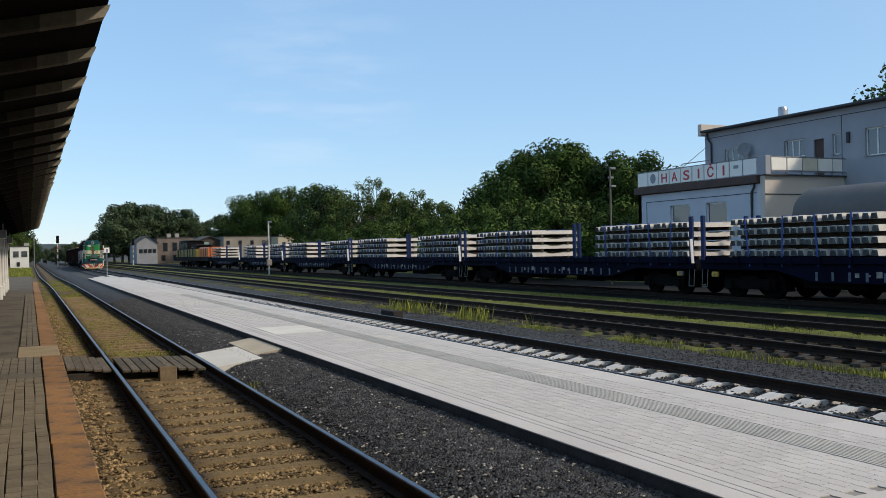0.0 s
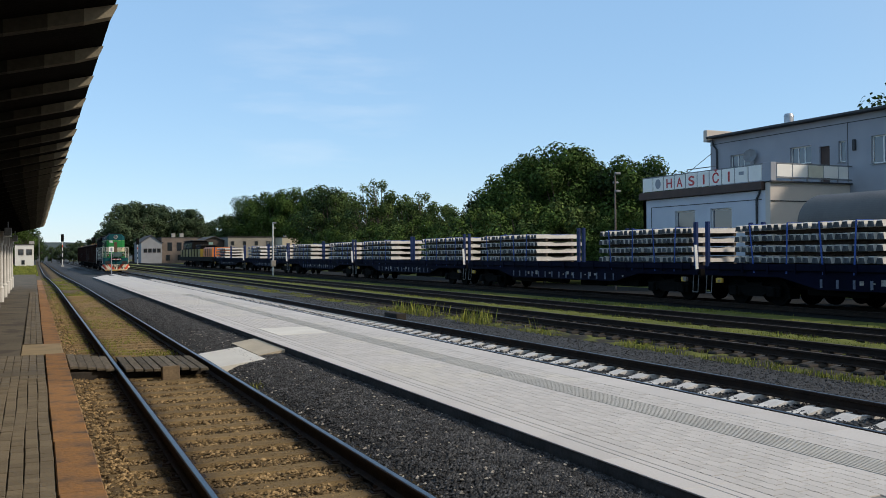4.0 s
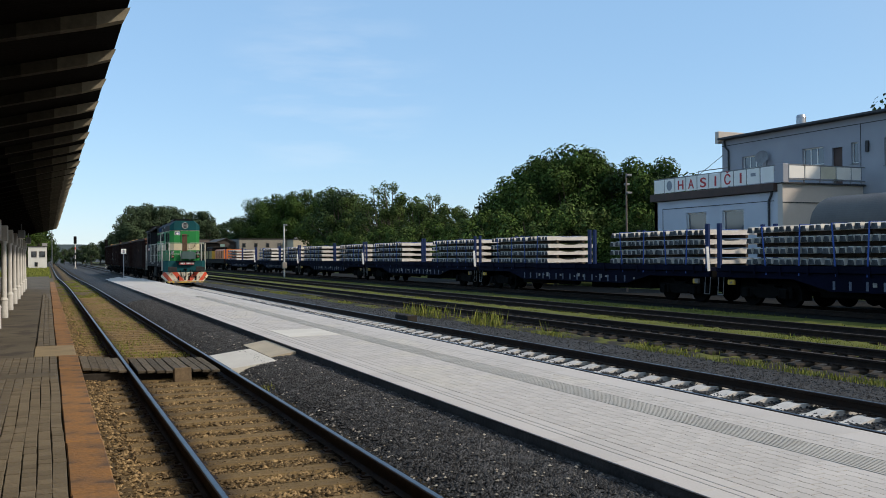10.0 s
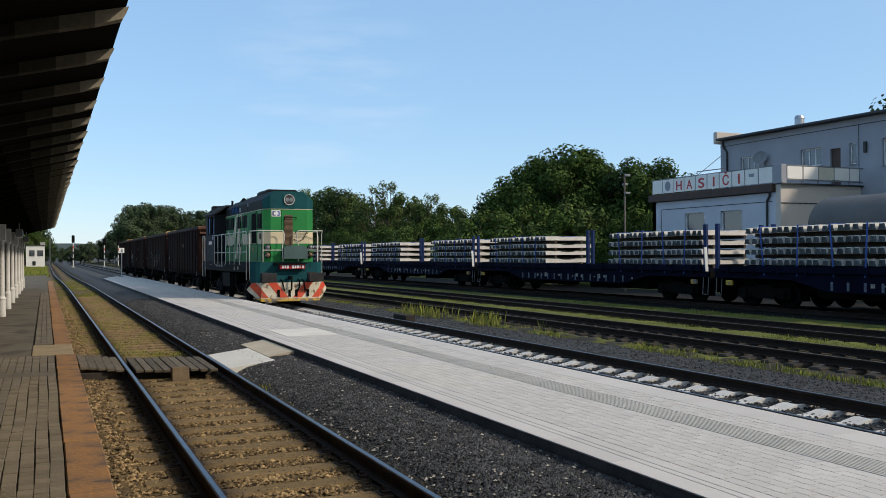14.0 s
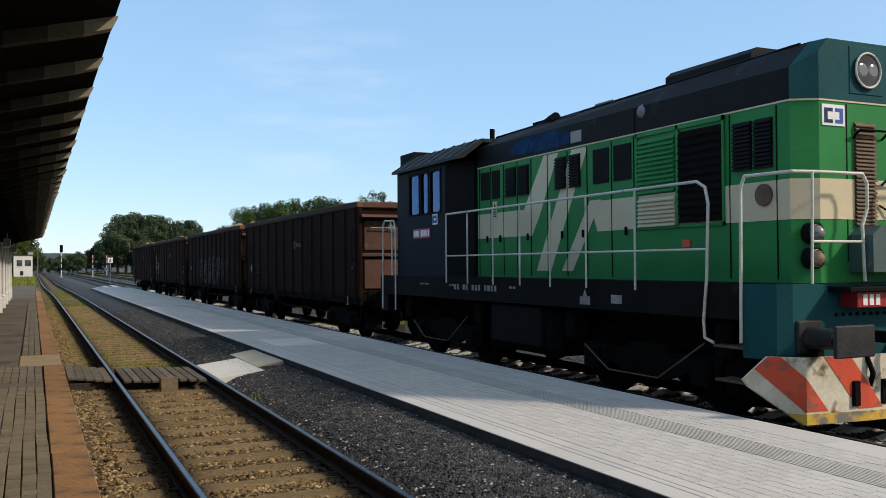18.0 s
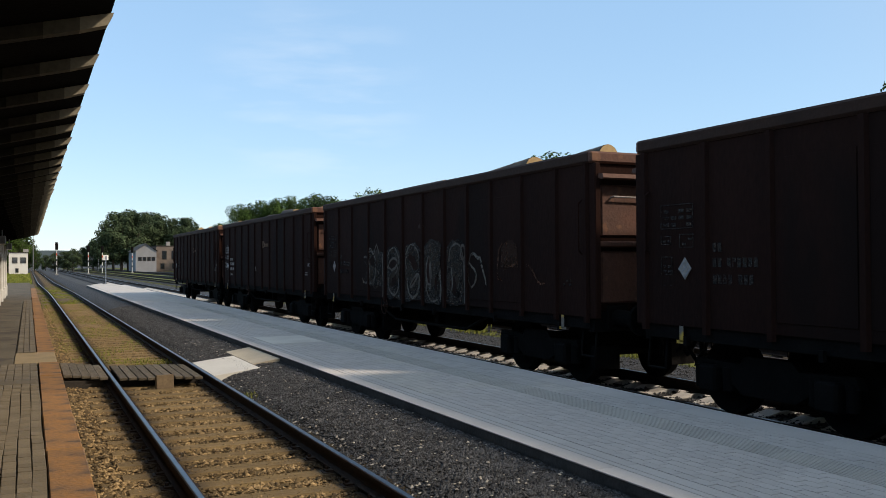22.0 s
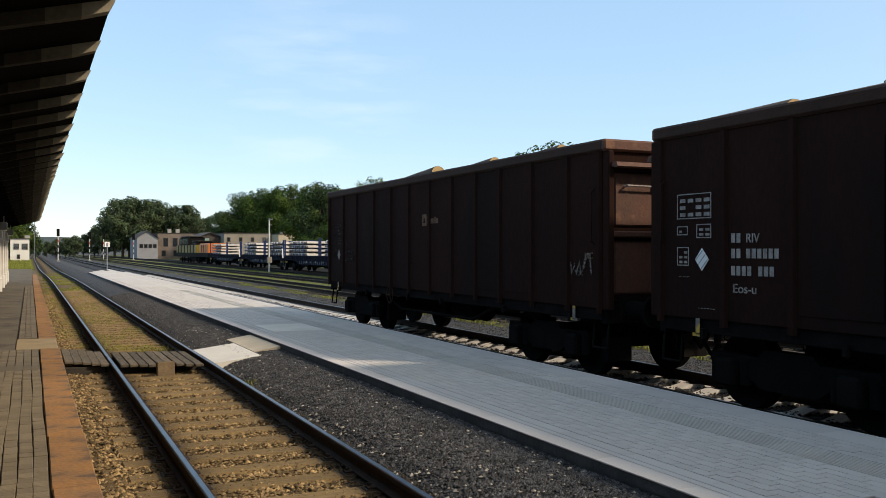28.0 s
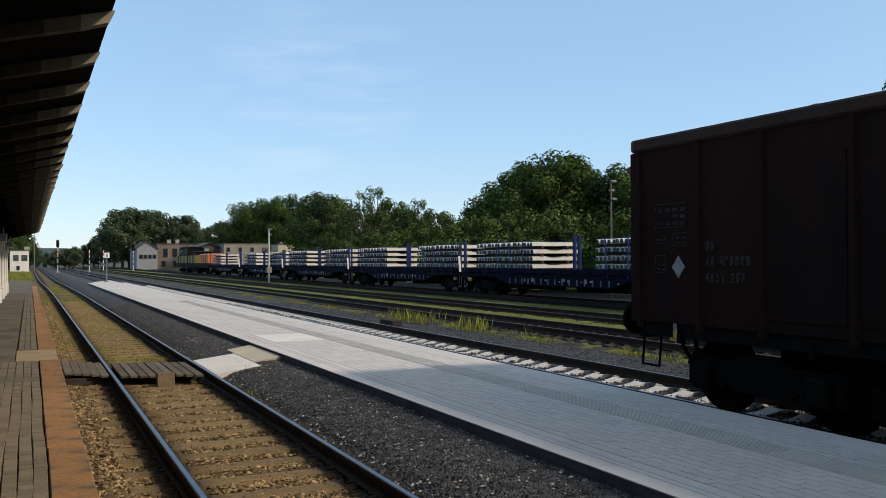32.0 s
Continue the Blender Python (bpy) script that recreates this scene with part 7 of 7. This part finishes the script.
# ---- low yard buildings far off ----
def shed(name, label, x0, x1, y0, y1, zt, ridge, wallm, windows, chimneys=()):
    B = thing(name, label, "building")
    part("wall", Mesh().box(x0, x1, y0, y1, -0.4, zt), wallm, B)
    if ridge:
        part("gable", Mesh().prism([(x0, zt), (x1, zt), ((x0 + x1) / 2, zt + ridge)], "y", y0, y1), wallm, B)
        part("roof", Mesh().prism([(x0 - 0.4, zt - 0.1), ((x0 + x1) / 2, zt + ridge + 0.12), (x1 + 0.4, zt - 0.1), ((x0 + x1) / 2, zt + ridge)], "y", y0 - 0.4, y1 + 0.4), M_OLDROOF, B)
    else:
        part("roof", Mesh().box(x0 - 0.12, x1 + 0.12, y0 - 0.12, y1 + 0.12, zt, zt + 0.18), M_OLDROOF, B)
    for f, a, z, w, h in windows:
        if f == "x":
            wd = part("window", Mesh().box(x0 - 0.06, x0 + 0.05, a, a + w, z, z + h), M_OLDROOF, B)
            part("pane", Mesh().box(x0 - 0.08, x0 + 0.02, a + 0.12, a + w - 0.12, z + 0.12, z + h - 0.12), M_GLASS, wd)
        else:
            wd = part("window", Mesh().box(a, a + w, y0 - 0.06, y0 + 0.05, z, z + h), M_OLDROOF, B)
            part("pane", Mesh().box(a + 0.12, a + w - 0.12, y0 - 0.08, y0 + 0.02, z + 0.12, z + h - 0.12), M_GLASS, wd)
    for x, y, h in chimneys:
        part("chimney", Mesh().box(x - 0.5, x + 0.5, y - 0.5, y + 0.5, zt, zt + h), M_CONC, B)
    return B


shed("white_signal_cabin", "small white plastered cabin by the platform end", -3.6, -0.1, 200, 207, 4.2, 0, M_WHITEWALL, [("y", -3.0, 2.1, 1.0, 1.2), ("y", -1.5, 2.1, 1.1, 1.2), ("y", -2.4, 0.2, 0.6, 0.9)], [(-0.5, 203, 0.8)])
shed("gabled_workshop", "grey rendered gabled workshop with a band of windows", 25.9, 31.2, 250, 268, 5.3, 1.9, M_PALEWALL, [("y", 26.5 + 1.15 * k, 2.6, 0.95, 1.1) for k in range(4)])
shed("long_depot", "weathered brown rendered depot building with tall dark windows", 31.5, 43.4, 253, 266, 6.6, 0, M_BRICKY, [("y", 33.0 + k * 2.5, 3.0, 1.3, 2.4) for k in range(4)] + [("y", 32.6 + k * 3.1, 0.4, 1.1, 1.6) for k in range(3)], [(35.0, 256, 1.3), (37.2, 256, 1.3)])
shed("goods_shed", "grey beige rendered goods shed with small dark windows", 38.3, 48.6, 196, 209, 5.65, 0, M_GREYDEPOT, [("y", 38.9 + k * 2.6, 3.9, 0.75, 0.95) for k in range(4)])
dg = thing("gabled_depot", "dark gabled depot bay with a pale teal board", "building")
part("wall", Mesh().prism([(33.7, -0.4), (38.2, -0.4), (38.2, 4.95), (36.1, 5.85), (33.7, 4.95)], "y", 200, 214), M_DARKWALL, dg)
part("roof", Mesh().prism([(33.4, 4.84), (33.4, 4.98), (36.1, 6.02), (38.28, 5.06), (38.28, 4.92), (36.1, 5.87)], "y", 199.6, 214.2), M_OLDROOF, dg)
part("board", Mesh().box(33.9, 35.8, 199.88, 199.99, 3.98, 4.65), M_TEAL, dg, "pale teal board")
part("gate", Mesh().box(34.2, 37.6, 199.92, 200.0, -0.2, 3.5), M_FASCIA, dg, "dark gate")
shed("low_store", "low sunlit beige store with a flat roof", 48.75, 53.4, 190, 200, 5.45, 0, M_STATION, [], [(50.4, 193, 0.6)])

# ---- masts, signals, signs ----
def pole(name, label, cat, x, y, h, r, material, group="", lamps=0):
    P = thing(name, label, cat, group)
    part("mast", Mesh().cyl((0, 0, -0.3), (0, 0, h), r, r * 0.75, 10), material, P)
    for k in range(lamps):
        part("lamp_head", Mesh().box(-0.05, 0.3, -0.15 + 0.2 * (k % 2), 0.0 + 0.2 * (k % 2), h - 0.16 - 0.5 * k, h - 0.03 - 0.5 * k, 0.03), M_STEEL, P)
    P.matrix_basis = pose(x, y, -0.2)
    return P


yl = pole("yard_lamp", "white yard lamp pole with a grey box and small heads", "lamp post", 21.0, 85.4, 5.2, 0.085, M_POST, "", 2)
part("switch_box", Mesh().box(-0.22, 0.22, -0.2, 0.12, 0.9, 1.5, 0.02), M_GREYDEPOT, yl, "grey switch box")
pole("yard_lamp", "thin dark yard lamp pole with three lamp heads", "lamp post", 30.0, 42.0, 6.6, 0.06, M_BRICKY, "", 3)
sig = thing("light_signal", "tall light signal with a dark head and white banded mast", "signal", "light signals")
part("mast", Mesh().cyl((0, 0, 0), (0, 0, 5.4), 0.09, n=10), M_POST, sig)
for z, mm in ((1.4, M_FASCIA), (2.7, M_FASCIA), (3.9, M_RED)):
    part("mast_band", Mesh().cyl((0, 0, z), (0, 0, z + 0.5), 0.096, n=10), mm, sig)
part("head", Mesh().box(-0.3, 0.3, -0.15, 0.15, 5.1, 6.7, 0.08), M_BLACK, sig)
part("base", Mesh().box(-0.3, 0.3, -0.3, 0.3, -0.3, 0.1, 0.02), M_CONC, sig)
sig.matrix_basis = pose(5.4, 205, -0.2)
for x, y in ((11.6, 205.0), (14.9, 212), (21.8, 218), (30, 330), (20, 300)):
    copy_thing(sig, pose(x, y, -0.2) @ Matrix.Diagonal((1, 1, 0.9, 1)))
pole("wire_mast", "thin bare steel mast", "mast", 1.0, 230.0, 10.5, 0.09, M_STEEL)
ps = thing("platform_end_sign", "small white square sign on a thin post at the platform end", "sign")
part("post", Mesh().cyl((0, 0, 0), (0, 0, 2.5), 0.035, n=8), M_ALU, ps)
part("board", Mesh().box(-0.2, 0.2, -0.03, 0.0, 2.08, 2.5, 0.01), M_PANEL, ps)
part("mark", Mesh().box(-0.08, 0.08, -0.034, -0.02, 2.12, 2.4), M_GREYBAR, ps)
ps.matrix_basis = pose(5.75, 78.0, 0.1)
solid("cable_box", Mesh().box(9.72, 10.05, 24.6, 25.6, -0.3, 0.08, 0.02), M_DARK_SLEEPER, "low dark cable box beside the rail", "box")

# ---- distance ----
hill = Mesh()
n = 60
for i in range(n + 1):
    a = -0.6 + 2.1 * i / n
    h = 22 + 26 * (0.5 + 0.5 * noise.noise((i * 0.23, 4.0, 0.0))) * (1.0 if a > 0.02 else 0.8)
    hill.v += [(2200 * math.sin(a), 2200 * math.cos(a), -5), (2200 * math.sin(a), 2200 * math.cos(a), h)]
hill.f = [(2 * i, 2 * i + 2, 2 * i + 3, 2 * i + 1) for i in range(n)]
hill.s = [True] * n
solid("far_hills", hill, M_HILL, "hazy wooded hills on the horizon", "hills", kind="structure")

# ---- trees ----
def tree_parts(h, w, seed, leaf, clumps=26, per=150, size=0.42, bare=0.12, thin=False):
    """Trunk with limbs and a crown of many small leaf clusters, uneven and with gaps."""
    r = random.Random(seed)
    trunk = Mesh()
    th = h * r.uniform(0.3, 0.38)
    top = Vector((r.uniform(-0.3, 0.3), r.uniform(-0.3, 0.3), th))
    trunk.cyl((0, 0, -0.5), top, 0.028 * h, 0.018 * h, 8)
    centres = []
    for i in range(clumps):
        a = r.uniform(0, 2 * math.pi)
        u = (i + 0.5) / clumps
        z = h * (0.22 + 0.74 * u)
        prof = math.sin(math.pi * min(1, 0.16 + 0.8 * u)) ** 0.7
        rad = w * 0.5 * prof * math.sqrt(r.uniform(0.08, 1.0))
        c = Vector((rad * math.cos(a), rad * math.sin(a), z + r.uniform(-0.04, 0.04) * h))
        centres.append((c, w * r.uniform(0.085, 0.175) * (0.85 if u > 0.8 else 1)))
    for c, s in centres[:: 2]:
        mid = top.lerp(c, 0.5) + Vector((0, 0, -0.04 * h))
        trunk.cyl(top.lerp(Vector((0, 0, 0)), r.uniform(0, 0.3)), mid, 0.011 * h, 0.007 * h, 5, False)
        trunk.cyl(mid, c, 0.007 * h, 0.003 * h, 5, False)
    crown = Mesh()
    v, f = [], []
    for c, s in centres:
        k = int(per * (s / (w * 0.15)) ** 2)
        for _ in range(k):
            d = Vector((r.gauss(0, 1), r.gauss(0, 1), r.gauss(0, 1)))
            d.normalize()
            p = c + d * s * (r.random() ** 0.3)
            n_ = (d * 1.5 + Vector((r.uniform(-0.8, 0.8), r.uniform(-0.8, 0.8), r.uniform(-0.4, 0.8)))).normalized()
            t = n_.orthogonal().normalized()
            t = (Matrix.Rotation(r.uniform(0, 6.28), 3, n_) @ t)
            b = n_.cross(t)
            q = size * r.uniform(0.6, 1.25)
            i0 = len(v)
            v += [tuple(p - t * q * 0.5), tuple(p + b * q * 0.33 + n_ * q * 0.1), tuple(p + t * q * 0.55), tuple(p - b * q * 0.33 + n_ * q * 0.1)]
            f.append((i0, i0 + 1, i0 + 2, i0 + 3))
    crown.v, crown.f, crown.s = v, f, [False] * len(f)
    return trunk.data("trunk", M_BARK), crown.data("crown", leaf, False)


KINDS = {}


def tree(kind, x, y, k=1.0, turn=0.0, label="broad-leaved tree with a dense dark green crown", group="trees behind the yard"):
    if kind not in KINDS:
        KINDS[kind] = tree_parts(*TREE_SPEC[kind])
    T = thing("tree", label, "tree", group)
    part("trunk", KINDS[kind][0], None, T)
    part("crown", KINDS[kind][1], None, T)
    T.matrix_basis = pose(x, y, -0.35, 0, 0, turn) @ Matrix.Diagonal((k, k, k, 1))
    return T


TREE_SPEC = {
    "oak": (14, 12.5, 1, M_LEAF, 54, 420, 0.36), "maple": (12, 9, 2, M_LEAF, 42, 300, 0.33), "ash": (12, 8, 3, M_LEAF2, 36, 280, 0.33),
    "lime": (11, 9.5, 4, M_LEAF3, 42, 280, 0.34), "bush": (6, 7, 5, M_LEAF, 24, 420, 0.23), "birch": (13, 6.5, 6, M_LEAF2, 36, 110, 0.3), "scrub": (4.5, 6, 8, M_LEAF2, 20, 360, 0.22),
    "far_lime": (11, 9.5, 14, M_LEAF_HAZE, 40, 220, 0.42), "far_maple": (12, 9, 12, M_LEAF_HAZE, 40, 230, 0.42)}


def grow(kind, ang, dist, height, label, group="trees behind the yard"):
    """A tree of that height at an angle from the track's direction and a distance."""
    a = radians(ang)
    tree(kind, dist * math.sin(a), dist * math.cos(a), height / TREE_SPEC[kind][0], rt.uniform(0, 360), label, group)


rt = random.Random(5)
ROW = "leafy tree in the row behind the parked train"
BIG = "broad-leaved tree with a dense dark green crown"
# big trees before the fire station: kind, angle, distance, height
for kind, ang, dist, hgt in (("lime", 27.3, 84, 7.2), ("lime", 27.9, 82, 8.0), ("maple", 28.7, 80, 8.9), ("maple", 29.5, 77, 9.4), ("oak", 30.5, 74, 9.8), ("oak", 32.1, 72, 10.3), ("maple", 33.5, 73, 10.2),
                             ("maple", 32.6, 76, 10.7), ("maple", 33.9, 78, 10.3), ("lime", 35.6, 72, 8.7), ("maple", 36.6, 70, 9.2), ("maple", 37.5, 71, 9.2), ("lime", 38.6, 70, 8.4), ("lime", 31.0, 82, 11.0)):
    grow(kind, ang, dist, hgt, BIG)
# long row behind the parked train and the depot
for i, (ang, dist, hgt, kind) in enumerate(((10.75, 258, 12.2, "lime"), (11.3, 240, 12.6, "lime"), (12.15, 245, 17.0, "oak"), (13.05, 240, 18.0, "maple"), (13.96, 235, 17.5, "oak"), (14.9, 232, 18.1, "maple"),
                                            (15.7, 228, 18.5, "maple"), (16.6, 160, 13.9, "maple"), (17.4, 152, 13.3, "lime"), (18.1, 146, 12.2, "ash"), (18.7, 138, 10.6, "ash"), (19.8, 128, 12.1, "birch"), (20.6, 124, 12.5, "birch"),
                                            (21.4, 120, 10.6, "ash"), (22.2, 115, 9.4, "ash"), (22.8, 112, 8.9, "ash"), (23.4, 110, 9.8, "birch"), (24.1, 106, 8.3, "ash"), (24.8, 102, 7.8, "ash"), (25.35, 98, 7.2, "ash"),
                                            (19.6, 136, 9.4, "lime"), (21.0, 132, 9.8, "ash"), (17.9, 165, 13.6, "ash"))):
    grow(kind, ang, dist, hgt, ROW)
for i in range(5, 18):
    ang = 12.5 + i * 0.95
    grow(("bush", "scrub", "bush")[i % 3], ang, 36.5 / math.sin(radians(ang)) + 6 + rt.uniform(-2, 2), rt.uniform(4.5, 6.5), "thick leafy bush behind the parked train", "bushes behind the yard")
for i in range(10):
    grow(("bush", "scrub", "bush")[i % 3], 27 + i * 1.35, 63 + rt.uniform(-2, 2), rt.uniform(4.2, 5.6), "thick leafy bush behind the parked train", "bushes behind the yard")
# far woods at the track's end
for i, (ang, hgt, kind) in enumerate(((1.4, 5.5, 1), (1.9, 5.8, 2), (2.4, 6.4, 1), (2.9, 7.2, 2), (3.5, 9.0, 1), (4.2, 13.0, 2), (4.65, 16.2, 1), (5.1, 17.7, 2), (5.5, 18.0, 1), (6.15, 17.9, 2), (6.9, 18.5, 1), (7.4, 17.4, 2), (8.0, 15.8, 1), (8.5, 16.6, 2),
                                      (9.0, 15.8, 1), (9.4, 14.6, 2), (9.75, 12.0, 1), (5.8, 17.5, 2), (6.6, 18.1, 1), (2.1, 6, 2), (0.9, 5, 1), (10.4, 10, 2))):
    grow("far_lime" if kind == 1 else "far_maple", ang, 300 + rt.uniform(-18, 18), hgt, "far tree at the edge of the wood", "far trees")
for i, (ang, hgt) in enumerate(((-2.4, 21), (-1.7, 20), (-1.1, 17), (-0.6, 12.5), (-0.15, 8), (-1.4, 12), (0.3, 6))):
    grow(("lime", "maple")[i % 2], ang, 285 + rt.uniform(-12, 12), hgt, "far tree behind the white cabin", "far trees")
# behind the fire station
for ang, dist, hgt in ((52.3, 70, 15.2), (53.6, 66, 16.5)):
    grow("birch", ang, dist, hgt, "tall tree behind the fire station")


# ---- grass, weeds and stones ----
def bank(x):
    """Height of the chippings between the old track and the platform."""
    pts = ((2.8, -0.18), (2.96, -0.13), (3.12, -0.05), (3.4, 0.02), (3.75, 0.06), (4.2, 0.085))
    for (a, b), (c, d) in zip(pts, pts[1:]):
        if x <= c:
            return b + (d - b) * (x - a) / (c - a)
    return pts[-1][1]


def blades(seed, spots, hmin, hmax, w=0.012):
    r = random.Random(seed)
    m = Mesh()
    for x, y, z in spots:
        h = r.uniform(hmin, hmax)
        a = r.uniform(0, math.pi)
        dx, dy = math.cos(a) * w, math.sin(a) * w
        lx, ly = r.uniform(-0.35, 0.35) * h, r.uniform(-0.35, 0.35) * h
        i = len(m.v)
        m.v += [(x - dx, y - dy, z), (x + dx, y + dy, z), (x + lx * 0.4 + dx * 0.6, y + ly * 0.4 + dy * 0.6, z + h * 0.6), (x + lx, y + ly, z + h)]
        m.f += [(i, i + 1, i + 2), (i, i + 2, i + 3)]
    m.s = [False] * len(m.f)
    return m


def scatter(seed, n, x0, x1, y0, y1, z, patch=0.0, pw=1.0):
    """Random places, denser near the start of the range and in patches."""
    r = random.Random(seed)
    out = []
    while len(out) < n:
        u = r.random() ** 1.6
        y = y0 + (y1 - y0) * u
        x = r.uniform(x0, x1)
        if patch and noise.noise((x * pw + seed, y * pw * 0.5, 2.0)) < patch - 0.5 + 0.2 * r.random():
            continue
        out.append((x, y, z))
    return out


solid("weeds", blades(1, scatter(1, 5500, 11.9, 12.95, 7, 60, -0.26, 0.4, 0.8), 0.03, 0.1, 0.01), M_GRASS, "weedy grass along the siding", "grass", kind="stuff", fix=False)
solid("tall_weeds", blades(2, scatter(2, 360, 11.75, 12.5, 20, 31, -0.25, 0.5, 1.2), 0.12, 0.5, 0.011), M_GRASS, "tall green weeds beside the rail", "grass", kind="stuff", fix=False)
solid("grass", blades(3, scatter(3, 26000, 14.8, 16.85, 9, 90, -0.22, 0.3, 0.6), 0.03, 0.11, 0.014), M_GRASS, "short green grass strip between sidings", "grass", kind="stuff", fix=False)
solid("grass_far", blades(4, scatter(4, 9000, 19.1, 21.6, 12, 110, -0.24, 0.42, 0.5), 0.04, 0.13, 0.018), M_GRASS, "grass beside the parked train", "grass", kind="stuff", fix=False)
solid("grass_old_track", blades(5, scatter(5, 24000, 0.55, 2.9, 19, 90, -0.215, 0.36, 0.9), 0.02, 0.09, 0.012), M_GRASS, "thin grass growing in the old track", "grass", kind="stuff", fix=False)
solid("lawn", blades(6, scatter(6, 6000, -6, 0.3, 92, 220, -0.2), 0.1, 0.35, 0.06), M_GRASS, "lawn by the white cabin", "grass", kind="stuff", fix=False)
solid("lawn_ground", Mesh().box(-8, 0.4, 91, 225, -0.4, -0.15), M_TURF, "lawn by the white cabin", "grass", kind="structure")
solid("weed_tuft", blades(7, [(2.98 + rt.uniform(-0.08, 0.1), 13.2 + rt.uniform(-0.25, 0.25), bank(3.0)) for _ in range(26)], 0.04, 0.11, 0.01), M_GRASS, "small weed tuft in the chippings", "weeds", kind="stuff", fix=False)


def stones(seed, spots, rmin, rmax):
    r = random.Random(seed)
    m = Mesh()
    for x, y, z in spots:
        s = r.uniform(rmin, rmax)
        i = len(m.v)
        a = r.uniform(0, 6.28)
        c, d = math.cos(a), math.sin(a)
        pts = [(1, 0.1, 0), (0.1, 0.8, -0.1), (-0.9, 0.2, 0.05), (-0.1, -0.8, 0), (0.2, 0.1, 0.7), (-0.15, -0.1, -0.6)]
        for u, v, w in pts:
            k = s * r.uniform(0.75, 1.25)
            m.v.append((x + k * (u * c - v * d), y + k * (u * d + v * c), z + k * w * 0.8))
        m.f += [(i, i + 1, i + 4), (i + 1, i + 2, i + 4), (i + 2, i + 3, i + 4), (i + 3, i, i + 4), (i + 1, i, i + 5), (i + 2, i + 1, i + 5), (i + 3, i + 2, i + 5), (i, i + 3, i + 5)]
    m.s = [False] * len(m.f)
    return m


def bed_spots(seed, n, x0, x1, y0, y1, zf):
    return [(x, y, zf(x)) for x, y, _ in scatter(seed, n, x0, x1, y0, y1, 0)]


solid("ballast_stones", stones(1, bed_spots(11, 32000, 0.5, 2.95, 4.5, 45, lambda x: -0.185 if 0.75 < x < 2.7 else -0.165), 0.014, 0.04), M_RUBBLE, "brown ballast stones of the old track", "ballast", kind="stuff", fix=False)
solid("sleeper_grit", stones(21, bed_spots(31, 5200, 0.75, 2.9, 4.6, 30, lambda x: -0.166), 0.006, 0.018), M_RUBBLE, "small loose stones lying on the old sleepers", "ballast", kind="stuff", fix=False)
solid("chippings", stones(2, bed_spots(12, 75000, 2.92, 4.12, 4.0, 40, lambda x: bank(x) + 0.008), 0.009, 0.026), M_CHIP, "dark grey stone chippings", "gravel", kind="stuff", fix=False)
solid("track_stones", stones(3, bed_spots(13, 15000, 7.0, 10.2, 5.5, 45, lambda x: -0.238), 0.02, 0.042), M_CHIP, "dark ballast stones of the relaid track", "ballast", kind="stuff", fix=False)
solid("pale_stones", stones(4, bed_spots(14, 420, 2.9, 4.1, 4.5, 22, lambda x: bank(x) + 0.02), 0.008, 0.024), M_PALE_STONE, "scattered pale stones in the chippings", "stones", kind="stuff", fix=False)
solid("edge_stones", stones(5, bed_spots(15, 150, 2.88, 3.1, 4.5, 20, lambda x: bank(x) + 0.01), 0.015, 0.04), M_PALE_STONE, "pale stones along the old track's rail", "stones", kind="stuff", fix=False)
solid("gravel_far", stones(6, bed_spots(16, 9000, 10.2, 12.1, 7, 45, lambda x: -0.265), 0.012, 0.03), M_CHIP, "dark gravel beside the relaid track", "gravel", kind="stuff", fix=False)

# ---- movement ----
ROLL = [(0, 145.53), (2, 128.68), (4, 112.0), (6, 95.58), (8, 79.49), (10, 63.82), (12, 48.94), (14, 34.32), (16.5, 16.96), (17, 13.64), (18, 7.13), (19, 0.68), (20, -5.51), (21, -11.58), (22, -17.38), (23, -22.86), (24, -28.05), (25, -32.91), (25.5, -35.19), (27.5, -43.88), (28, -45.75), (29, -49.54), (30, -53.01), (31, -56.28), (32, -59.36)]


def gone(t):
    """Distance of the train's front at t, smooth between the rows."""
    for (t0, y0), (t1, y1) in zip(ROLL, ROLL[1:]):
        if t <= t1:
            return y0 + (y1 - y0) * (t - t0) / (t1 - t0)
    return ROLL[-1][1]


def motions():
    """The goods train rolls in on the relaid track and slows down, its wheels turning."""
    for ob, d in [(locomotive_1, 0.0), *zip(wagons, WAGON_AT), *zip(loads, WAGON_AT)]:
        walk(ob, [(t, pose(TRACKS["two"], y + d, -0.03)) for t, y in ROLL])
    times = [i / 15 for i in range(480)] + [32.0]
    for w, r, y in WHEELS:
        walk(w, [(t, pose(0, y, r, math.degrees(gone(0) - gone(t)) / r)) for t in times])


motions()
